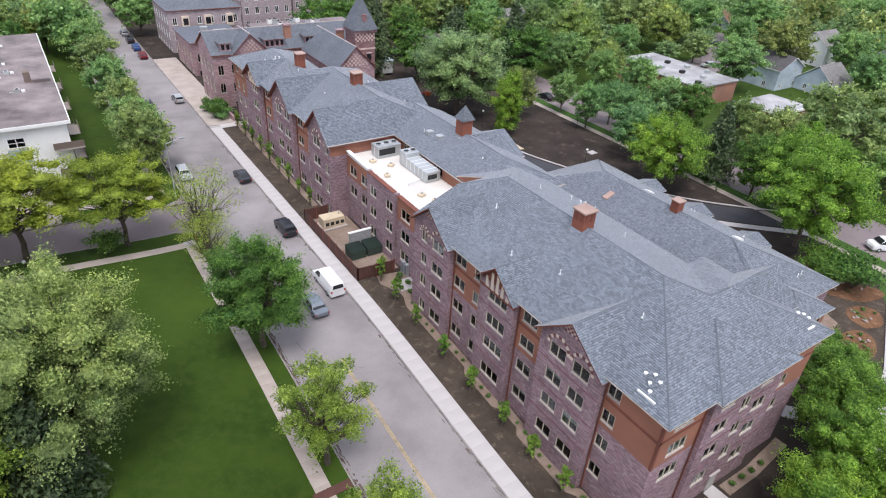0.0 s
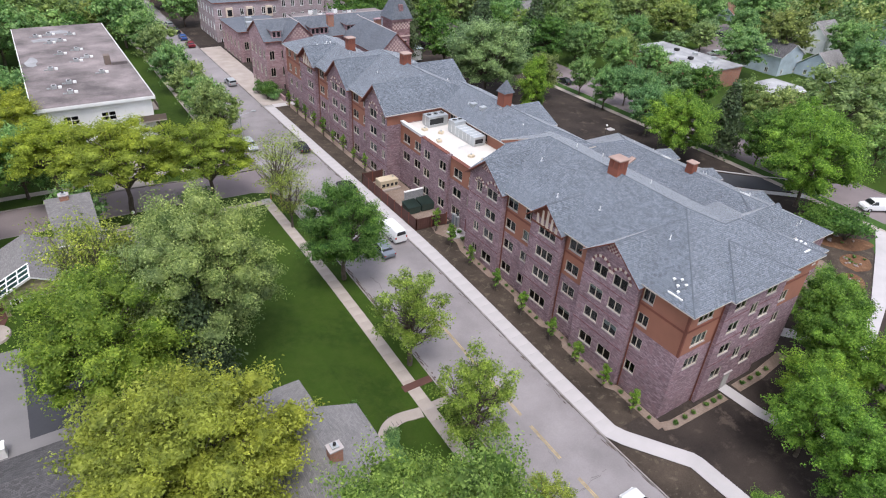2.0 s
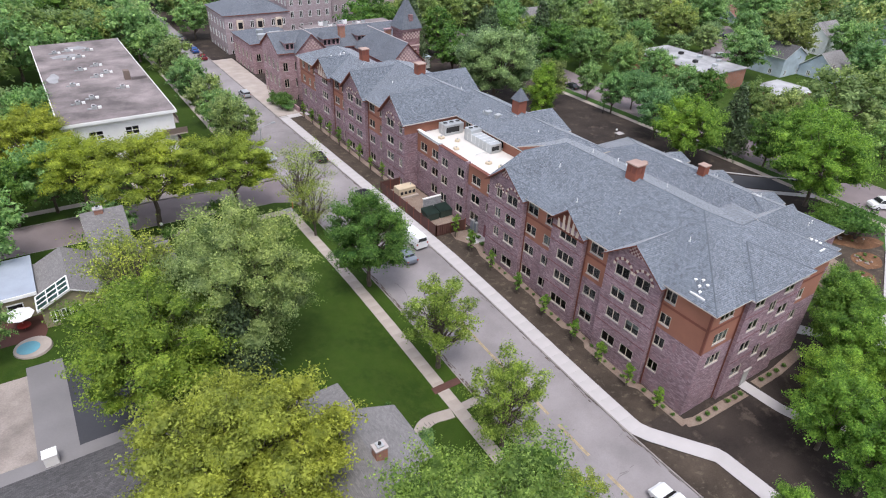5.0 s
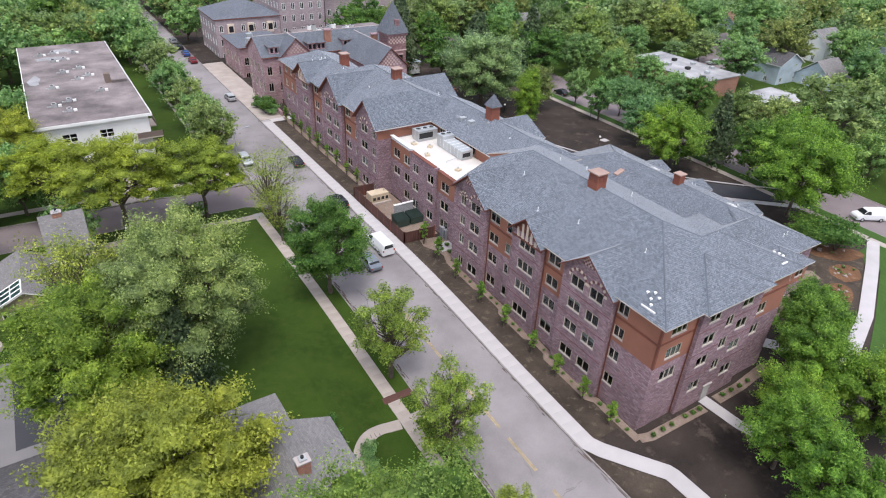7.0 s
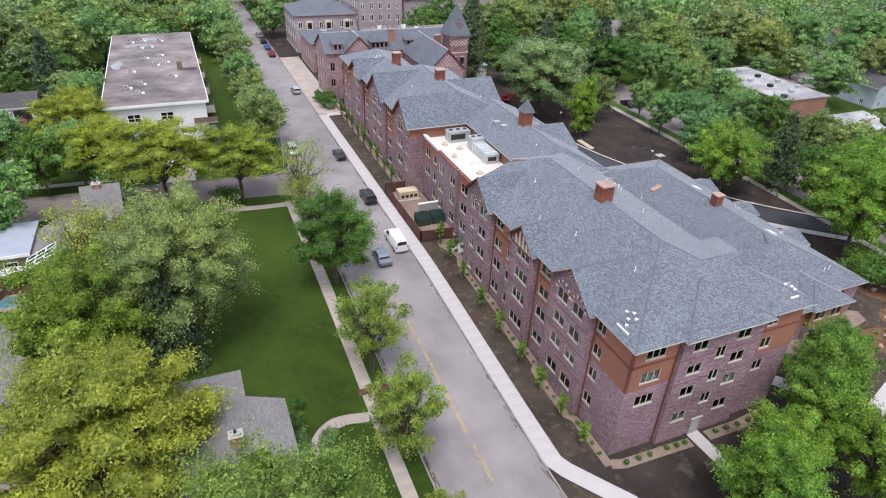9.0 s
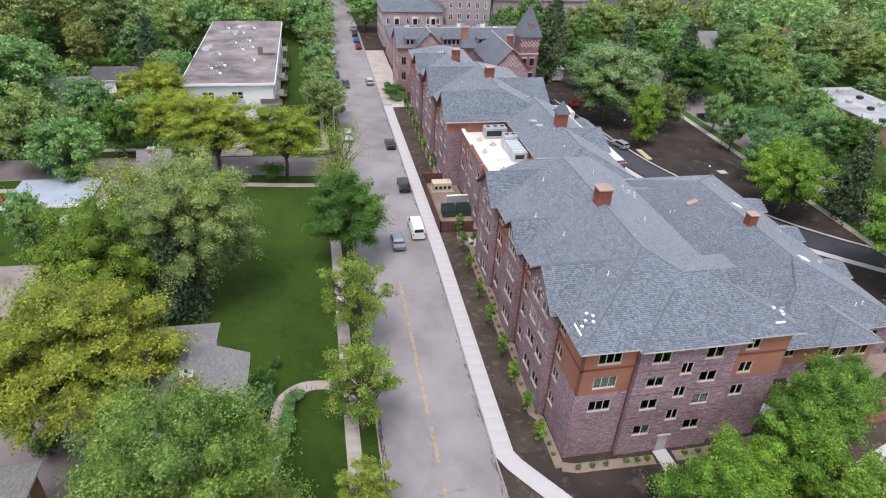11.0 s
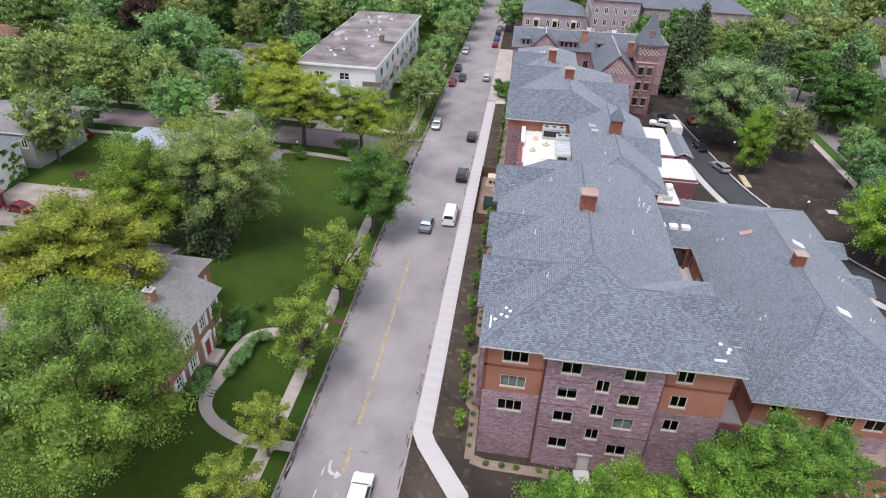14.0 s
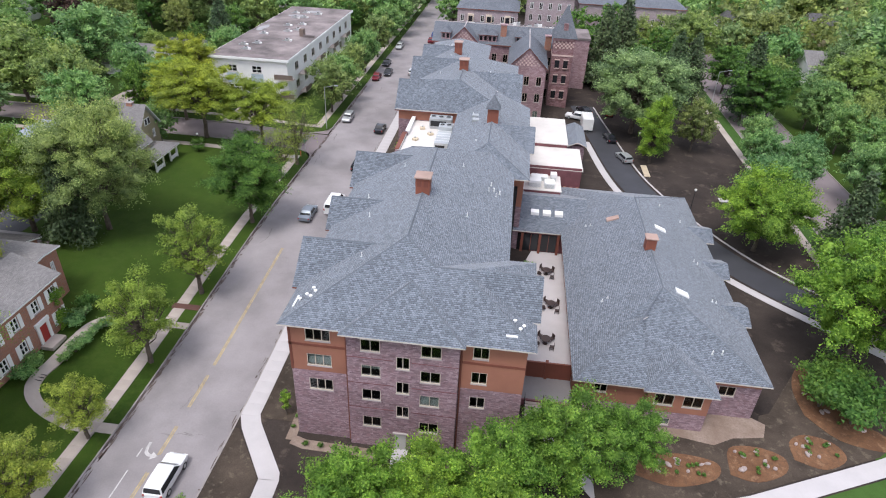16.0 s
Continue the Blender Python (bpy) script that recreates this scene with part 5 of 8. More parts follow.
# white apartment house
wb = thing("apartment_house", -5.5, 128, 0, "white three-storey flat-roofed apartment house with balconies", "building")
WBZ = 12.3
s_w = [(u, 2.2, z, 1.5, 22) for u in (3.2, 8.6) for z in (1.2, 4.9, 9.0)]
facade(wb, (-14.0, 101.2), (2.2, 101.2), 0, WBZ - 0.5, s_w, (0, -1), ((99, 0),), [WHITE])
e_w = [(u, 2.2, z, 1.6, 2) for u in range(5, 52, 6) for z in (1.2, 4.9, 8.8)]
facade(wb, (2.4, 101.2), (2.4, 155), 0, WBZ - 0.5, e_w, (1, 0), ((99, 0),), [WHITE])
facade(wb, (2.4, 155), (-14, 155), 0, WBZ - 0.5, [], (0, 1), ((99, 0),), [WHITE])
facade(wb, (-14, 155), (-14, 101.2), 0, WBZ - 0.5, [], (-1, 0), ((99, 0),), [WHITE])
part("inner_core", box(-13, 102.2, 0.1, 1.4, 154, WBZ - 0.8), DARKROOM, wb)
part("roof_slab", box(-14.6, 100.6, WBZ - 0.5, 3.0, 155.6, WBZ - 0.02), WHITE, wb)
part("roof_cover", box(-14.45, 100.75, WBZ - 0.1, 2.85, 155.45, WBZ + 0.03), TARROOF, wb, "mauve gravel flat roof with stains")
c = part("chimney", box(-1.3, 121.2, WBZ, -0.3, 122.6, WBZ + 1.7), SOFFIT, wb, "dark brick chimney")
part("roof_curb", box(-0.2, 120.8, WBZ, 2.4, 121.2, WBZ + 0.5), TARROOF, wb)
for x, y in ((-11, 110), (-8.6, 112), (-9, 106.5), (-6, 125), (-8, 131), (-5, 133), (-9, 140), (-7, 141), (-4.8, 146), (-8.5, 147), (-3, 116), (-10.5, 121), (-4, 127), (-11, 146)):
    v = part("roof_vent", box(x, y, WBZ, x + 0.8, y + 0.65, WBZ + 0.6, 0.05), METAL, wb)
    part("vent_hood", box(x + 0.95, y + 0.1, WBZ, x + 1.5, y + 0.55, WBZ + 0.4, 0.05), PVC, v)
    part("fan_ring", add_cyl(bmesh.new(), (x + 0.4, y + 0.32, WBZ + 0.6), (x + 0.4, y + 0.32, WBZ + 0.66), 0.26, 0.28, 12), TYRE, v)
    part("condenser", box(x + 0.1, y + 0.95, WBZ, x + 0.7, y + 1.5, WBZ + 0.5, 0.04), SILL, v)
    part("duct", box(x - 0.7, y + 0.2, WBZ, x - 0.05, y + 0.4, WBZ + 0.2), METAL, v)
for x, y, w, d in ((-9.5, 143.5, 3.4, 2.2), (-6.2, 149.5, 2.6, 3.0), (-12.6, 128, 1.6, 4.0)):
    pr = random.Random(int(w * 10))
    rim = [(x + w * math.cos(t) * pr.uniform(0.4, 1), y + d * math.sin(t) * pr.uniform(0.4, 1)) for t in [2 * math.pi * i / 11 for i in range(11)]]
    bm = add_prism(bmesh.new(), rim, WBZ - 0.05, WBZ + 0.042)
    part("roof_patch", bm, PATCHROOF, wb)
for u in (6, 18, 30, 42):
    for z in (3.6, 7.6):
        b = part("balcony", box(2.7, 101.2 + u, z, 4.2, 105.2 + u, z + 0.18), WALKOLD, wb)
        part("railing", box(4.12, 101.2 + u, z + 0.18, 4.2, 105.2 + u, z + 1.1), SOFFIT, b)
for z in (4.3, 8.3):
    b = part("balcony", box(0.0, 99.6, z, 4.0, 101.1, z + 0.2), WALKOLD, wb)
    part("railing", box(0.0, 99.6, z + 0.2, 4.0, 99.68, z + 1.15), SOFFIT, b)
for u in (2.6, 8.0):
    part("spandrel_panel", box(-14 + u + 0.4, 101.12, 6.6, -14 + u + 3.0, 101.19, 8.8), BLUEWALL, wb)

# old quartzite building to the north
old = thing("quartzite_building", 50, 150, 0, "old rose quartzite school building with slate roofs, gables and a tower", "building")


def old_block(x0, y0, x1, y1, eave, slope, axis, wins=True, g0=True, g1=True, stone=None):
    stone = stone or PINKBRICK
    sides = (((x0, y0), (x1, y0), (0, -1)), ((x1, y1), (x0, y1), (0, 1)), ((x1, y0), (x1, y1), (1, 0)), ((x0, y1), (x0, y0), (-1, 0)))
    for p, q, nrm in sides:
        L = math.dist(p, q)
        n = max(1, int(L / 2.6))
        ws = [((i + 0.5) * L / n - 0.55, 1.1, z, 1.9, 12 if stone is PALESTONE else 2) for i in range(n) for z in (1.4, 5.2, 8.8, 12.2) if z + 2.4 < eave] if wins and nrm[1] <= 0 else []
        facade(old, p, q, 0, eave, ws, nrm, ((99, 0),), [stone], 0.4)
    bm, zr = hip_roof(x0 - 0.4, x1 + 0.4, y0 - 0.4, y1 + 0.4, eave, slope, axis, g0, g1, 0.2)
    part("roof", bm, [SLATE, TRIM], old)
    if slope > 0.2 and g0:
        rx, ry, hr = (x0 + x1) / 2, (y0 + y1) / 2, ((y1 - y0) if axis == "x" else (x1 - x0)) / 2
        if axis == "x":
            part("ridge_cap", box(x0 - 0.4, ry - 0.1, zr - 0.04, x1 + 0.4, ry + 0.1, zr + 0.06), SILL, old)
        else:
            part("ridge_cap", box(rx - 0.1, y0 - 0.4, zr - 0.04, rx + 0.1, y1, zr + 0.06), SILL, old)
    half = ((y1 - y0) if axis == "x" else (x1 - x0)) / 2
    for e, is_g in ((0, g0), (1, g1)):
        if not is_g:
            continue
        bm = bmesh.new()
        if axis == "x":
            x = x0 if e == 0 else x1
            pts = [(x, y0, eave), (x, y1, eave), (x, (y0 + y1) / 2, zr - 0.1)]
            dv = (0.4 if e == 0 else -0.4, 0)
        else:
            y = y0 if e == 0 else y1
            pts = [(x0, y, eave), (x1, y, eave), ((x0 + x1) / 2, y, zr - 0.1)]
            dv = (0, 0.4 if e == 0 else -0.4)
        a = [bm.verts.new(v) for v in pts]
        b = [bm.verts.new((v[0] + dv[0], v[1] + dv[1], v[2])) for v in pts]
        bm.faces.new(a)
        bm.faces.new(b[::-1])
        for i in range(3):
            j = (i + 1) % 3
            bm.faces.new((a[i], a[j], b[j], b[i]))
        part("gable_wall", bm, PINKBRICK, old)
    part("inner_core", box(x0 + 1.0, y0 + 1.0, 0.1, x1 - 1.0, y1 - 1.0, eave - 0.2), DARKROOM, old)


old_block(30.2, 125.0, 62, 135.6, 12.8, 0.6, "x")
old_block(34.0, 123.9, 41.0, 131, 12.8, 0.98, "y", True, True, False)
old_block(48.6, 107.9, 56.5, 126, 12.4, 0.98, "y", True, True, False)
part("tower_shaft", box(58.0, 119.2, 0, 62.6, 123.8, 16.0), REDSTONE, old)
for k in range(11):
    for r in range(4):
        if (k + r) % 2:
            part("chequer_stone", box(58.02 + 0.415 * k, 119.13, 14.3 + 0.4 * r, 58.4 + 0.415 * k, 119.25, 14.66 + 0.4 * r), CHEQUER, old)
part("tower_cornice", box(57.7, 118.9, 16.0, 62.9, 124.1, 16.6), REDSTONE, old)
part("tower_band", box(57.9, 119.1, 12.6, 62.7, 123.9, 12.9), CHEQUER, old)
for tz in (3.0, 6.6, 10.0):
    for tx in (58.8, 60.7):
        part("tower_window", box(tx, 119.1, tz, tx + 1.0, 119.22, tz + 1.7), CARGLASS, old)
        part("tower_sill", box(tx - 0.1, 119.0, tz - 0.18, tx + 1.1, 119.2, tz), CHEQUER, old)
        part("tower_lintel", box(tx - 0.1, 119.05, tz + 1.7, tx + 1.1, 119.2, tz + 1.95), CHEQUER, old)
bm = bmesh.new()
vs = [bm.verts.new(p) for p in ((57.5, 118.7, 16.6), (63.1, 118.7, 16.6), (63.1, 124.3, 16.6), (57.5, 124.3, 16.6), (60.3, 121.5, 23.4))]
for q in ((0, 1, 4), (1, 2, 4), (2, 3, 4), (3, 0, 4), (3, 2, 1, 0)):
    bm.faces.new([vs[i] for i in q])
part("tower_spire", bm, SLATE, old)
old_block(31.5, 148, 44, 163, 9.6, 0.03, "y", True)
old_block(31.5, 169, 49.5, 186, 12.4, 0.4, "x", True, False, False, PALESTONE)
old_block(52, 176, 66, 200, 16.0, 0.3, "x", True, False, False, PALESTONE)
old_block(68, 180, 100, 205, 14.0, 0.3, "x", True, False, False, PALESTONE)

# brick building and houses east of the back street
eb = thing("brick_office", 145, 105, 0, "low orange brick flat-roofed building beyond the back street", "building")
facade(eb, (130.5, 85.5), (145.5, 85.5), 0, 5.4, [], (0, -1), ((99, 0),), [BRICK])
facade(eb, (130.5, 112), (130.5, 85.5), 0, 5.4, [], (-1, 0), ((99, 0),), [BRICK])
facade(eb, (145.5, 85.5), (145.5, 112), 0, 5.4, [], (1, 0), ((99, 0),), [BRICK])
facade(eb, (145.5, 112), (130.5, 112), 0, 5.4, [], (0, 1), ((99, 0),), [BRICK])
part("flat_roof", box(130.2, 85.2, 5.4, 145.8, 112.3, 5.65), PATCHROOF, eb)
for i in range(9):
    part("roof_unit", box(132 + (i * 5.3) % 12, 87 + i * 2.6, 5.65, 133.2 + (i * 5.3) % 12, 88.1 + i * 2.6, 6.35, 0.05), TYRE if i % 3 == 0 else METAL, eb)

fb = thing("flat_roofed_shop", 143, 73, 0, "low flat-roofed building with a bluish grey roof", "building")
part("wall", box(136.5, 68.2, 0, 148.5, 77.8, 3.7), BRICK, fb)
part("roof", box(136.2, 67.9, 3.7, 148.8, 78.1, 4.0), PATCHROOF, fb)
part("roof_edge", box(136.0, 67.7, 3.6, 149.0, 67.9, 4.15), WHITE, fb)
part("roof_edge", box(136.0, 67.9, 3.6, 136.2, 78.1, 4.15), WHITE, fb)

ab = thing("brown_apartment_block", 272, 148, 0, "three-storey brown brick apartment block with a flat roof", "building")
facade(ab, (260, 138), (286, 138), 0, 9.2, [(2 + 4.2 * i, 1.8, z, 1.4, 12) for i in range(6) for z in (1.0, 3.9, 6.8)], (0, -1), ((99, 0),), [BROWNBRICK])
facade(ab, (260, 160), (260, 138), 0, 9.2, [(2 + 4.2 * i, 1.8, z, 1.4, 12) for i in range(5) for z in (1.0, 3.9, 6.8)], (-1, 0), ((99, 0),), [BROWNBRICK])
facade(ab, (286, 138), (286, 160), 0, 9.2, [], (1, 0), ((99, 0),), [BROWNBRICK])
facade(ab, (286, 160), (260, 160), 0, 9.2, [], (0, 1), ((99, 0),), [BROWNBRICK])
part("flat_roof", box(259.6, 137.6, 9.2, 286.4, 160.4, 9.6), PATCHROOF, ab)
part("inner_core", box(261, 139, 0.1, 285, 159, 9.0), DARKROOM, ab)
HRNG = random.Random(11)
ROOFS, WALLS = [GREYSHINGLE, DARKSHINGLE, REDROOF, GREYSHINGLE], [WHITE, TANWALL, BLUEWALL, GREYWALL, WHITE]
FAR = [(-70, 126), (-40, 116), (-100, 151), (-145, 130), (-30, 190), (-60, 215),
       (169, 92), (177, 80), (206, 98), (222, 143), (150, 150), (143, 165), (170, 175), (205, 165), (235, 190), (170, 215), (122, 206), (154, 212), (133, 158), (140, 212), (200, 220), (121, 250), (240, 90), (90, 255), (110, 280), (60, 260), (180, 260)]
simple_house("cream_house", -116, 96, -107, 106, 1.5, 6.0, 0.7, "y", CREAM, REDROOF, "cream gabled house with a green porch roof", [("s", 2, 3.0, 1.0, 1.3), ("s", 6, 3.0, 1.0, 1.3), ("e", 3, 0.8, 1.0, 1.3)])
simple_house("teal_house", -121, 113, -110, 124, 1.5, 5.6, 0.6, "x", GREYWALL, TEALROOF, "grey house with a teal shingle roof", [("s", 2, 0.9, 1.1, 1.4), ("s", 7, 0.9, 1.1, 1.4)])
simple_house("red_roofed_house", -112, 124, -92, 135, 1.5, 5.8, 0.3, "x", WHITE, REDROOF, "long white house with a rust red roof", [("s", u, z, 1.1, 1.3) for u in (2, 7, 12, 16) for z in (0.8, 3.1)] + [("e", 3, 0.8, 1.1, 1.3)], None, 0.6, True)
for x, y in FAR:
    w, d = HRNG.uniform(8, 11), HRNG.uniform(10, 14)
    ax = HRNG.choice("xy")
    wall, roof = HRNG.choice(WALLS), HRNG.choice(ROOFS)
    nm = {"white_paint": "white", "olive_tan_siding": "tan", "pale_blue_siding": "pale blue", "grey_siding": "grey"}[wall.name]
    rn = {"grey_asphalt_shingles": "grey", "charcoal_shingles": "charcoal", "rust_shingles": "rust red"}[roof.name]
    simple_house("house", x - w / 2, y - d / 2, x + w / 2, y + d / 2, 0, HRNG.choice((3.2, 5.8)), HRNG.uniform(0.5, 0.8), ax, wall, roof, nm + " sided house with a " + rn + " shingle roof among trees", [("s", 1.5, 1.0, 1.1, 1.4), ("s", w - 3, 1.0, 1.1, 1.4), ("w", 2.5, 1.0, 1.1, 1.4), ("w", d - 4, 1.0, 1.1, 1.4), ("e", 3, 1.0, 1.1, 1.4)])

# ---------------------------------------------------------------- trees


def leaf_cloud(clumps, n, size, rng, up=0.5, shell=0.45, tuft=0.8):
    """Many small pointed leaf sprays scattered through clumps (centre, radii)."""
    r = np.random.RandomState(rng)
    C = np.array([c for c, _ in clumps])
    R = np.array([k for _, k in clumps])
    wgt = (R[:, 0] * R[:, 1] + R[:, 1] * R[:, 2])
    pick = r.choice(len(clumps), n, p=wgt / wgt.sum())
    d = r.normal(size=(n, 3))
    d /= np.linalg.norm(d, axis=1)[:, None]
    d[:, 2] = np.where(d[:, 2] < -0.35, -d[:, 2] * 0.6, d[:, 2])
    rad = 1 - (1 - r.uniform(0, 1, n) ** shell) * 0.6
    pos = C[pick] + d * R[pick] * (rad * r.uniform(0.85, 1.15, n))[:, None]
    mid = (C * wgt[:, None]).sum(0) / wgt.sum()
    o = C - mid + (0, 0, 0.5)
    o /= np.linalg.norm(o, axis=1)[:, None] + 1e-6
    o = o[pick]
    along = np.clip((d * o).sum(1), 0, 1) * rad ** 2 * R[pick, 0]
    pos += o * (along * tuft * r.uniform(0.2, 1.6, n))[:, None]
    nrm = d * (1 - up) + r.normal(size=(n, 3)) * 0.55
    nrm[:, 2] += up
    nrm /= np.linalg.norm(nrm, axis=1)[:, None]
    t = np.cross(nrm, r.normal(size=(n, 3)))
    t /= np.linalg.norm(t, axis=1)[:, None]
    b = np.cross(nrm, t)
    s = size * r.uniform(0.55, 1.35, n)[:, None]
    v = np.empty((n, 3, 3))
    v[:, 0] = pos - t * s - b * s * 0.35
    v[:, 1] = pos + b * s * 0.75 + nrm * s * 0.15
    v[:, 2] = pos + t * s - b * s * 0.3
    return v


def round_template(level):
    bm = bmesh.new()
    bmesh.ops.create_icosphere(bm, subdivisions=level, radius=1.0)
    v = np.array([tuple(p.co) for p in bm.verts])
    f = np.array([[p.index for p in q.verts] for q in bm.faces])
    bm.free()
    return v, f


CORES = {1: round_template(1), 2: round_template(2)}


def clump_cores(clumps, rng, level, k=0.6):
    """Lumpy close-set inner foliage of each clump, under the loose leaves."""
    r = np.random.RandomState(rng + 7)
    tv, tf = CORES[level]
    V, F = [], []
    for i, (c, q) in enumerate(clumps):
        V.append(np.array(c) + tv * np.array(q) * k * r.uniform(0.68, 1.3, (len(tv), 1)))
        F.append(tf + i * len(tv))
    return np.concatenate(V), np.concatenate(F)


def leaf_object(name, v, mat, core=None):
    me = bpy.data.meshes.new(name)
    k = v.shape[0]
    V, F = v.reshape(-1, 3), np.arange(k * 3).reshape(k, 3)
    if core:
        V, F = np.concatenate([V, core[0]]), np.concatenate([F, core[1] + k * 3])
    me.from_pydata(V.tolist(), [], F.tolist())
    me.materials.append(mat)
    me.update()
    return me


def leaf_mesh(name, clumps, n, size, rng, mat, up=0.5, shell=0.45, core=0):
    """Many small pointed leaf sprays scattered through clumps (centre, radii), round closer inner foliage."""
    return leaf_object(name, leaf_cloud(clumps, n, size, rng, up, shell), mat, clump_cores(clumps, rng, core) if core else None)


def limb(bm, p, q, r0, r1, rng, bend=0.12, seg=6, rings=4, grown=None):
    """A tapered, slightly crooked limb; with grown (earlier rings) it springs from the nearest of them."""
    p, q = Vector(p), Vector(q)
    L = (q - p).length
    prev, ring0 = p, None
    pts = [p.lerp(q, i / rings) + Vector((rng.uniform(-1, 1), rng.uniform(-1, 1), rng.uniform(-0.3, 0.6))) * (L * bend * (0 < i < rings)) for i in range(rings + 1)]
    prev_ring = None
    for i, c in enumerate(pts):
        d = (pts[min(i + 1, rings)] - pts[max(i - 1, 0)]).normalized()
        a = d.orthogonal().normalized()
        b = d.cross(a)
        r = r0 + (r1 - r0) * i / rings
        ring = [bm.verts.new(c + (a * math.cos(2 * math.pi * k / seg) + b * math.sin(2 * math.pi * k / seg)) * r) for k in range(seg)]
        if prev_ring:
            for k in range(seg):
                j = (k + 1) % seg
                bm.faces.new((prev_ring[k], prev_ring[j], ring[j], ring[k]))
        elif grown:
            root = min(grown, key=lambda w: (w.co - c).length_squared)
            for k in range(seg):
                bm.faces.new((root, ring[k], ring[(k + 1) % seg]))
        if grown is not None:
            grown.append(ring[0])
        prev_ring = ring
    return pts


def tree(name, H, R, bare, n, size, mat, seed, label, shape="round", category="tree", clumps=22, clump_r=0.34, twigs=2, shell=0.45, up=0.5, core=None):
    """A tree at the origin: trunk with limbs, and a crown of many small leaf sprays."""
    rng = random.Random(seed)
    ob = thing(name, 0, 0, 0, label, category)
    bm = bmesh.new()
    cz, hz = (H + bare) / 2, (H - bare) / 2
    tr = max(0.09, H * 0.02)
    grown = []
    limb(bm, (0, 0, -0.3), (0, 0, bare), tr * 1.35, tr * 0.95, rng, 0.02, grown=grown)
    top = limb(bm, (0, 0, bare), (rng.uniform(-0.2, 0.2) * R, rng.uniform(-0.2, 0.2) * R, bare + (H - bare) * 0.75), tr * 0.95, tr * 0.2, rng, 0.06, grown=grown)
    cl = []
    for i in range(clumps):
        f = (i + 0.5) / clumps
        zc = 1 - 2 * f
        a = i * 2.39996 + rng.uniform(-0.3, 0.3)
        rr = math.sqrt(max(0, 1 - zc * zc))
        k = rng.uniform(0.5, 0.9)
        if shape == "cone":
            zc2 = -0.95 + 1.85 * f
            rr, k = (1 - (zc2 + 1) / 2) ** 0.8, rng.uniform(0.55, 0.8)
            p = (R * rr * k * math.cos(a), R * rr * k * math.sin(a), cz + hz * zc2)
            q = max(0.16, 0.5 * rr + 0.12) * R
            cl.append((p, (q, q, max(q * 0.7, hz * 0.16))))
        elif shape == "flat":
            p = (R * rr * k * math.cos(a), R * rr * k * math.sin(a), cz + hz * (0.75 * zc + 0.18) - 0.15 * R * (rr * k) ** 2)
            q = clump_r * R * rng.uniform(0.75, 1.25)
            cl.append((p, (q, q, q * 0.5)))
        elif shape == "dome":
            f2 = 1 - 1.25 * f
            rr = math.sqrt(max(0, 1 - f2 * f2))
            p = (R * rr * k * math.cos(a), R * rr * k * math.sin(a), bare + (H - bare) * (0.3 + 0.6 * f2 * k + 0.12))
            q = clump_r * R * rng.uniform(0.75, 1.25)
            cl.append((p, (q, q, q * 0.6)))
        else:
            p = (R * rr * k * math.cos(a), R * rr * k * math.sin(a), cz + hz * zc * k * 1.08)
            q = clump_r * R * rng.uniform(0.75, 1.2)
            cl.append((p, (q, q, q * rng.uniform(0.65, 0.9))))
    if shape != "cone":
        cl = [(p, tuple(v * rng.uniform(0.72, 1.3) for v in q)) for p, q in cl]
        cl.append(((0, 0, cz + 0.1 * hz), (R * 0.4, R * 0.4, hz * 0.45)))
    for p, q in cl:
        t0 = rng.uniform(0.0, 0.55)
        s = Vector((0, 0, bare)).lerp(Vector(top[-1]), t0)
        e = Vector(p)
        limb(bm, s, e, tr * rng.uniform(0.28, 0.45), tr * 0.07, rng, 0.08, 5 if twigs else 3, 3 if twigs else 2, grown)
        for _ in range(twigs):
            limb(bm, s.lerp(e, rng.uniform(0.4, 0.7)), e + Vector((rng.uniform(-1, 1) * q[0], rng.uniform(-1, 1) * q[1], rng.uniform(-0.2, 0.8) * q[2])), tr * 0.12, tr * 0.04, rng, 0.08, 4, 2, grown)
    part("trunk", bm, BARK, ob)
    crown = new("crown", leaf_mesh("crown", cl, n, size, seed, mat, up, shell, (2 if twigs else 1) if core is None else core))
    crown.parent = ob
    return ob


def at(x, y, s=1.0, rz=0.0, z=None, sz=None):
    return pose(x, y, ground_z(x, y) if z is None else z, 0, 0, rz) @ Matrix.Diagonal((s, s, sz or s, 1))


TRNG = random.Random(3)


def plant(proto, spots):
    """The first spot takes the thing itself, the rest copies of it."""
    for i, sp in enumerate(spots):
        x, y, s = sp[:3]
        sz = sp[3] if len(sp) > 3 else s * TRNG.uniform(0.92, 1.1)
        m = at(x, y, s, TRNG.uniform(0, 360), None, sz)
        if i == 0:
            spots0 = m
        else:
            copy_thing(proto, m)
    proto.matrix_basis = spots0


silver = tree("silver_maple", 17.5, 8.2, 3.5, 84000, 0.115, LEAF_SILVER, 1, "large silver maple with pale grey-green leaves on the lawn", clumps=90, clump_r=0.18)
plant(silver, [(-4.3, 44.6, 0.94, 1.0)])
locust = tree("honey_locust", 15, 7.6, 3.6, 62000, 0.118, LEAF_LOCUST, 2, "honey locust with a wide airy yellow-green crown", "dome", clumps=130, clump_r=0.15, shell=0.5)
plant(locust, [(-11, 23.5, 1.12, 1.1), (-42, 29, 1.1, 1.0)])
side_locust = tree("street_locust", 14, 7.0, 3.6, 30000, 0.125, LEAF_SPRING, 22, "honey locust with a wide yellow-green crown by the side street", "dome", clumps=70, clump_r=0.18, shell=0.6)
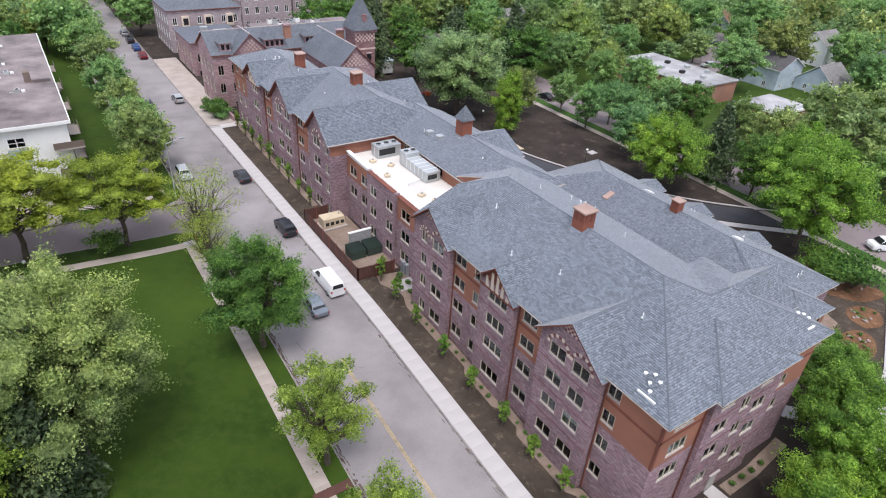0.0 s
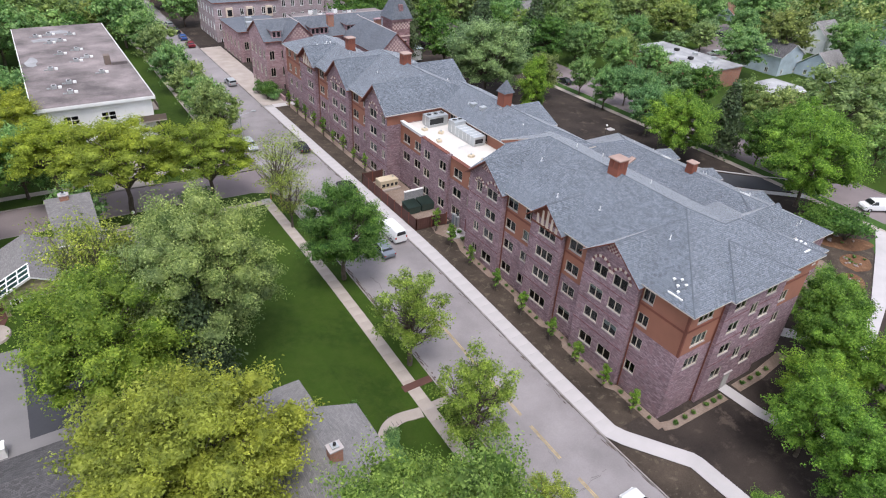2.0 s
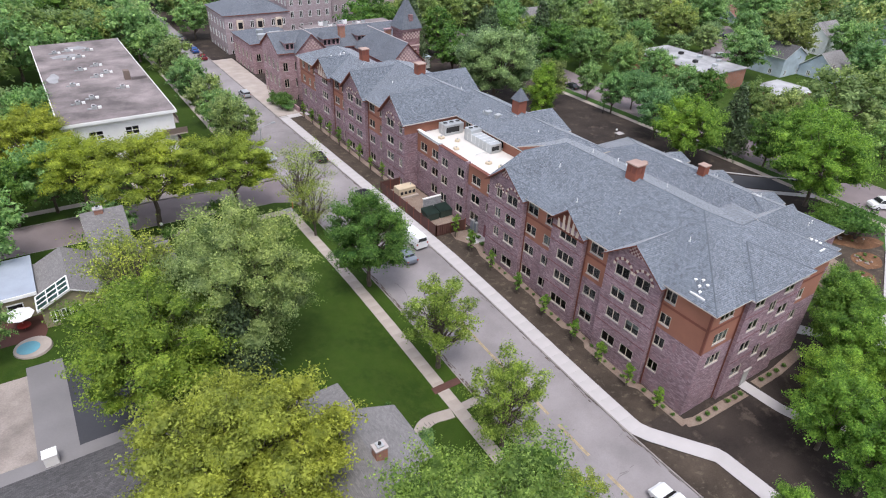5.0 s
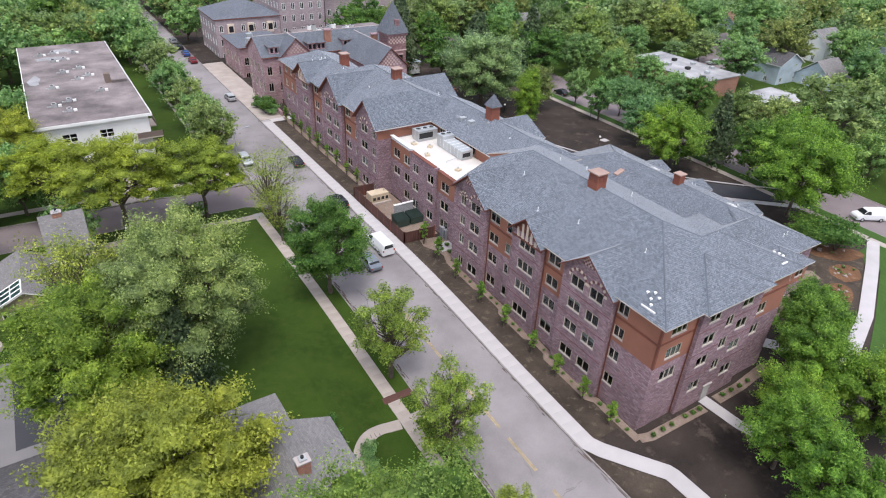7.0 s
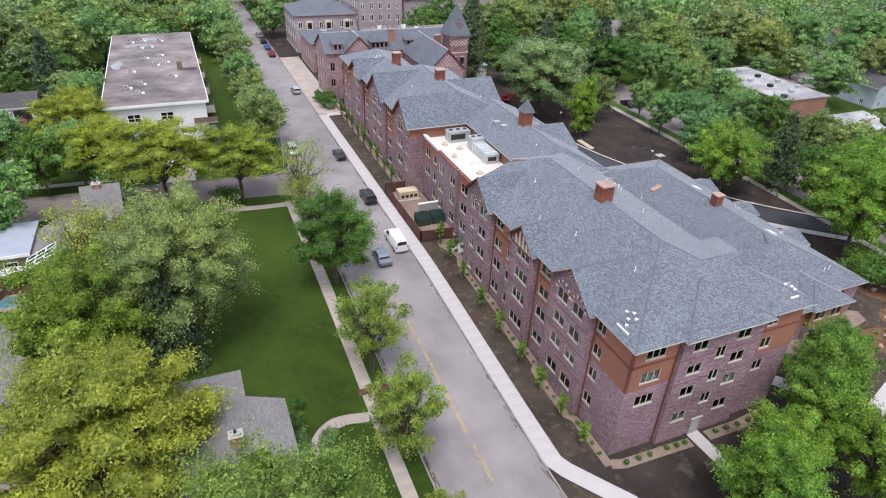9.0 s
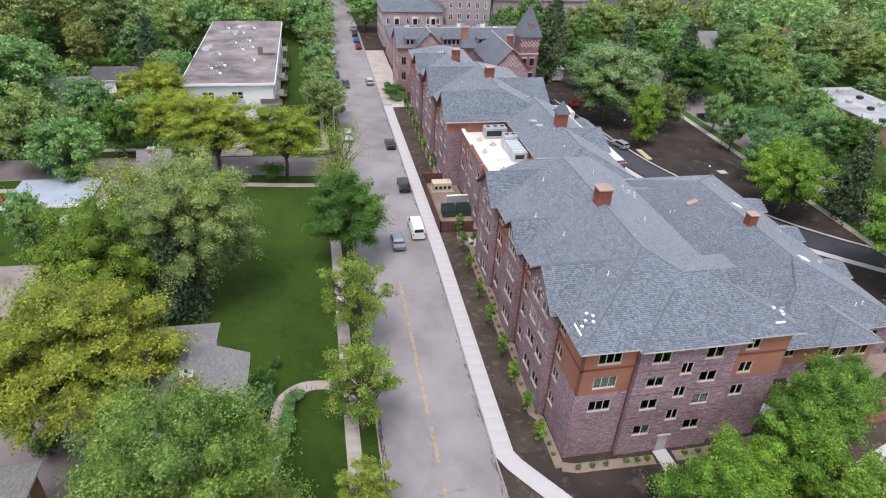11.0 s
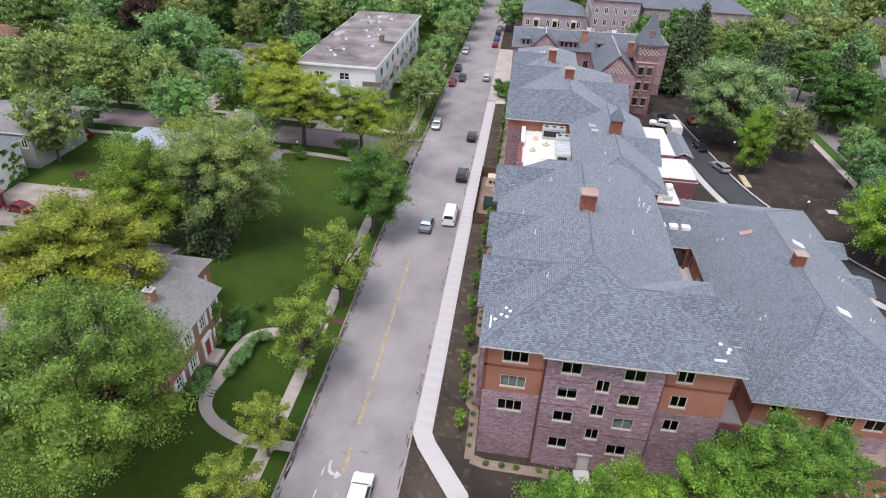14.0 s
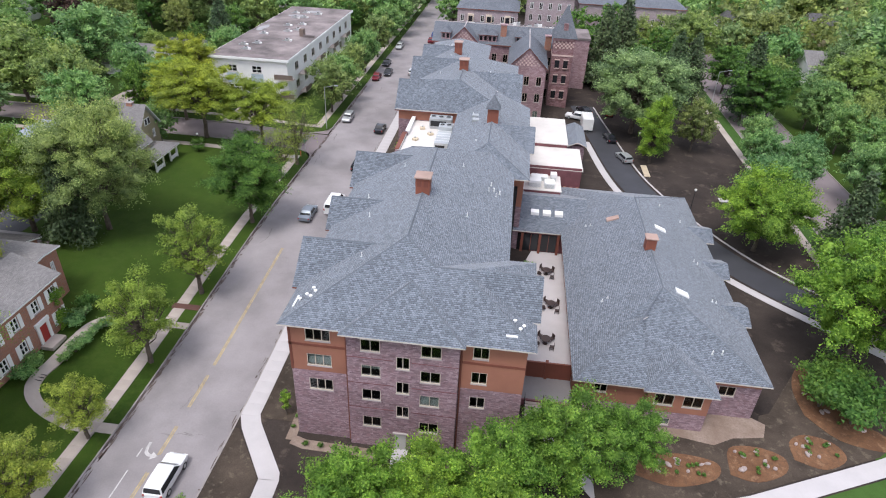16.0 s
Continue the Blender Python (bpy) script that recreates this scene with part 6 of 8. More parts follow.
plant(side_locust, [(5.0, 78.5, 1.02, 0.9), (-6.0, 79.0, 1.16, 1.0), (-14, 87, 0.95), (-19, 99, 0.9)])
green = tree("green_maple", 15, 7.0, 3.0, 52000, 0.115, LEAF_MID, 4, "broad deep green maple in full leaf", clumps=76, clump_r=0.19)
plant(green, [(-13.5, 42, 1.05, 0.95)])
dark = tree("dark_maple", 12.5, 5.0, 2.2, 48000, 0.11, LEAF_DARK, 5, "dense dark green maple on the verge", clumps=64, clump_r=0.23)
plant(dark, [(13.5, 51.5, 1.0, 1.0)])
young = tree("young_street_tree", 11.5, 3.9, 2.2, 17000, 0.105, LEAF_YOUNG, 6, "young lime-green street tree with open branches", clumps=46, clump_r=0.20, shell=0.7, core=0)
plant(young, [(13.4, 34.8, 1.05, 1.05), (13.2, 22.8, 1.0, 1.0), (12.6, 12.2, 0.68, 0.66), (12.6, 4.5, 0.8, 0.75), (13.0, -1.0, 0.8)])
spind = tree("sparse_street_tree", 12.5, 4.8, 2.0, 7000, 0.1, LEAF_YOUNG, 7, "thinly leaved street tree with bare grey branches", clumps=40, clump_r=0.26, shell=0.8, core=0)
plant(spind, [(13.4, 72.5, 1.0, 1.0), (-13, 52, 1.15, 1.25), (12.6, 66.5, 0.7, 0.75)])
fore = tree("pale_maple", 18.5, 9.6, 2.6, 88000, 0.12, LEAF_PALE, 8, "big pale fresh green maple beside the brick house", clumps=96, clump_r=0.17)
plant(fore, [(0.2, 7.0, 0.92, 0.98)])
corner = tree("garden_maple", 12, 5.6, 2.6, 32000, 0.125, LEAF_YOUNG, 19, "lime-green maple beside the brick terrace", clumps=56, clump_r=0.21)
plant(corner, [(-20.5, -4.0, 0.82, 0.8)])
bright = tree("bright_maple", 10.5, 4.6, 1.6, 25000, 0.12, LEAF_BRIGHT, 9, "bright green tree by the south end", clumps=60, clump_r=0.21)
plant(bright, [(57, 13.5, 1.0, 1.0), (51.5, 9.5, 0.95), (45.5, 8.0, 0.85), (63, 16.5, 0.75), (40.4, 5.8, 0.9), (38.3, 0.8, 0.9), (27.6, 1.5, 0.6), (52, 3, 0.95)])
big = tree("park_maple", 15, 8.0, 2.6, 32000, 0.165, LEAF_BRIGHT, 10, "large spreading green tree", clumps=76, clump_r=0.19)
plant(big, [(88, 60, 0.85, 0.85), (91.5, 36.5, 0.98, 1.05), (101, 43, 0.9, 1.0)])
gbig = tree("grey_green_maple", 18, 9.5, 3.0, 36000, 0.19, LEAF_GREY, 12, "large grey-green maple behind the building", clumps=90, clump_r=0.18)
plant(gbig, [(76, 106.5, 1.14, 0.98)])
pyr = tree("pyramidal_tree", 12.5, 3.1, 1.0, 22000, 0.125, LEAF_BRIGHT, 13, "narrow bright green upright tree", "round", clumps=46, clump_r=0.34)
plant(pyr, [(77.5, 91, 1.0, 1.05)])
spruce = tree("spruce", 16, 3.9, 0.8, 7000, 0.3, LEAF_SPRUCE, 14, "dark conical spruce with dense needles", "cone", clumps=44, up=0.2, core=0)
plant(spruce, [(86, 122, 1.1), (72, 140, 1.2), (93, 134, 1.0), (99, 58, 0.88), (-6.5, 40.5, 0.75), (78, 150, 1.2), (-26, 133, 0.9), (103, 122, 1.1)])
purple = tree("purple_maple", 13, 6.0, 2.0, 3600, 0.5, LEAF_PURPLE, 24, "dark purple-leaved maple among the houses", clumps=30, clump_r=0.3, twigs=0)
plant(purple, [(-91, 73, 1.15), (-72, 140, 0.9)])
for iv in HOUSE_IVY:
    ivy(*iv)
# yard trees nearer by, then the crowded blocks beyond
YARD = {
    "maple": [(12.2, 107.5, 4.0), (12, 131, 4.2), (12, 161, 4.8), (117, 104, 4.2), (119, 118, 5.0), (-27, 75, 5.4), (-18, 90, 4.6), (-27, 57, 2.6), (98, 97, 3.1), (141, 120, 4.9), (103, 87, 3.4), (120, 95, 4.4), (99, 79, 4.3), (111, 80, 4.8), (152, 91, 6.8), (186, 129, 7.8), (205, 121, 8.9), (200, 87, 5.7), (178, 70, 5.6), (187, 114, 5.1), (96, 87, 3.6), (116, 118, 3.8), (92, 71, 4.6), (125, 197, 5.5), (129, 226, 7.3), (-75, 122, 4.2), (-46, 109, 8.4), (-66, 64, 6.2), (-70, 51, 6.8), (-78, 60, 6.2), (253, 108, 8.0), (-30, 98, 4.6), (-45, 27, 3.6), (-56, 36, 6.0), (-52, 43, 4.4), (-18, 118, 4.6)],
    "dark": [(109, 123, 5.4), (114, 75, 4.3), (100, 50, 4.4), (246, 122, 6.3), (77, 163, 5.8), (104, 142, 5.4), (104, 119, 6.6), (-23, 88, 3.8), (-110, 146, 6.7)],
    "lime": [(128, 127, 8.6), (121, 106, 4.8), (166, 126, 6.7), (85, 169, 5.5), (100, 167, 7.5), (159, 236, 10.0), (-48, 88, 7.6), (-34, 82.5, 6.4), (-93, 127, 8.4), (-72, 146, 6.5), (118, 66, 3.7), (-60, 100, 6.0)],
    "grey": [(12, 100, 4.6), (12, 117, 4.0), (12, 146, 4.6), (124, 49, 9.0), (113, 56, 5.4), (161, 137, 8.0), (95, 172, 6.2), (135, 150, 5.9), (-39, 157, 9.6), (-64, 90, 6.6), (-43, 62, 5.0)],
    "olive": [(87, 99, 4.0), (174, 92, 8.4), (122, 170, 8.3), (-12, 55, 4.6), (-58, 138, 5.7), (-56, 160, 8.6), (-43, 143, 4.2)]}
KIND = {"maple": ("yard_maple", LEAF_GREEN, "mid-green broad-leaved tree among the houses"), "dark": ("yard_oak", LEAF_DARK, "dense dark green tree among the houses"), "lime": ("yard_elm", LEAF_HAZE, "lime green broad-leaved tree among the houses"),
        "grey": ("yard_willow", LEAF_SILVER, "soft grey-green tree among the houses"), "olive": ("yard_ash", LEAF_OLIVE, "olive green tree with an open crown")}
taken = []
for i, k in enumerate(YARD):
    nm, mat, lab = KIND[k]
    proto = tree(nm, 14, 6.4, 2.0, 7000, 0.29, mat, 25 + i, lab, clumps=64, clump_r=0.205, twigs=0, shell=0.55 if k in ("grey", "olive") else 0.45)
    plant(proto, [(x, y, r / 6.4, 0.42 + 0.55 * r / 6.4) for x, y, r in YARD[k]])
    taken += [(x, y, r) for x, y, r in YARD[k]]
far_green = tree("distant_maple", 15, 7.0, 2.2, 2350, 0.48, LEAF_GREEN, 15, "green broad-leaved tree among the houses", clumps=44, clump_r=0.23, twigs=0)
far_pale = tree("distant_ash", 14, 6.6, 2.2, 2350, 0.47, LEAF_SOFT, 16, "pale green broad-leaved tree among the houses", clumps=44, clump_r=0.23, twigs=0)
far_dark = tree("distant_oak", 15, 6.5, 2.2, 2350, 0.47, LEAF_DARK, 17, "dark green broad-leaved tree among the houses", clumps=44, clump_r=0.23, twigs=0)
far_lime = tree("distant_locust", 14, 6.5, 2.2, 2350, 0.46, LEAF_HAZE, 18, "lime green broad-leaved tree among the houses", clumps=44, clump_r=0.23, twigs=0)
spots = {0: [], 1: [], 2: [], 3: []}
KEEP_OUT = [(10, 28, -200, 600), (98.5, 113.5, -200, 190), (-17.5, 12, 97, 158), (28, 104, 116, 210), (128, 148, 82, 115), (-36, -28, 88, 123), (26, 98, -50, 116), (-300, 16, 78.5, 88.5), (-20, 16, 84, 100), (-8, 16, -50, 83), (95, 118, -200, 130), (118, 136, 58, 116), (112, 150, 62, 84),
            (-34, -5, -20, 42), (-63, -40, 38, 60), (-66, -44, 56, 73), (-40, -8, 42, 74), (-45, -28, 36, 45), (-38, -27, 122, 133), (-126, -84, 76, 140), (150, 200, 60, 112), (184, 216, 108, 142), (118, 150, 116, 126)]


def clear(x, y):
    """Open ground in the blocks round the building."""
    return not any(a < x < b and c < y < d for a, b, c, d in KEEP_OUT) and not any(abs(x - hx) < 8 and -15 < y - hy < 8.5 for hx, hy in FAR)


def in_town(x, y):
    return y > 10 - 0.98 * (x + 50) and y > 8 + 0.46 * (x - 90)


cells = {}
taken += [(87, 58, 6), (91, 43, 7.5), (106, 66, 6), (103, 50, 7), (113, 44, 8), (99, 58, 4), (-91, 73, 6)]
for x, y, _ in taken:
    cells.setdefault((int(x // 10), int(y // 10)), []).append((x, y))


def crowded(x, y, d):
    i, j = int(x // 10), int(y // 10)
    return any((x - a) ** 2 + (y - b) ** 2 < d * d for p in (-1, 0, 1) for q in (-1, 0, 1) for a, b in cells.get((i + p, j + q), ()))


woods, count = [], 0
for k in range(26000):
    x, y = TRNG.uniform(-230, 380), TRNG.uniform(-5, 400)
    if not in_town(x, y) or not clear(x, y) or crowded(x, y, 9.5 if -100 < x < 180 and y < 150 else 11.0 if x > 180 else 8.2):
        continue
    cells.setdefault((int(x // 10), int(y // 10)), []).append((x, y))
    if math.hypot(x - 20, y) < 205 and count < 470:
        count += 1
        near = -100 < x < 180 and y < 150
        spots[TRNG.choice((0, 0, 1, 1, 3, 3, 2))].append((x, y, TRNG.uniform(0.45, 0.75) if near else TRNG.uniform(0.62, 1.05)))
    elif math.hypot(x - 20, y) < 310:
        woods.append((x, y, TRNG.uniform(0.7, 1.15)))
street = [(12.0, y, s) for y, s in ((174, 0.8), (188, 0.9), (205, 1.0), (230, 1.0), (255, 1.0))]
spots[0] += street[::2] + [(28.0, 190, 0.8), (28, 215, 0.9), (28, 245, 1.0)]
spots[1] += street[1::2]
spots[2] += [(66, 158, 1.0), (78, 172, 1.0), (88, 150, 0.9), (80, 130, 0.9)]
for proto, k in ((far_green, 0), (far_pale, 1), (far_dark, 2), (far_lime, 3)):
    plant(proto, spots[k])
# woods on the skyline, past counting
for name, mat, k in (("distant_green_woods", LEAF_GREEN, 0), ("distant_pale_woods", LEAF_SILVER, 1), ("distant_fresh_woods", LEAF_SOFT, 2), ("distant_olive_woods", LEAF_OLIVE, 3)):
    clouds = []
    for i, (x, y, s) in enumerate(woods):
        if (i * 7 + i // 5) % 4 != k:
            continue
        g = ground_z(x, y)
        cl = []
        for c in range(9):
            a, f = c * 2.4, 1 - 2 * (c + 0.5) / 9
            q = math.sqrt(1 - f * f) * 4.6 * s
            cl.append(((x + q * math.cos(a), y + q * math.sin(a), g + (8.2 + 4.6 * f) * s), (2.9 * s, 2.9 * s, 2.3 * s)))
        clouds.append(leaf_cloud(cl, 620, 0.82 * s, 500 + i))
    ob = new(name, leaf_object(name, np.concatenate(clouds), mat))
    tagged(ob, "dense distant woods of broad-leaved trees", "woods", kind="stuff")

# ---------------------------------------------------------------- vehicles


def car(name, L, W, H, paint, label, kind="sedan"):
    """A car at the origin, its nose towards +y."""
    ob = thing(name, 0, 0, 0, label, "car" if kind != "van" else "van", "vehicles")
    prof = {"sedan": ((-0.5, 0.34, 0.62), (-0.47, 0.2, 0.66), (-0.33, 0.2, 0.68), (-0.19, 0.2, 1.0), (0.08, 0.2, 1.0), (0.24, 0.2, 0.66), (0.42, 0.2, 0.58), (0.5, 0.24, 0.46)),
            "suv": ((-0.5, 0.3, 0.6), (-0.48, 0.22, 0.68), (-0.45, 0.22, 0.96), (-0.3, 0.22, 1.0), (0.06, 0.22, 0.99), (0.2, 0.22, 0.66), (0.43, 0.22, 0.6), (0.5, 0.26, 0.44)),
            "van": ((-0.5, 0.2, 0.6), (-0.495, 0.17, 0.9), (-0.48, 0.17, 0.97), (-0.3, 0.17, 1.0), (0.2, 0.17, 0.99), (0.33, 0.17, 0.62), (0.46, 0.17, 0.54), (0.5, 0.2, 0.4))}[kind]
    bm = bmesh.new()
    prev = None
    for f, lo, hi in prof:
        y, zl, zh = f * L, lo * H, hi * H
        belt = min(zh, H * 0.62)
        tum = 0.8 if zh > H * 0.75 else 0.95
        w = W / 2 * (0.88 if abs(f) > 0.48 else 1.0)
        ring = [bm.verts.new(p) for p in ((-w * 0.94, y, zl), (-w, y, zl + 0.14 * H), (-w, y, belt - 0.02 * H), (-w * tum, y, zh - 0.03 * H), (-w * tum * 0.85, y, zh), (w * tum * 0.85, y, zh), (w * tum, y, zh - 0.03 * H), (w, y, belt - 0.02 * H), (w, y, zl + 0.14 * H), (w * 0.94, y, zl))]
        if prev:
            for k in range(10):
                j = (k + 1) % 10
                bm.faces.new((prev[k], prev[j], ring[j], ring[k]))
        else:
            bm.faces.new(ring[::-1])
        prev = ring
    bm.faces.new(prev)
    part("body", bm, paint, ob)
    g0, g1 = {"sedan": (-0.3, 0.21), "suv": (-0.46, 0.17), "van": (0.08, 0.32)}[kind]
    ga, gb = {"sedan": (-0.2, 0.085), "suv": (-0.42, 0.06), "van": (0.1, 0.2)}[kind]
    for s in (-1, 1):
        bm = bmesh.new()
        x0, x1 = s * (W / 2 + 0.012), s * (W / 2 * 0.81 + 0.012)
        lo = [(x0 * 0.985, g0 * L, H * 0.66), (x0 * 0.985, g1 * L, H * 0.66), (x1, gb * L, H * 0.93), (x1, ga * L, H * 0.93)]
        a = [bm.verts.new(p) for p in lo]
        b = [bm.verts.new((p[0] - s * 0.06, p[1], p[2])) for p in lo]
        bm.faces.new(a)
        bm.faces.new(b[::-1])
        for i in range(4):
            j = (i + 1) % 4
            bm.faces.new((a[i], a[j], b[j], b[i]))
        part("side_window", bm, CARGLASS, ob)
    fr = {"sedan": (0.23, 0.09), "suv": (0.19, 0.07), "van": (0.32, 0.21)}[kind]
    rr = {"sedan": (-0.32, -0.2), "suv": (-0.482, -0.455), "van": (-0.5, -0.49)}[kind]
    for nm, (f0, f1), za in (("windscreen", fr, 0.68), ("rear_window", rr, 0.7)):
        bm = bmesh.new()
        e = 0.04 if f0 > 0 else -0.04
        ws = W / 2 * (0.84 if kind != "van" or f0 > 0 else 0.7)
        lo = [(-ws, f0 * L + e, H * za), (ws, f0 * L + e, H * za), (ws * 0.86, f1 * L + e, H * 0.94), (-ws * 0.86, f1 * L + e, H * 0.94)]
        a = [bm.verts.new(p) for p in lo]
        b = [bm.verts.new((p[0], p[1] - e * 2, p[2] - 0.03)) for p in lo]
        bm.faces.new(a)
        bm.faces.new(b[::-1])
        for i in range(4):
            j = (i + 1) % 4
            bm.faces.new((a[i], a[j], b[j], b[i]))
        part(nm, bm, CARGLASS, ob)
    for sx in (-1, 1):
        for fy in (-0.3, 0.3):
            r = 0.33 if kind == "sedan" else 0.37
            wh = part("wheel", add_cyl(bmesh.new(), (sx * (W / 2 - 0.2), fy * L, r), (sx * (W / 2 + 0.01), fy * L, r), r, r, 14), TYRE, ob)
            part("rim", add_cyl(bmesh.new(), (sx * (W / 2), fy * L, r), (sx * (W / 2 + 0.02), fy * L, r), r * 0.6, r * 0.55, 10), METAL, wh)
        part("tail_light", box(sx * W * 0.42 - 0.1, -L / 2 - 0.02, H * 0.46, sx * W * 0.42 + 0.1, -L / 2 + 0.08, H * 0.6), RED, ob)
        part("headlight", box(sx * W * 0.36 - 0.16, L / 2 - 0.12, H * 0.38, sx * W * 0.36 + 0.16, L / 2 + 0.0, H * 0.46), PVC, ob)
    return ob


P_WHITE = plain("white_car_paint", (0.75, 0.76, 0.77), 0.25, vary=0.03, bump_s=0)
P_BLACK = plain("black_car_paint", (0.018, 0.02, 0.026), 0.2, vary=0.05, bump_s=0)
P_SILVER = plain("silver_car_paint", (0.42, 0.44, 0.45), 0.3, 0.4, vary=0.04, bump_s=0)
P_GREY = plain("blue_grey_car_paint", (0.2, 0.23, 0.27), 0.28, 0.3, vary=0.04, bump_s=0)
P_RED = plain("red_car_paint", (0.16, 0.014, 0.024), 0.25, vary=0.04, bump_s=0)
P_BLUE = plain("blue_car_paint", (0.03, 0.08, 0.25), 0.25, vary=0.04, bump_s=0)


def spot(x, y, rz, dz=ROADZ + 0.01):
    """A pose on the ground, tilted with its slope."""
    r = radians(rz)
    f = (-math.sin(r) * 1.4, math.cos(r) * 1.4)
    pitch = math.degrees(math.atan2(ground_z(x + f[0], y + f[1]) - ground_z(x - f[0], y - f[1]), 2.8))
    return pose(x, y, ground_z(x, y) + dz, 0, 0, rz) @ pose(0, 0, 0, pitch, 0, 0)


def park(ob, x, y, rz):
    ob.matrix_basis = spot(x, y, rz)
    return ob


van = park(car("white_van", 5.6, 2.0, 2.1, P_WHITE, "white panel van parked by the kerb", "van"), 24.1, 58.2, 0)
suv = park(car("black_suv", 4.7, 1.85, 1.75, P_BLACK, "black sport utility vehicle parked by the kerb", "suv"), 24.3, 73.2, 0)
sed = park(car("dark_sedan", 4.5, 1.78, 1.45, P_BLACK, "dark sedan parked by the kerb", "sedan"), 24.2, 91.8, 0)
mov = park(car("grey_sedan", 4.6, 1.8, 1.45, P_GREY, "blue-grey sedan driving up the street", "sedan"), 20.9, 55.0, 0)
wsuv = park(car("white_suv", 4.8, 1.9, 1.75, P_WHITE, "white sport utility vehicle driving up the street", "suv"), 22.2, 9.0, 0)
sil = park(car("silver_car", 4.4, 1.75, 1.5, P_SILVER, "silver car parked by the kerb", "suv"), 24.0, 133, 0)
red = park(car("red_car", 4.4, 1.75, 1.45, P_RED, "dark red car parked by the kerb", "sedan"), 24.0, 168, 0)
blue = park(car("blue_car", 4.2, 1.72, 1.45, P_BLUE, "blue car parked by the kerb", "sedan"), 24.0, 176, 0)
copy_thing(sed, spot(24.0, 184, 0))
copy_thing(sil, spot(24.0, 192, 0))
copy_thing(sil, spot(16.4, 96.5, 180))
copy_thing(red, spot(16.0, 126.3, 180))
copy_thing(sed, spot(15.9, 139.5, 180))
copy_thing(sed, spot(18.0, 131, 180))
copy_thing(sil, spot(16.0, 158, 180))
copy_thing(sil, spot(72.6, 91, 20, 0.04))
copy_thing(sed, spot(70.9, 101, 12, 0.04))
copy_thing(sed, spot(101.6, 106, 0))
copy_thing(sed, spot(110.4, 100, 180))
copy_thing(van, spot(104, 29, 60))
for i, (x, y, rz) in enumerate(((190, 124, 70), (198, 133, 60), (166, 108, 80), (203, 84, 100))):
    copy_thing((suv, sed, sil, blue)[i], spot(x, y, rz, 0.08))
copy_thing(red, spot(-37.5, 45.5, 80, 0.05))

# ---------------------------------------------------------------- details of the new building


def cap(p, q, w=0.18, parent=hall):
    """A raised line of ridge shingles from p to q."""
    p, q = Vector(p), Vector(q)
    bm = bmesh.new()
    d = (q - p).normalized()
    s = d.cross(Vector((0, 0, 1))).normalized()
    up = s.cross(d)
    prof = ((-w / 2, -0.03), (0, 0.07), (w / 2, -0.03))
    a = [bm.verts.new(p + s * x + up * z) for x, z in prof]
    b = [bm.verts.new(q + s * x + up * z) for x, z in prof]
    bm.faces.new((a[0], a[1], b[1], b[0]))
    bm.faces.new((a[1], a[2], b[2], b[1]))
    bm.faces.new((a[2], a[0], b[0], b[2]))
    bm.faces.new(a[::-1])
    bm.faces.new(b)
    part("ridge_cap", bm, RIDGE, parent)


cap((31.45, yS, EAVE), R0)
cap(R0, RN)
cap(RN, (37.2, 50.9, EAVE + 5.75 * SL))
cap((58.28, 22.25, WE + 0.05), swa)
cap(R0, (xv, yS + SE_D, SE_Z))
cap((xv, yS + SE_D, SE_Z), (53.9, yS + SE_D, SE_Z + 0.1))
cap((53.7, yS, EAVE), (53.7 - SE_D, yS + SE_D, SE_Z))
cap((36.9, 14.9, EAVE), (42.35, 20.4, EAVE + 5.5 * 0.44))
cap((47.8, 14.9, EAVE), (42.35, 20.4, EAVE + 5.5 * 0.44))
for ym, half, gz in GABLES:
    cap((30.82, ym, gz + 0.13), (31.45 + (gz - EAVE) / SL + 0.2, ym, gz + 0.13))
cap((47.1, 55.2, z_mid), (47.1, 78.0, z_mid))
cap((53.0, 49.3, 13.75), (47.1, 55.2, z_mid))
cap(N1, (40.9, 93.3, ZN))
cap((50.6, 72.6, 13.8), N1)
cap(swa, (68.25, 34.35, wz))
cap((78.2, 24.4, WE), (68.25, 34.35, wz))
cap((68.25, 34.35, wz), (68.25, 56.55, wz))
cap((78.2, 66.5, WE), (68.25, 56.55, wz))
cap((65.2, 21.9, WE), (68.85, 25.6, WE + 3.7 * WS))
cap((72.5, 21.9, WE), (68.85, 25.6, WE + 3.7 * WS))


def main_z(x, y):
    return min(EAVE + SL * min(x - 31.45, y - yS), ZR - SL * (x - 41.1))


def wing_z(x, y):
    return WE + WS * min(x - 58.3, 78.2 - x, y - 24.4, 66.5 - y)


def vent_pipe(x, y, z, h=0.55, r=0.07, hood=False):
    bm = bmesh.new()
    h, r = h * 0.72, r * 0.72
    add_cyl(bm, (x, y, z - 0.15), (x, y, z + h), r)
    if hood:
        add_cyl(bm, (x, y, z + h), (x, y, z + h + 0.05), r * 0.9, r * 2.2, 10)
        add_cyl(bm, (x, y, z + h + 0.05), (x, y, z + h + 0.16), r * 2.2, r * 1.3, 10)
    v = part("vent_pipe", bm, PVC, hall)
    part("flashing", box(x - 0.12, y - 0.12, z - 0.12, x + 0.12, y + 0.12, z + 0.07), METAL, v)


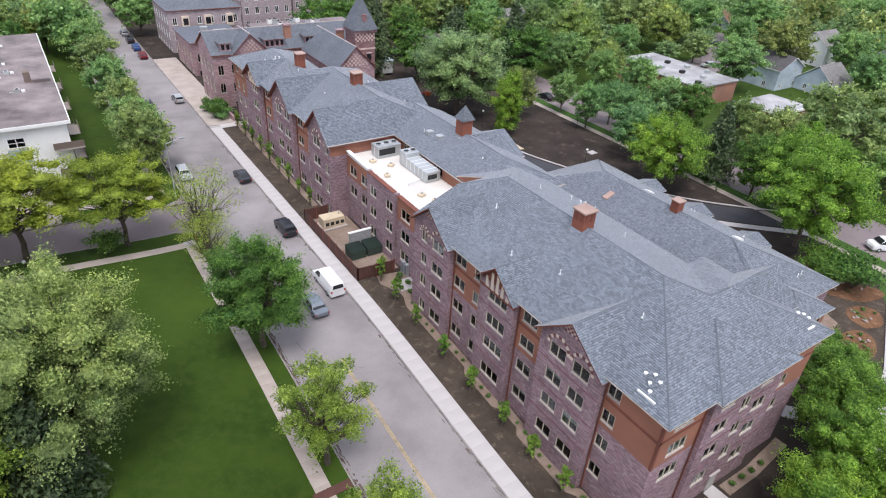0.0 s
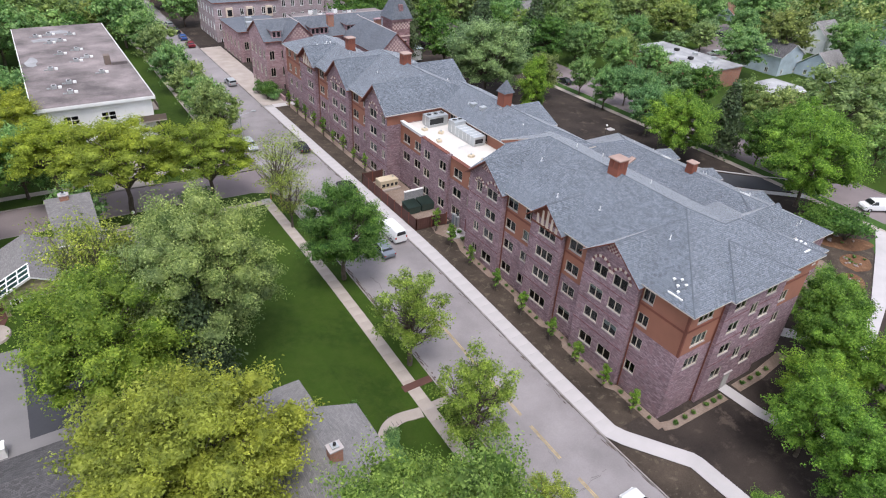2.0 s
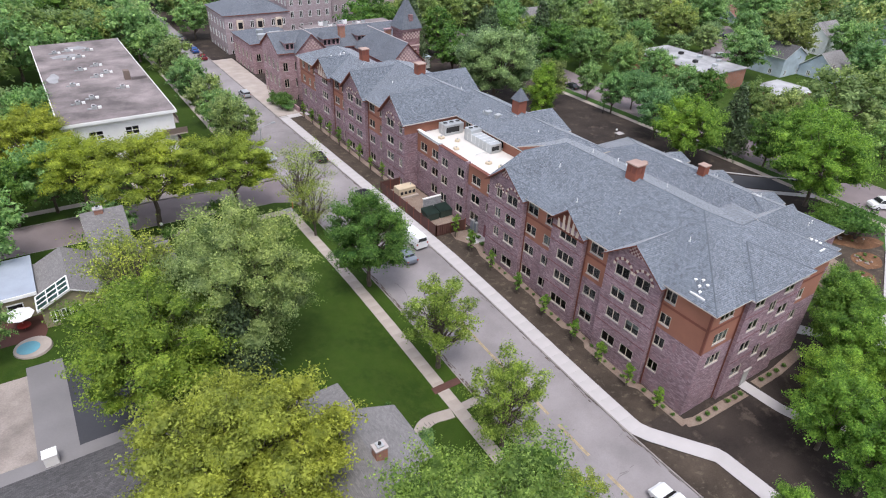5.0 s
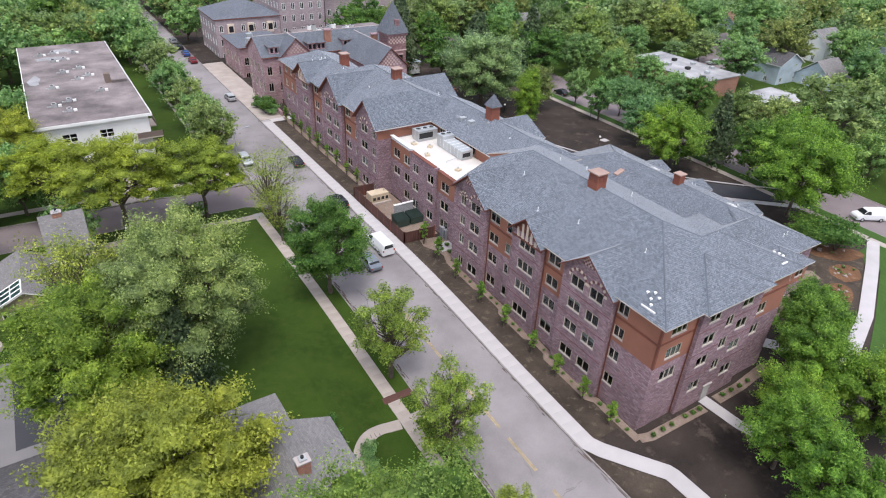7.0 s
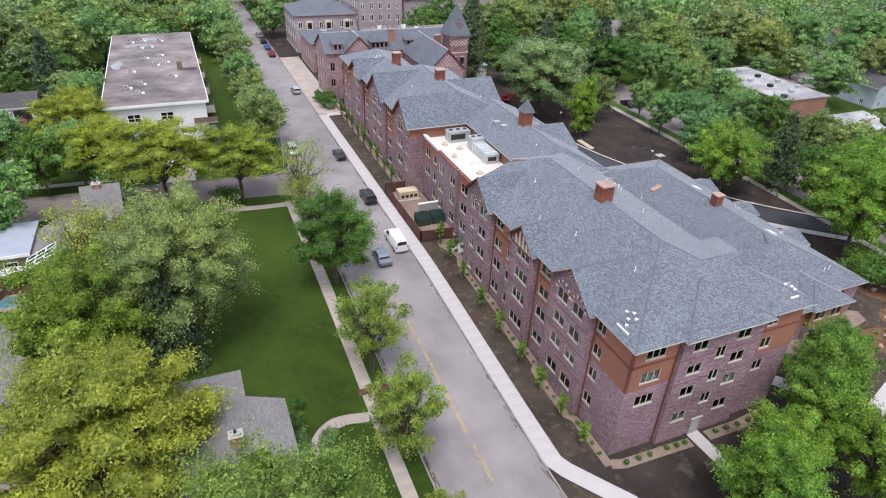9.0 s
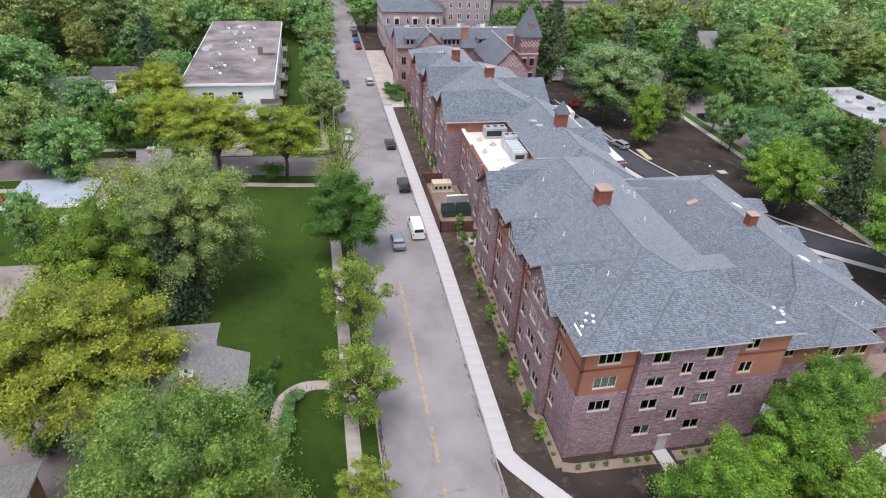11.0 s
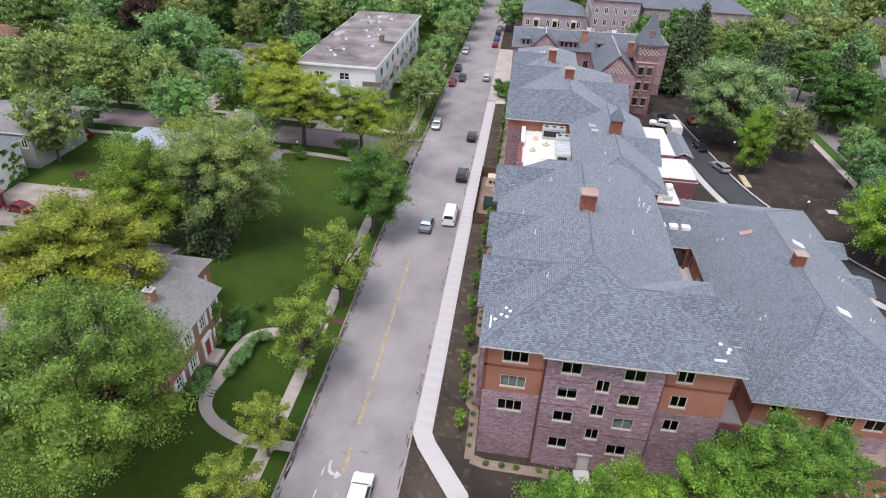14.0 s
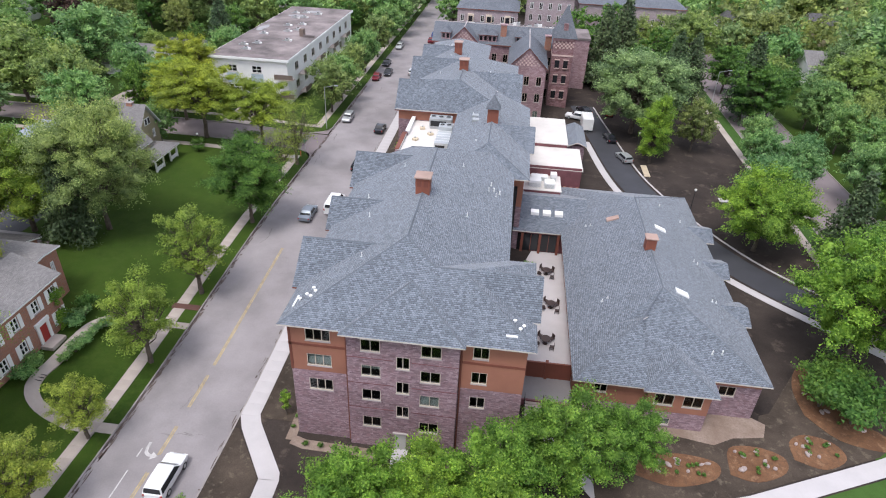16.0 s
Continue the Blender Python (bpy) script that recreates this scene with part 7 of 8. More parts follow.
for x, y, hood in ((37.04, 23.55, 0), (35.84, 32.14, 0), (37.54, 44.1, 0), (44.59, 45.24, 0), (46.1, 33.84, 0), (48.2, 43.7, 1), (48.6, 42.6, 1), (49.3, 42.5, 1), (48.0, 42.0, 0), (48.9, 41.5, 0), (34.5, 37.5, 0)):
    vent_pipe(x, y, main_z(x, y), 0.5 if hood else 0.75, 0.07 if hood else 0.055, hood)
vent_pipe(48.5, 22.0, EAVE + SL * min(53.7 - 48.5, 22.0 - yS), 0.45, 0.07)
for x, y, hood in ((61.98, 34.0, 0), (62.6, 34.4, 0), (61.5, 51.7, 0), (62.1, 51.6, 0), (74.4, 44.6, 0), (74.8, 44.3, 0), (74.7, 36.3, 0), (75.2, 36.4, 0), (72.2, 57.7, 0), (74.9, 55.4, 0), (61.9, 25.9, 0), (72.6, 27.2, 1), (73.6, 27.3, 1), (63.0, 26.2, 0)):
    vent_pipe(x, y, wing_z(x, y), 0.5, 0.06, hood)


def dome_vent(x, y, z):
    """Low round vent cap on a short collar."""
    bm = bmesh.new()
    add_cyl(bm, (x, y, z - 0.15), (x, y, z + 0.2), 0.07)
    add_cyl(bm, (x, y, z + 0.2), (x, y, z + 0.25), 0.17, 0.17, 12)
    add_cyl(bm, (x, y, z + 0.25), (x, y, z + 0.32), 0.165, 0.08, 12)
    part("dome_vent", bm, PVC, hall, "white dome-shaped roof vent")


for x, y in ((33.5, 19.7), (33.85, 19.1), (33.6, 18.4), (33.1, 18.9), (32.6, 18.4)):
    dome_vent(x, y, main_z(x, y))
part("pipe_bank", box(32.15, 17.5, main_z(32.25, 18) - 0.1, 32.31, 19.2, main_z(32.25, 18) + 0.12, 0.03), PVC, hall, "low white bank of exhaust hoods")
for x, y in ((52.5, 17.9), (51.7, 18.1), (52.2, 17.3)):
    dome_vent(x, y, EAVE + SL * min(53.7 - x, y - yS))
part("pipe_bank", box(51.0, 16.48, EAVE + SL * 1.15 - 0.1, 52.0, 16.65, EAVE + SL * 1.15 + 0.12, 0.03), PVC, hall, "low white bank of exhaust hoods")
for x, y, z in ((45.3, 57, 15.3), (44.0, 69, 15.0), (36.6, 86, 16.1), (37.2, 98, 16.3), (35.0, 108, 15.4), (47.2, 80, 15.3), (45.5, 89, 16.0), (34.6, 105.5, 15.2), (35.2, 106.2, 15.4), (35.8, 105.6, 15.7)):
    vent_pipe(x, y, z, 0.6, 0.07, y > 105)
for x, y, z in ((44.6, 66.0, 15.0), (44.4, 68.2, 14.9)):
    v = part("roof_vent_box", box(x - 0.5, y - 0.45, z - 0.2, x + 0.5, y + 0.45, z + 0.5, 0.05), METAL, hall, "grey metal roof vent box")
# flat skylights on the wing
for x, y in ((70.8, 49.7), (70.65, 34.9), (64.9, 52.0)):
    z = wing_z(x, y)
    sgn = 1 if x > 68 else -1
    bm = bmesh.new()
    pts = [(x + dx, y + dy, z + 0.08 - sgn * dx * WS) for dx, dy in ((-0.75, -0.45), (0.75, -0.45), (0.75, 0.45), (-0.75, 0.45))]
    top = [bm.verts.new((p[0], p[1], p[2] + 0.12)) for p in pts]
    lo = [bm.verts.new((p[0], p[1], p[2] - 0.1)) for p in pts]
    bm.faces.new(top)
    bm.faces.new(lo[::-1])
    for i in range(4):
        j = (i + 1) % 4
        bm.faces.new((lo[i], lo[j], top[j], top[i]))
    part("roof_hatch", bm, WHITE if y != 52.0 else COPPER, hall)

for i in range(5):
    vent_pipe(36.0 + 0.45 * (i % 3), 106.0 + 0.7 * (i // 3), EAVE + (4.55 + 0.45 * (i % 3)) * SL - 0.05, 0.6, 0.09, i % 2 == 0)


def rooftop_unit(x0, y0, x1, y1, h, label, tower=None, fans=3):
    u = thing("rooftop_unit", (x0 + x1) / 2, (y0 + y1) / 2, FLAT, label, "air conditioner")
    part("curb", box(x0 + 0.1, y0 + 0.1, FLAT, x1 - 0.1, y1 - 0.1, FLAT + 0.25), METAL, u)
    part("casing", box(x0, y0, FLAT + 0.25, x1, y1, FLAT + h, 0.04), METAL, u, "pale grey sheet metal casing")
    n = int((y1 - y0) / 0.9)
    for i in range(1, n):
        y = y0 + (y1 - y0) * i / n
        part("casing_seam", box(x0 - 0.025, y - 0.03, FLAT + 0.27, x1 + 0.025, y + 0.03, FLAT + h + 0.03), WHITE, u)
    top = h
    if tower:
        part("fan_section", box(x0, tower, FLAT + h, x1, y1, FLAT + h + 0.55, 0.03), METAL, u)
        top = h + 0.55
    for i in range(fans):
        fx = x0 + (x1 - x0) * (i + 0.5) / fans
        fy = (tower + y1) / 2 if tower else (y0 + y1) / 2
        f = part("fan_shroud", add_cyl(bmesh.new(), (fx, fy, FLAT + top), (fx, fy, FLAT + top + 0.12), 0.42, 0.42, 14), METAL, u)
        part("fan", add_cyl(bmesh.new(), (fx, fy, FLAT + top + 0.1), (fx, fy, FLAT + top + 0.13), 0.36, 0.36, 14), TYRE, f)
    part("grille", box(x0 + 0.2, y0 - 0.03, FLAT + 0.5, x0 + (x1 - x0) * 0.75, y0 + 0.02, FLAT + h - 0.35), TYRE, u)
    return u


rooftop_unit(37.0, 69.6, 40.6, 71.6, 1.75, "pale grey rooftop air handler with three fans")
rooftop_unit(39.0, 60.2, 41.1, 67.2, 1.5, "long pale grey rooftop air handler with ribbed casing", 65.4, 2)
for x, y, rot in ((36.0, 69.2, 10), (37.6, 67.0, 40), (35.6, 64.4, 70), (36.7, 57.6, 20), (37.4, 55.6, 50)):
    w = thing("wrapped_roof_vent", 0, 0, 0, "tan wrapped roof vent on the white membrane", "roof vent", "roof vents on the membrane")
    bm = box(-0.42, -0.38, 0, 0.42, 0.38, 0.34, 0.08)
    part("wrapping", bm, TANMETAL, w)
    part("pipe", add_cyl(bmesh.new(), (0, 0, 0.3), (0, 0, 0.55), 0.14), METAL, w)
    w.matrix_basis = pose(x, y, FLAT + 0.005, 0, 0, rot)
rail = thing("roof_pipe_rail", 37.0, 61.0, FLAT, "thin grey pipe rail on the membrane", "pipe")
part("pipe", add_cyl(bmesh.new(), (36.6, 60.6, FLAT + 0.35), (38.9, 60.9, FLAT + 0.35), 0.04), METAL, rail)
for x in (36.7, 38.7):
    part("leg", add_cyl(bmesh.new(), (x, 60.75, FLAT), (x, 60.75, FLAT + 0.35), 0.03), METAL, rail)

# service yard
yard_z = ground_z(30, 66)
patch("yard_ground", [(27.8, 57.6), (33.6, 57.6), (33.6, 72.9), (31.2, 74.2), (27.8, 74.2)], 0.03, GRAVEL, "tan gravel service yard", "ground", 0.1)
fence = thing("yard_fence", 27.7, 66, yard_z, "red-brown board fence round the service yard", "fence")
runs = [((27.7, 57.4), (27.7, 74.3)), ((27.7, 74.3), (31.2, 74.3)), ((27.7, 57.4), (32.6, 57.0))]
for a, b in runs:
    L = math.dist(a, b)
    n = max(2, int(L / 2.1))
    for i in range(n + 1):
        x, y = a[0] + (b[0] - a[0]) * i / n, a[1] + (b[1] - a[1]) * i / n
        g = ground_z(x, y)
        part("post", box(x - 0.07, y - 0.07, g - 0.2, x + 0.07, y + 0.07, g + 2.0), TRIM, fence)
        if i < n:
            x2, y2 = a[0] + (b[0] - a[0]) * (i + 1) / n, a[1] + (b[1] - a[1]) * (i + 1) / n
            m = 7
            for k in range(m):
                p, q = (k + 0.03) / m, (k + 0.97) / m
                xa, ya, xb, yb = x + (x2 - x) * p, y + (y2 - y) * p, x + (x2 - x) * q, y + (y2 - y) * q
                if abs(xb - xa) < 0.05:
                    part("board", box(xa - 0.025, ya, g + 0.08, xa + 0.025, yb, g + 1.85), BROWNWOOD, fence)
                else:
                    part("board", box(xa, min(ya, yb) - 0.025, g + 0.08, xb, max(ya, yb) + 0.025, g + 1.85), BROWNWOOD, fence)
gen = thing("generator", 30.5, 71.2, yard_z, "cream steel generator on a concrete base", "generator")
part("base", box(28.7, 70.0, yard_z, 32.4, 72.6, yard_z + 0.35, 0.03), WALKOLD, gen)
part("housing", box(28.9, 70.4, yard_z + 0.35, 32.1, 72.2, yard_z + 1.75, 0.06), TANMETAL, gen)
for i in range(4):
    part("louvre", box(29.2 + 0.75 * i, 70.36, yard_z + 0.7, 29.7 + 0.75 * i, 70.41, yard_z + 1.2), TYRE, gen)
part("exhaust", add_cyl(bmesh.new(), (31.6, 71.3, yard_z + 1.75), (31.6, 71.3, yard_z + 2.1), 0.1), METAL, gen)
bw = thing("block_wall", 32.2, 65.0, yard_z, "grey concrete block wall behind the dumpsters", "wall")
part("wall", box(30.2, 64.9, yard_z - 0.2, 33.45, 65.2, yard_z + 2.1), BLOCK, bw)
part("wall_cap", box(30.12, 64.85, yard_z + 2.1, 33.48, 65.25, yard_z + 2.22), PVC, bw)
for x in (28.9, 31.3):
    dmp = thing("dumpster", 0, 0, 0, "dark green steel dumpster with a sloping lid", "dumpster", "dumpsters")
    bm = bmesh.new()
    prof = ((-0.95, 0.1), (0.95, 0.1), (1.0, 1.5), (-1.0, 1.15))
    a = [bm.verts.new((0, p[0], p[1])) for p in prof]
    b = [bm.verts.new((2.1, p[0], p[1])) for p in prof]
    bm.faces.new(a)
    bm.faces.new(b[::-1])
    for i in range(4):
        j = (i + 1) % 4
        bm.faces.new((a[i], b[i], b[j], a[j]))
    part("body", bm, DKGREEN, dmp)
    bm = bmesh.new()
    vs = [bm.verts.new(p) for p in ((-0.05, -1.05, 1.18), (2.15, -1.05, 1.18), (2.15, 1.05, 1.55), (-0.05, 1.05, 1.55))]
    bm.faces.new(vs)
    bmesh.ops.solidify(bm, geom=bm.faces[:], thickness=0.06)
    part("lid", bm, DKGREEN, dmp)
    for sy in (-0.7, 0.7):
        part("skid", box(0.1, sy - 0.08, 0, 2.0, sy + 0.08, 0.1), TYRE, dmp)
    dmp.matrix_basis = pose(x, 62.6, yard_z + 0.04)
for i, (y, w) in enumerate(((55.3, 0.5), (56.1, 0.7))):
    c = thing("meter_cabinet", 33.75, y, ground_z(33, y), "grey steel utility cabinet against the wall", "cabinet", "utility cabinets")
    g = ground_z(33, y)
    part("body", box(33.45, y, g, 33.86, y + w, g + 1.7, 0.02), METAL, c)
    part("door", box(33.42, y + 0.05, g + 0.15, 33.45, y + w - 0.05, g + 1.6), P_GREY, c)
part("service_door", box(33.84, 53.0, ground_z(33, 53), 33.895, 54.0, ground_z(33, 53) + 2.1), BRICKTRIM, hall)
patch("door_pad", [(31.4, 52.8), (33.8, 52.8), (33.8, 55.0), (31.4, 55.0)], 0.09, WALKNEW, "pale concrete landing at the service door", "pavement", 0.15)
patch("door_pad", [(29.6, 74.6), (31.3, 74.6), (31.3, 77.0), (29.6, 77.0)], 0.06, WALKNEW, "pale concrete landing by the yard", "pavement", 0.1)

# ---------------------------------------------------------------- beds, shrubs and saplings
band_sheet("gravel_bed", [(31.5, 15.0), (31.5, 21.2), (30.9, 22.0), (30.9, 28.8), (31.5, 29.6), (31.5, 32.2), (30.9, 33.0), (30.9, 37.8), (31.5, 38.6), (31.5, 42.8), (30.9, 43.6), (30.9, 50.0), (31.8, 52.5)], 0.95, 0.035, GRAVEL, "tan gravel bed along the wall", "gravel bed", 0.1)
band_sheet("gravel_bed", [(31.7, 15.1), (33.0, 14.7), (37.6, 14.6), (41.2, 14.5)], 1.1, 0.04, GRAVEL, "tan gravel bed at the building's end", "gravel bed", 0.1)
band_sheet("gravel_bed", [(43.4, 14.6), (47.6, 14.6), (53.5, 15.2)], 1.2, 0.04, GRAVEL, "tan gravel bed at the building's end", "gravel bed", 0.1)
band_sheet("gravel_bed", [(30.8, 78), (30.8, 116)], 0.9, 0.035, GRAVEL, "tan gravel bed along the north wall", "gravel bed", 0.1)
patch("gravel_bed", [(31.2, 50.2), (33.8, 50.8), (33.8, 56.6), (30.2, 57.2), (29.8, 55.4), (31.0, 53.0)], 0.045, GRAVEL, "tan gravel bed beside the service door", "gravel bed", 0.1)
patch("gravel_bed", [(64.0, 20.2), (66.5, 21.6), (69.5, 20.9), (72.5, 20.6), (75.0, 22.0), (78.2, 22.6), (78.9, 24.4), (77.6, 25.2), (72.0, 24.9), (71.9, 22.7), (65.8, 22.7), (63.0, 24.0), (61.5, 21.5)], 0.04, GRAVEL, "buff gravel bed round the wing", "gravel bed", 0.1)


def shrub(name, h, r, n, size, mat, seed, label):
    ob = thing(name, 0, 0, 0, label, "shrub")
    rng = random.Random(seed)
    bm = bmesh.new()
    cl = []
    for i in range(7):
        a, k = i * 2.4, rng.uniform(0.3, 0.6)
        p = (r * k * math.cos(a), r * k * math.sin(a), h * rng.uniform(0.4, 0.72))
        cl.append((p, (r * 0.5, r * 0.5, h * 0.32)))
        limb(bm, (0, 0, -0.05), p, 0.03 * r + 0.01, 0.01, rng, 0.08, 4, 2)
    part("stems", bm, BARK, ob)
    c = new("foliage", leaf_mesh("foliage", cl, n, size, seed, mat))
    c.parent = ob
    return ob


small = shrub("small_shrub", 0.55, 0.42, 220, 0.09, LEAF_DARK, 31, "small round dark green shrub in gravel")
plant(small, [(31.35 - (0.5 if 22 < y < 28.6 or 33 < y < 37.6 or 43.7 < y < 50 else 0), y, TRNG.uniform(0.45, 0.72)) for y in [16.5 + 1.35 * i for i in range(26)]] + [(x, 14.6, 0.8) for x in (33.2, 34.6, 36.0, 38.2, 39.4, 40.4, 44.5, 46, 47.5, 49)] + [(32.6, 55.6, 1.2), (32.0, 54.6, 1.0), (32.8, 53.8, 1.1), (31.6, 53.2, 0.9), (32.2, 52.0, 1.0)])
hedge = shrub("hedge_shrub", 1.2, 0.95, 900, 0.11, LEAF_GREEN, 33, "dense green hedge shrub beside the walk")
plant(hedge, [(6.6, 26.6, 0.8), (6.1, 25.6, 0.85), (5.9, 24.4, 0.8), (5.7, 23.0, 0.9), (5.6, 21.6, 0.9), (5.5, 20.2, 0.8), (3.5, 25.0, 1.1), (3.4, 18.6, 1.1), (3.4, 16.6, 1.2), (3.6, 26.8, 1.2), (28.6, 122.0, 1.7), (30.0, 120.5, 1.4), (28.9, 119.0, 1.3), (27.6, 124.5, 1.2)])
dkshrub = shrub("dark_shrub", 2.6, 2.0, 2600, 0.14, LEAF_DARK, 35, "large round dark shrub by the side street")
plant(dkshrub, [(88.0, 26.0, 1.7), (2.6, 77.4, 1.0), (-5.8, 74.5, 0.6), (-4.6, 72.5, 0.5), (86.5, 31, 1.3), (85.5, 28.0, 1.2), (88.5, 30.5, 1.3), (80.5, 96, 0.7)])
evergreen = shrub("clipped_evergreen", 2.4, 1.2, 1800, 0.12, LEAF_DARK, 36, "rounded dark evergreen by the house corner")
plant(evergreen, [(3.4, 27.6, 0.9), (-15.0, 22.0, 1.1), (4.5, 30.5, 0.5), (28.2, 123.4, 1.25), (29.6, 121.4, 1.1), (28.0, 120.0, 1.2), (29.8, 124.6, 1.0)])
sapling = tree("sapling", 3.9, 0.5, 0.4, 900, 0.1, LEAF_BRIGHT, 21, "newly planted slender bright green sapling", "round", clumps=12, clump_r=0.45, core=0)
plant(sapling, [(x, y, s) for x, y, s in ((30.2, 18.0, 1.0), (30.2, 22.1, 0.95), (29.8, 26.1, 1.05), (29.8, 30.4, 1.0), (29.6, 35.6, 1.05), (29.6, 40.8, 1.0), (29.6, 46.5, 0.9), (29.8, 51.6, 1.05), (30.2, 56.0, 1.05))] + [(30.2, 78.5 + 4.3 * i, TRNG.uniform(0.75, 1.05)) for i in range(9)])

patch("soil_beds", [(60.5, 10.2), (75, 15.6), (89, 21.8), (93, 25), (91, 35), (86, 35), (82, 27), (78.6, 25.6), (78.4, 22.0), (72.5, 20.2), (66.5, 21.0), (60.5, 19.6)], 0.025, SOILDRY, "dry brown soil round the planting beds", "ground", 0.1)
# planting islands with boulders
for pts in ([(64.5, 16.0), (68, 15.2), (72, 16.6), (72.6, 18.6), (69, 19.2), (65.5, 18.4)], [(73.6, 17.4), (76, 16.9), (79.0, 18.4), (79.4, 20.3), (77, 21.2), (74.2, 20.6)],
            [(80.4, 20.2), (83, 19.4), (85.6, 21.0), (85.0, 23.0), (82.4, 23.6), (80.6, 22.4)], [(83.5, 26.5), (86, 23.4), (90.5, 22.6), (91, 24.5), (88.6, 27.0), (88.4, 32.5), (85.5, 34.0), (83.6, 30.5)]):
    c = (sum(p[0] for p in pts) / len(pts), sum(p[1] for p in pts) / len(pts))
    patch("mulch_bed", curve_pts(pts + [pts[0]], 4)[:-1], 0.06, MULCH, "orange mulch bed with boulders and young plants", "planting bed", 0.12)
    r = random.Random(int(c[0] * 10))
    for k in range(11):
        i = r.randrange(len(pts))
        f = r.uniform(0.25, 0.8)
        x, y = c[0] + (pts[i][0] - c[0]) * f, c[1] + (pts[i][1] - c[1]) * f
        bm = bmesh.new()
        bmesh.ops.create_icosphere(bm, subdivisions=2, radius=0.34)
        sx, sy, sz = r.uniform(0.4, 1.2), r.uniform(0.35, 0.8), r.uniform(0.3, 0.6)
        for v in bm.verts:
            k2 = 1 + 0.28 * noise.noise(v.co * 2.3 + Vector((k, i, c[0])))
            v.co = Vector((v.co.x * sx, v.co.y * sy, v.co.z * sz)) * k2
        rk = new("boulder", finish(bm, "boulder", ROCK))
        tagged(rk, "pale pinkish boulder lying on the mulch bed", "boulder", "boulders")
        rk.matrix_basis = pose(x, y, ground_z(x, y) + 0.15, 0, 0, r.uniform(0, 360))
        copy_thing(small, pose(c[0] + (pts[i - 1][0] - c[0]) * f * 0.9, c[1] + (pts[i - 1][1] - c[1]) * f * 0.9, ground_z(x, y) + 0.05) @ Matrix.Diagonal((1.0, 1.0, 0.9, 1)))

# ---------------------------------------------------------------- court between the wings


def court_table(x, y, z, rot):
    t = thing("patio_table", 0, 0, 0, "round dark brown metal patio table", "table", "patio tables")
    part("tabletop", add_cyl(bmesh.new(), (0, 0, 0.7), (0, 0, 0.75), 0.6, 0.6, 18), PATIO, t)
    part("stem", add_cyl(bmesh.new(), (0, 0, 0), (0, 0, 0.7), 0.05), PATIO, t)
    part("foot", add_cyl(bmesh.new(), (0, 0, 0), (0, 0, 0.04), 0.3, 0.3, 14), PATIO, t)
    t.matrix_basis = pose(x, y, z, 0, 0, rot)


def court_chair(x, y, z, rot):
    c = thing("patio_chair", 0, 0, 0, "dark brown metal patio chair", "chair", "patio chairs")
    part("seat", box(-0.25, -0.25, 0.4, 0.25, 0.25, 0.46, 0.02), PATIO, c)
    part("backrest", box(-0.25, 0.21, 0.46, 0.25, 0.26, 0.95, 0.02), PATIO, c)
    for sx in (-0.22, 0.22):
        for sy in (-0.22, 0.22):
            part("leg", box(sx - 0.02, sy - 0.02, 0, sx + 0.02, sy + 0.02, 0.4), TYRE, c)
    c.matrix_basis = pose(x, y, z, 0, 0, rot)


for tx, ty in ((56.6, 46.5), (57.0, 39.0), (56.2, 32.0)):
    court_table(tx, ty, COURT, 0)
    for k in range(4):
        a = radians(90 * k + 35)
        court_chair(tx + (0.9 + 0.12 * k) * math.cos(a), ty + (0.9 + 0.12 * k) * math.sin(a), COURT, 90 * k - 55 + 17 * k)
planter = thing("planter", 54.2, 47.0, COURT, "low square concrete planter in the court", "planter")
part("box", box(53.5, 46.2, COURT, 54.9, 48.0, COURT + 0.45, 0.04), WALKOLD, planter)
copy_thing(hedge, pose(54.2, 47.1, COURT + 0.3))
part("court_gate_post", box(56.0, 26.6, 0, 56.3, 27.1, 3.2), TRIM, hall)
# outside stair by the wing
stair = thing("outside_stair", 55.6, 21.5, 0, "concrete outside stair with dark railings", "stairs")
for i in range(6):
    part("step", box(54.0, 21.2 + 0.3 * i, 0, 55.8, 21.5 + 0.3 * i, 0.15 * (i + 1)), WALKOLD, stair)
for x in (53.95, 55.85):
    part("handrail", add_cyl(bmesh.new(), (x, 21.2, 1.0), (x, 23.1, 1.95), 0.03), TYRE, stair)
    for i in range(5):
        part("baluster", add_cyl(bmesh.new(), (x, 21.25 + 0.44 * i, 0.1 + 0.2 * i), (x, 21.25 + 0.44 * i, 1.0 + 0.22 * i), 0.02), TYRE, stair)

# ---------------------------------------------------------------- walk and steps to the brick house
band_sheet("house_walk", curve_pts([(11.2, 28.6), (9.0, 28.8), (7.0, 27.9), (5.2, 25.6), (4.7, 22.5), (4.6, 19.5), (4.4, 17.4), (4.9, 15.6), (6.4, 14.3), (9.0, 13.6), (11.3, 13.4)], 6), 1.25, 0.11, WALKOLD, "curving weathered concrete walk to the red door", "walk", 0.25)
steps = thing("walk_steps", 8, 14, 0, "weathered concrete steps in the curving walk", "steps")
for x0, x1, cy in ((6.3, 7.3, 14.25), (8.0, 9.0, 13.75), (9.6, 10.4, 13.5)):
    for i in range(3):
        xa = x1 - (x1 - x0) * i / 3
        g = ground_z(xa, cy)
        part("step", box(xa - (x1 - x0) / 3, cy - 0.68, g - 0.2, xa, cy + 0.68, g + 0.09), WALKOLD, steps)
        part("step_edge", box(xa - 0.03, cy - 0.69, g - 0.1, xa + 0.03, cy + 0.69, g + 0.095), JOINT, steps)
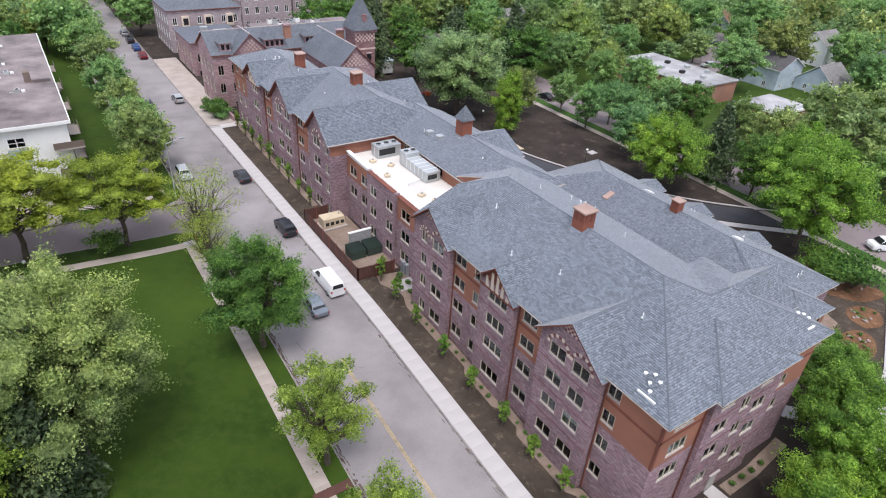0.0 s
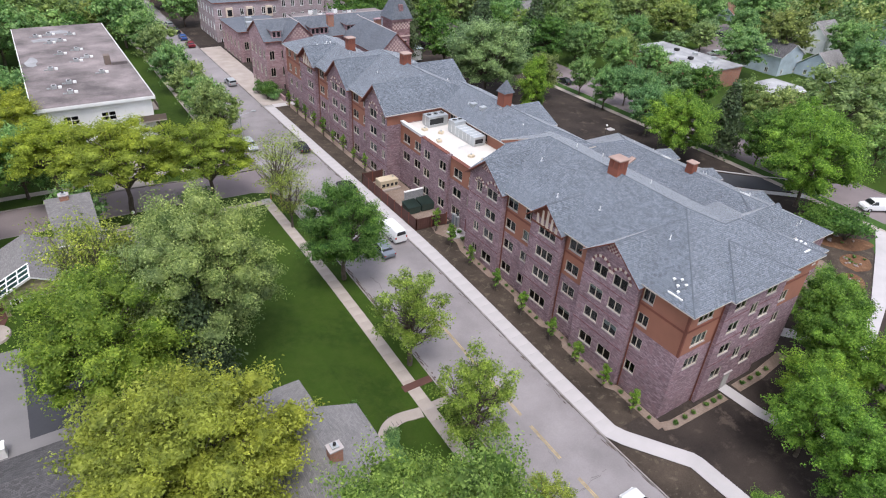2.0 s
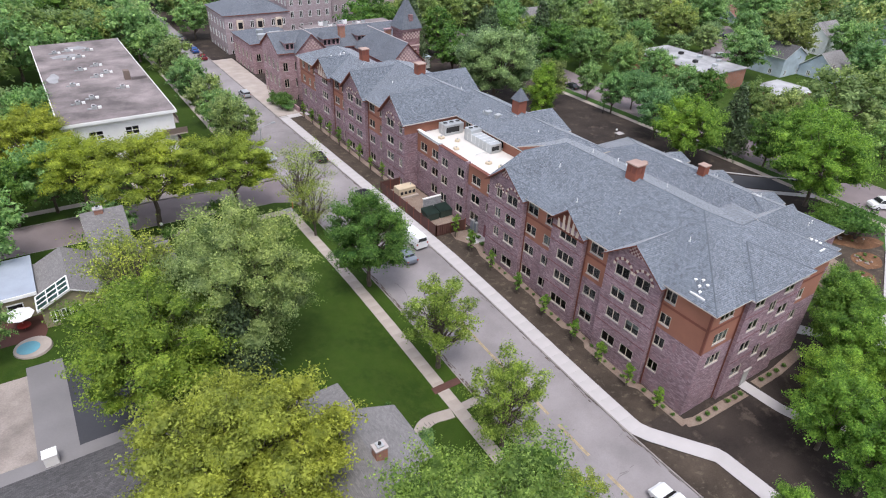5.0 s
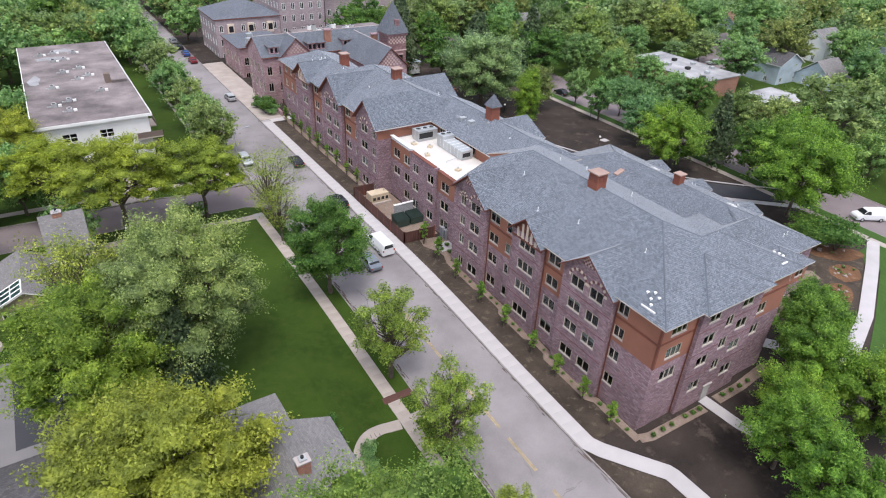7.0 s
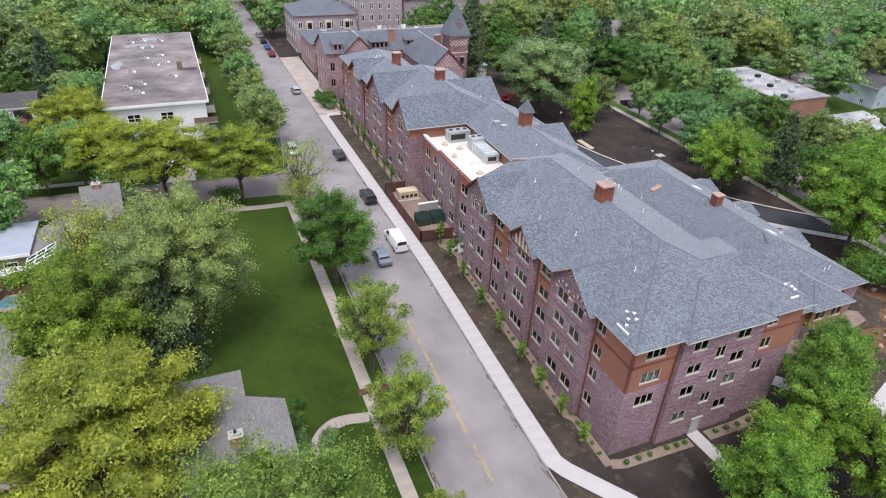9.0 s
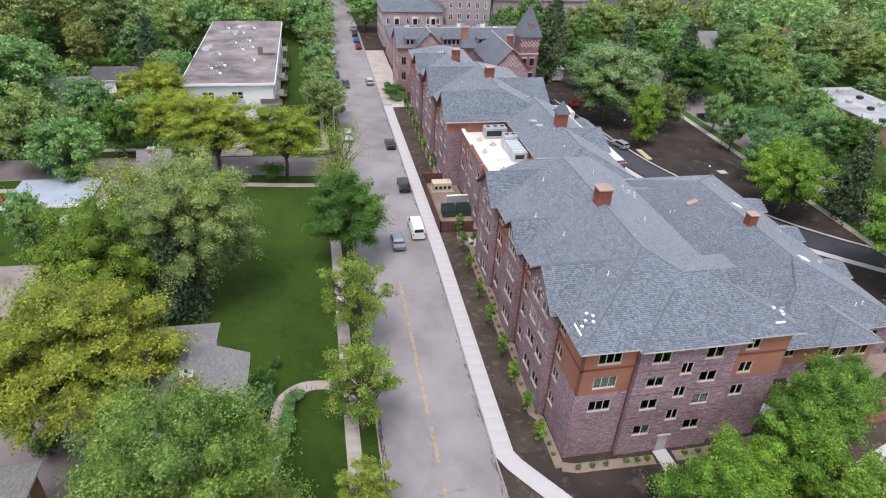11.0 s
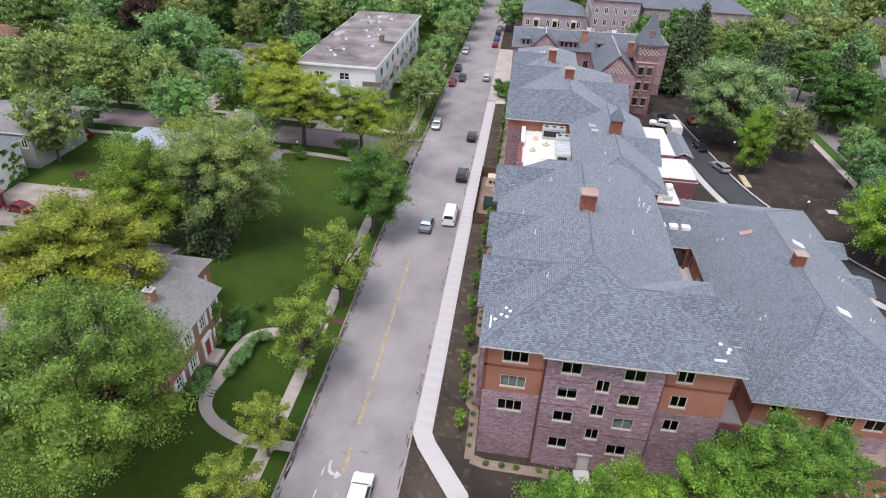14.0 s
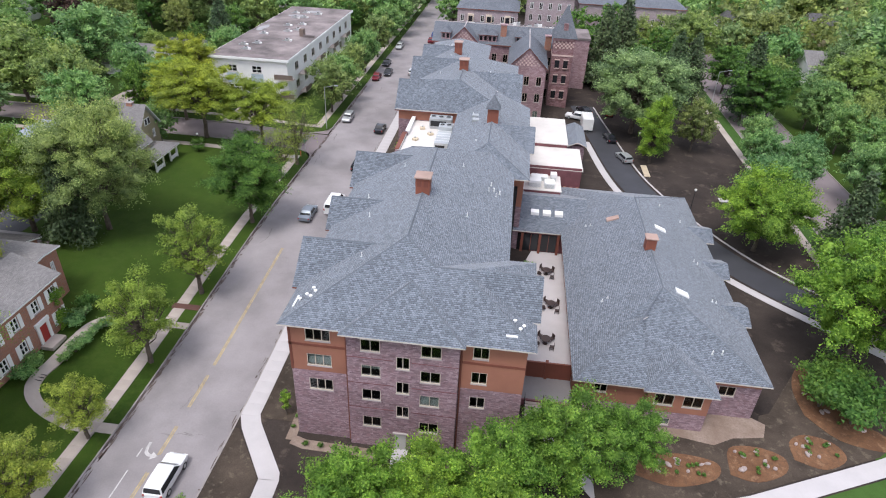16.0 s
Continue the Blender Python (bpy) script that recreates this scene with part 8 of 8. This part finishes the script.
for y0, y1 in ((16.8, 18.0), (28.2, 29.3)):
    for i in range(3):
        x0 = 4.2 if y0 < 20 else 7.6 + 0.5 * i
        if y0 < 20:
            part("step_edge", box(3.75, y0 + 0.4 * i, ground_z(4.4, y0), 5.1, y0 + 0.4 * i + 0.06, ground_z(4.4, y0) + 0.09), JOINT, steps)
        else:
            part("step_edge", box(x0, 28.0, ground_z(x0, 28.5), x0 + 0.06, 29.3, ground_z(x0, 28.5) + 0.1), JOINT, steps)
sheet("brick_paver_strip", rect(11.0, 31.6, 14.4, 32.5), 0.05, BROWNWOOD, "narrow red-brown brick crossing strip", "pavement", 0.1)
sheet("verge_walk", rect(12.75, 13.0, 14.45, 14.2), 0.04, WALKOLD, "short concrete walk across the verge", "sidewalk", 0.1)
sheet("verge_walk", rect(12.75, 28.3, 14.45, 29.3), 0.04, WALKOLD, "short concrete walk across the verge", "sidewalk", 0.1)

# ---------------------------------------------------------------- lamps, poles and signs


def lamp_post(x, y, h=3.6):
    l = thing("lamp_post", x, y, ground_z(x, y), "slim black lamp post with a white globe", "lamp", "lamp posts")
    g = ground_z(x, y)
    part("post", add_cyl(bmesh.new(), (x, y, g), (x, y, g + h), 0.07, 0.05), TYRE, l)
    part("base", add_cyl(bmesh.new(), (x, y, g), (x, y, g + 0.4), 0.14, 0.09), TYRE, l)
    bm = bmesh.new()
    bmesh.ops.create_icosphere(bm, subdivisions=2, radius=0.22)
    bmesh.ops.translate(bm, verts=bm.verts, vec=(x, y, g + h + 0.2))
    part("globe", bm, PVC, l)


for x, y in ((81.4, 72.2), (76.0, 97.0), (94.5, 88), (78.5, 60), (99, 62), (-6.3, 76.0)):
    lamp_post(x, y, 3.4 if x > 0 else 1.6)


def utility_pole(x, y, h, arm=True):
    u = thing("utility_pole", x, y, ground_z(x, y), "weathered wooden utility pole", "pole", "utility poles")
    g = ground_z(x, y)
    part("pole", add_cyl(bmesh.new(), (x, y, g - 0.3), (x, y, g + h), 0.17, 0.11), BARK, u)
    part("crossarm", box(x - 1.1, y - 0.06, g + h - 0.7, x + 1.1, y + 0.06, g + h - 0.55), BARK, u)
    for dx in (-0.9, -0.3, 0.3, 0.9):
        part("insulator", add_cyl(bmesh.new(), (x + dx, y, g + h - 0.55), (x + dx, y, g + h - 0.4), 0.05), WHITE, u)


utility_pole(-20.5, 95.5, 9.5)
utility_pole(-52, 92, 10)
utility_pole(150, 66, 10)


def street_light(x, y, dx):
    s = thing("street_light", x, y, ground_z(x, y), "tall grey cobra-head street light", "street light", "street lights")
    g = ground_z(x, y)
    part("pole", add_cyl(bmesh.new(), (x, y, g), (x, y, g + 8.5), 0.1, 0.07), METAL, s)
    part("arm", add_cyl(bmesh.new(), (x, y, g + 8.4), (x + dx, y, g + 8.9), 0.05, 0.04), METAL, s)
    part("head", box(min(x + dx, x + dx * 1.35), y - 0.14, g + 8.8, max(x + dx, x + dx * 1.35), y + 0.14, g + 9.0, 0.04), METAL, s)


street_light(13.6, 84.8 + 5.5, 2.0)
street_light(-75, 150, 2.0)
street_light(98.5, 130, 2.0)
sign = thing("street_sign", 13.4, 78.0, ground_z(13.4, 78), "green street name signs on a thin post", "street sign")
g = ground_z(13.4, 78)
part("post", add_cyl(bmesh.new(), (13.4, 77.2, g), (13.4, 77.2, g + 2.8), 0.035), METAL, sign)
part("sign_plate", box(13.0, 77.18, g + 2.5, 13.8, 77.22, g + 2.72), plain("sign_green", (0.02, 0.25, 0.13), 0.5), sign)
part("sign_plate", box(13.38, 76.8, g + 2.25, 13.42, 77.6, g + 2.47), MATS["sign_green"], sign)
hyd = thing("marker_post", 12.9, 76.2, ground_z(12.9, 76), "small orange marker post", "post")
part("post", box(12.85, 76.0, ground_z(12.9, 76), 12.95, 76.1, ground_z(12.9, 76) + 1.0), ORANGE, hyd)

copy_thing(wsuv, spot(64.6, 112.4, 80, 0.03))
copy_thing(sed, spot(66.8, 117.5, 30, 0.03))
lift = thing("aerial_lift", 72.4, 116.5, ground_z(72.4, 116.5), "red aerial work lift by the drive", "lift")
g = ground_z(72.4, 116.5)
part("chassis", box(71.6, 115.4, g + 0.35, 73.2, 117.8, g + 1.0, 0.08), RED, lift)
for dx in (71.5, 73.0):
    for dy in (115.8, 117.3):
        part("wheel", add_cyl(bmesh.new(), (dx, dy, g + 0.4), (dx + 0.3, dy, g + 0.4), 0.4, 0.4, 12), TYRE, lift)
part("turret", box(71.9, 116.2, g + 1.0, 72.9, 117.4, g + 1.7, 0.06), RED, lift)
part("boom", add_cyl(bmesh.new(), (72.4, 117.0, g + 1.7), (72.4, 113.2, g + 3.0), 0.16, 0.12), RED, lift)
part("basket", box(71.9, 112.4, g + 2.4, 72.9, 113.2, g + 3.4, 0.04), ORANGE, lift)
# lumber, manhole lid and trailer by the drive
lum = thing("lumber_stack", 76.4, 86, 0, "stack of pale lumber beside the drive", "lumber")
for i in range(4):
    part("plank", box(75.6 + 0.28 * i, 84.0, ground_z(76, 86) + 0.0, 75.84 + 0.28 * i, 89.0, ground_z(76, 86) + 0.16), TANMETAL, lum)
lid = thing("vault_lid", 88, 77, 0, "pale concrete vault lid in the soil", "vault lid")
part("lid", box(87.2, 76.0, ground_z(88, 77) - 0.1, 88.8, 77.4, ground_z(88, 77) + 0.12, 0.03), WALKNEW, lid)
trl = thing("box_trailer", 66.5, 107, 0, "white enclosed box trailer by the entrance", "trailer")
part("box", box(65.4, 104.6, ground_z(66, 107) + 0.5, 67.7, 109.6, ground_z(66, 107) + 2.9, 0.06), WHITE, trl)
for sx in (65.5, 67.4):
    part("wheel", add_cyl(bmesh.new(), (sx, 107, ground_z(66, 107) + 0.35), (sx + 0.2, 107, ground_z(66, 107) + 0.35), 0.35, 0.35, 14), TYRE, trl)
part("hitch", box(66.4, 103.4, ground_z(66, 107) + 0.4, 66.7, 104.6, ground_z(66, 107) + 0.55), TYRE, trl)
hut = thing("site_trailer", 75.4, 142, 0, "long white trailer with a pale blue roof behind the tower", "trailer")
part("box", box(73.9, 136.5, 1.1, 76.9, 149, 4.1, 0.05), WHITE, hut)
part("roof", box(73.7, 136.3, 4.1, 77.1, 149.2, 4.3, 0.04), BLUEWALL, hut)
part("support", box(74.4, 137, 0, 76.4, 148.5, 1.1), TYRE, hut)

# ---------------------------------------------------------------- trim of the old building


def chequer_gable(x, y, zt, half, eave, n):
    """Pale and red chequered stones in a gable's peak, facing south."""
    slope = (zt - eave) / half
    for r in range(n):
        z = zt - 0.8 - 0.42 * r
        w = (zt - z) / slope - 0.5
        k = int(w / 0.4)
        for c in range(-k, k + 1):
            if (r + c) % 2:
                part("chequer_stone", box(x + 0.4 * c - 0.17, y - 0.04, z - 0.34, x + 0.4 * c + 0.17, y + 0.05, z), CHEQUER, old)


chequer_gable(37.5, 123.88, 16.2, 3.9, 12.8, 5)
chequer_gable(52.55, 107.88, 16.2, 4.3, 12.4, 6)
for x, y, z0, z1 in ((46.5, 127.5, 13.5, 16.8), (57.0, 124.5, 12.5, 15.6)):
    c = part("chimney", box(x - 0.7, y - 0.5, z0, x + 0.7, y + 0.5, z1), BRICK, old)
    part("chimney_cap", box(x - 0.85, y - 0.65, z1, x + 0.85, y + 0.65, z1 + 0.25), PINKBRICK, c)
part("spire_dormer", box(59.8, 119.3, 18.2, 60.8, 120.6, 19.6), REDSTONE, old)
for x in (33.0, 41.9, 44.0, 50.5):
    dm = part("dormer", box(x - 1.0, 125.4, 13.2, x + 1.0, 128.0, 14.8), PINKBRICK, old)
    bm, _ = hip_roof(x - 1.3, x + 1.3, 125.0, 129.0, 14.8, 0.7, "y", False, True, 0.1)
    part("dormer_roof", bm, [SLATE, TRIM], dm)
    for k in (-0.5, 0.5):
        part("dormer_window", box(x + k - 0.3, 125.36, 13.5, x + k + 0.3, 125.42, 14.5), CARGLASS, dm)
for i in range(12):
    x, y = 47.5 + (i * 3.7) % 12, 139.5 + (i * 2.3) % 6
    uh = 13.7 + 0.25 * (i % 4)
    u = part("roof_unit", box(x, y, 13.2, x + 0.7 + 0.15 * (i % 3), y + 0.9, uh, 0.05), METAL if i % 2 else PVC, old)
    part("fan", add_cyl(bmesh.new(), (x + 0.4, y + 0.45, uh), (x + 0.4, y + 0.45, uh + 0.06), 0.3, 0.4, 12), TYRE, u)
part("flat_roof", box(44, 136.0, 12.7, 68, 147, 13.2), TARROOF, old)
part("flat_wall", box(44.2, 136.2, 0, 67.8, 146.8, 12.7), PINKBRICK, old)
for x, y, w in ((34.5, 151, 2.2), (38, 152, 3.0), (41.0, 150.5, 1.2), (36, 156, 1.6)):
    part("roof_unit", box(x, y, 9.7, x + w, y + 1.3, 11.0, 0.05), METAL, old)
for i in range(3):
    for z in (4.6, 8.6):
        x = 35.5 + 5.5 * i
        part("bay_window", box(x - 0.9, 168.3, z - 0.4, x + 0.9, 169.1, z + 2.4), CREAM, old)
        part("bay_glass", box(x - 0.6, 168.25, z + 0.3, x + 0.6, 168.32, z + 1.9), CARGLASS, old)
part("low_wall", box(30.5, 117.0, 0, 30.9, 124.5, ground_z(30, 120) + 1.0), PINKBRICK, old)

# ---------------------------------------------------------------- yards west of the lawn
board = thing("board_fence", -33, 58, HZ, "short red-brown board fence by the drive", "fence")
for i in range(12):
    part("board", box(-36 + 0.42 * i, 56.0, ground_z(-34, 56), -35.62 + 0.42 * i, 56.06, ground_z(-34, 56) + 1.7), BROWNWOOD, board)
shed = thing("red_shed", -42.5, 45.5, HZ, "small red shed with a pitched rust roof", "shed")
g = ground_z(-41, 46)
part("body", box(-43.4, 44.4, g - 0.1, -40.9, 46.8, g + 2.2), BROWNWOOD, shed)
bm, _ = hip_roof(-43.7, -40.6, 44.1, 47.1, g + 2.2, 0.5, "y", True, True, 0.12)
part("roof", bm, [REDROOF, TRIM], shed)
part("door", box(-40.9, 45.0, g, -40.84, 46.1, g + 1.9), RED, shed)
play = thing("play_frame", -36.9, 70.0, HZ, "orange plastic play frame in a back yard", "play frame")
g = ground_z(-36.9, 70)
for dx in (0, 1.6):
    for dy in (0, 1.2):
        part("post", box(-37.6 + dx, 69.4 + dy, g, -37.48 + dx, 69.52 + dy, g + 1.8), ORANGE, play)
part("deck", box(-37.65, 69.35, g + 0.9, -35.85, 70.75, g + 1.0), ORANGE, play)
part("slide", add_cyl(bmesh.new(), (-35.9, 70.0, g + 0.95), (-34.4, 70.0, g + 0.15), 0.25, 0.25, 8), RED, play)
ux, uy, uz = -24.1, 62.0, ground_z(-24.1, 62)
umb = thing("patio_umbrella", ux, uy, uz, "white patio umbrella over a red table", "umbrella")
part("pole", add_cyl(bmesh.new(), (ux, uy, uz), (ux, uy, uz + 2.5), 0.03), METAL, umb)
part("canopy", add_cyl(bmesh.new(), (ux, uy, uz + 2.0), (ux, uy, uz + 2.55), 1.5, 0.08, 8), WHITE, umb)
part("top_vent", add_cyl(bmesh.new(), (ux, uy, uz + 2.5), (ux, uy, uz + 2.72), 0.5, 0.04, 8), WHITE, umb)
part("table", add_cyl(bmesh.new(), (ux + 0.1, uy - 0.3, uz + 0.7), (ux + 0.1, uy - 0.3, uz + 0.76), 0.7, 0.7, 14), RED, umb)
pz = ground_z(-23.6, 58)
pool = thing("garden_pool", -23.9, 58.0, pz, "small blue garden pond with a pale curved rim", "pool")
part("rim", add_cyl(bmesh.new(), (-23.6, 58, pz - 0.1), (-23.6, 58, pz + 0.2), 1.9, 1.8, 28), WALKOLD, pool)
part("water", add_cyl(bmesh.new(), (-24.0, 58, pz + 0.15), (-24.0, 58, pz + 0.23), 1.15, 1.1, 28), TURQ, pool)
patch("patio", [(-26.5, 59.5), (-22.3, 59.5), (-21.9, 61.0), (-22.2, 64.0), (-26.5, 64.0)], 0.04, BROWNWOOD, "dark red-brown deck beside the sunroom", "pavement", 0.2)
glz = thing("sunroom_glazing", -20.5, 62.6, 6.0, "white framed sloping sunroom glazing on the roof", "skylight")
gx0, gz0, gx1, gz1 = -22.3, 5.78, -18.8, 7.53
for i in range(4):
    y = 60.7 + 1.0 * i
    part("rafter", add_cyl(bmesh.new(), (gx0, y, gz0 + 0.1), (gx1, y, gz1 + 0.1), 0.09, 0.09, 6), WHITE, glz)
for i in range(4):
    f = i / 3
    part("purlin", add_cyl(bmesh.new(), (gx0 + (gx1 - gx0) * f, 60.7, gz0 + (gz1 - gz0) * f + 0.1), (gx0 + (gx1 - gx0) * f, 63.7, gz0 + (gz1 - gz0) * f + 0.1), 0.08, 0.08, 6), WHITE, glz)
bm = bmesh.new()
vs = [bm.verts.new(p) for p in ((gx0, 60.7, gz0 + 0.1), (gx1, 60.7, gz1 + 0.1), (gx1, 63.7, gz1 + 0.1), (gx0, 63.7, gz0 + 0.1))]
bm.faces.new(vs)
bmesh.ops.solidify(bm, geom=bm.faces[:], thickness=0.04)
part("roof_glass", bm, POOLGLASS, glz)
wb2 = thing("white_cabinet", -23.4, 40.4, ground_z(-23.4, 40.4), "white steel utility cabinet at the yard's edge", "cabinet")
g = ground_z(-23.4, 40.4)
part("body", box(-24.0, 39.9, g, -22.9, 40.9, g + 1.1, 0.04), WHITE, wb2)
part("lid", box(-24.05, 39.85, g + 1.1, -22.85, 40.95, g + 1.2, 0.03), PVC, wb2)
gd = part("garage_door", box(-35.5, 123.9, 3.5, -33.0, 124.0, 5.8), WHITE, white_gar)
# dark slab on the closed front, painted in for the bay's inner shade
part("open_bay", box(-32.4, 123.88, 3.5, -29.4, 123.98, 5.8), DARKROOM, white_gar)
copy_thing(red, spot(-30.9, 122.0, 0, 0.05))
copy_thing(red, spot(-46, 72.5, 70, 0.05))
copy_thing(sed, spot(-27.5, 17.0, 100, 0.05))
copy_thing(sed, spot(-34.5, 15.0, 40, 0.05))
rw = thing("retaining_wall", -38.5, 32, 2.4, "weathered white retaining wall beside the yard", "wall")
part("wall", box(-38.4, 25, 2.2, -38.0, 39.5, 3.7), WHITE, rw)
part("wall", box(-44.0, 30.0, 2.2, -38.4, 30.4, 3.5), WHITE, rw)
part("wall_cap", box(-38.5, 24.9, 3.7, -37.9, 39.6, 3.8), WALKOLD, rw)
copy_thing(sed, spot(-28.5, 21.5, 82, 0.06))
tbl = thing("picnic_bench", -19.6, 4.9, T, "white garden bench on a small paved terrace", "bench")
bz = ground_z(-11.5, 7)
part("seat", box(-20.4, 4.7, bz + 0.4, -18.6, 5.2, bz + 0.46), WHITE, tbl)
for x in (-20.3, -18.8):
    part("leg", box(x, 4.75, bz, x + 0.1, 5.15, bz + 0.4), WHITE, tbl)
for x, y, k in ((-21.8, 6.2, 1.0), (-20.6, 6.5, 1.15), (-19.2, 6.4, 1.2), (-18.9, 5.7, 0.8)):
    copy_thing(hedge, at(x, y, k))
# darker grey carries the shade under the trees
patch("terrace", [(-22.6, 3.8), (-18.4, 3.6), (-18.4, 7.1), (-22.6, 7.1)], 0.05, LOTGREY, "weathered paved terrace in grey darkened for tree shade", "pavement", 0.1)

# ---------------------------------------------------------------- wear on the road, slabs of the walks
cr = random.Random(21)
bm = bmesh.new()
for k in range(26):
    x, y = cr.uniform(KW + 0.4, KE - 0.3), cr.uniform(-5, 125)
    a = cr.choice((0, 0, 90, 90, cr.uniform(0, 180)))
    L = cr.uniform(1.0, 5.0)
    pts = [(x, y)]
    for i in range(7):
        a2 = radians(a + cr.uniform(-28, 28))
        pts.append((pts[-1][0] + math.cos(a2) * L / 7, pts[-1][1] + math.sin(a2) * L / 7))
    pts = [(min(max(px, KW + 0.1), KE - 0.1), py) for px, py in pts]
    w = cr.uniform(0.015, 0.045)
    prev = None
    for px, py in pts:
        z = ground_z(px, py) + ROADZ + 0.008
        e = [bm.verts.new((px - w, py - w * 0.7, z)), bm.verts.new((px + w, py + w * 0.7, z))]
        if prev:
            bm.faces.new((prev[0], prev[1], e[1], e[0]))
        prev = e
tagged(new("road_cracks", finish(bm, "road_cracks", CRACK)), "dark sealed cracks in the concrete street", "crack", kind="stuff")
bm = bmesh.new()
for k in range(900):
    y = cr.uniform(-5, 120)
    side = KE - cr.uniform(0, 0.5) ** 1.5 if cr.random() < 0.12 else KW + cr.uniform(0, 0.6) ** 1.5
    w, L = cr.uniform(0.03, 0.13), cr.uniform(0.1, 1.1)
    z = ground_z(side, y) + ROADZ + 0.012
    vs = [bm.verts.new((side + w * math.cos(t) * cr.uniform(0.5, 1), y + L * math.sin(t) * cr.uniform(0.5, 1), z + 0.004)) for t in [2 * math.pi * i / 7 for i in range(7)]]
    bm.faces.new(vs)
tagged(new("gutter_litter", finish(bm, "gutter_litter", LITTER)), "dark leaf litter and dirt in the gutters", "litter", kind="stuff")


def slabs(walk_ob, x0, x1, y0, y1, step, mat):
    """Separate paving slabs with open joints along a walk."""
    made = {}
    n = int((y1 - y0) / step)
    for i in range(n):
        y = y0 + i * step
        tilt = round(math.degrees(math.atan2(ground_z(x0, y + step) - ground_z(x0, y), step)), 1)
        if "m" not in made:
            made["m"] = finish(box(x0 - (x0 + x1) / 2 + 0.01, -step / 2 + 0.008, -0.05, x1 - (x0 + x1) / 2 - 0.01, step / 2 - 0.008, 0.012), "slab", mat)
        ob = new("slab", made["m"])
        ob.parent = walk_ob
        xm, ym = (x0 + x1) / 2, y + step / 2
        ob.matrix_basis = pose(xm, ym, ground_z(xm, ym) + 0.034, tilt, 0, 0)


byname = {o.name: o for o in scene.objects if o.name.startswith("sidewalk_")}
for nm in ("sidewalk_east", "sidewalk_west"):
    byname[nm].data.materials[0] = SLABJOINT
slabs(byname["sidewalk_east"], KE + 0.15, KE + 2.05, 17.3, 116.0, 1.55, WALKNEW)
slabs(byname["sidewalk_west"], 11.3, 12.75, -12.0, 76.0, 1.45, WALKOLD)


# ---------------------------------------------------------------- proud stones of the south end
SRNG = random.Random(77)
STONE_MESH = {}


def proud_stones(p0, p1, z0, z1, wins, outward, count):
    """Single split stones standing a little out of the wall, clear of its windows."""
    L = math.dist(p0, p1)
    u = ((p1[0] - p0[0]) / L, (p1[1] - p0[1]) / L)
    laid, tries = [], 0
    while len(laid) < count and tries < 6000:
        tries += 1
        w = SRNG.choice((0.28, 0.36, 0.5))
        h = SRNG.choice((0.11, 0.11, 0.235))
        a, z = SRNG.uniform(0.3, L - 0.4 - w), z0 + 0.125 * SRNG.randrange(int((z1 - z0) / 0.125) - 2)
        if any(a < b + ww + 0.15 and a + w > b - 0.15 and z < zz + hh + 0.1 and z + h > zz - 0.25 for b, ww, zz, hh, _ in wins):
            continue
        if any(a < b + ww + 0.03 and a + w > b - 0.03 and z < zz + hh + 0.02 and z + h > zz - 0.02 for b, ww, zz, hh in laid):
            continue
        laid.append((a, w, z, h))
        if (w, h) not in STONE_MESH:
            STONE_MESH[(w, h)] = finish(box(0, -0.03, 0, w, 0.022, h), "stone", STONEPIECE)
        m = Matrix(((u[0], outward[0], 0, p0[0] + u[0] * a), (u[1], outward[1], 0, p0[1] + u[1] * a), (0, 0, 1, z), (0, 0, 0, 1)))
        if m.determinant() < 0:
            m = m @ Matrix.Translation((w, 0, 0)) @ Matrix.Diagonal((-1, 1, 1, 1))
        place_mesh("stone", STONE_MESH[(w, h)], hall, m)


proud_stones((37.4, 15.6), (47.3, 15.6), 0.4, 13.4, bay_w + [(4.0, 1.9, 0.0, 2.5, 1)], (0, -1), 150)
proud_stones((XW, 16.1), (37.4, 16.1), 0.4, 8.2, [(1.5, 2.25, z, 1.35, 3) for z in ROWS_R[:3]] + [(4.9, 0.5, 0, 9, 1)], (0, -1), 50)
proud_stones((47.3, 16.1), (53.0, 16.1), 0.4, 8.2, [(1.1, 1.4, z, 1.35, 2) for z in ROWS_R[:3]], (0, -1), 50)
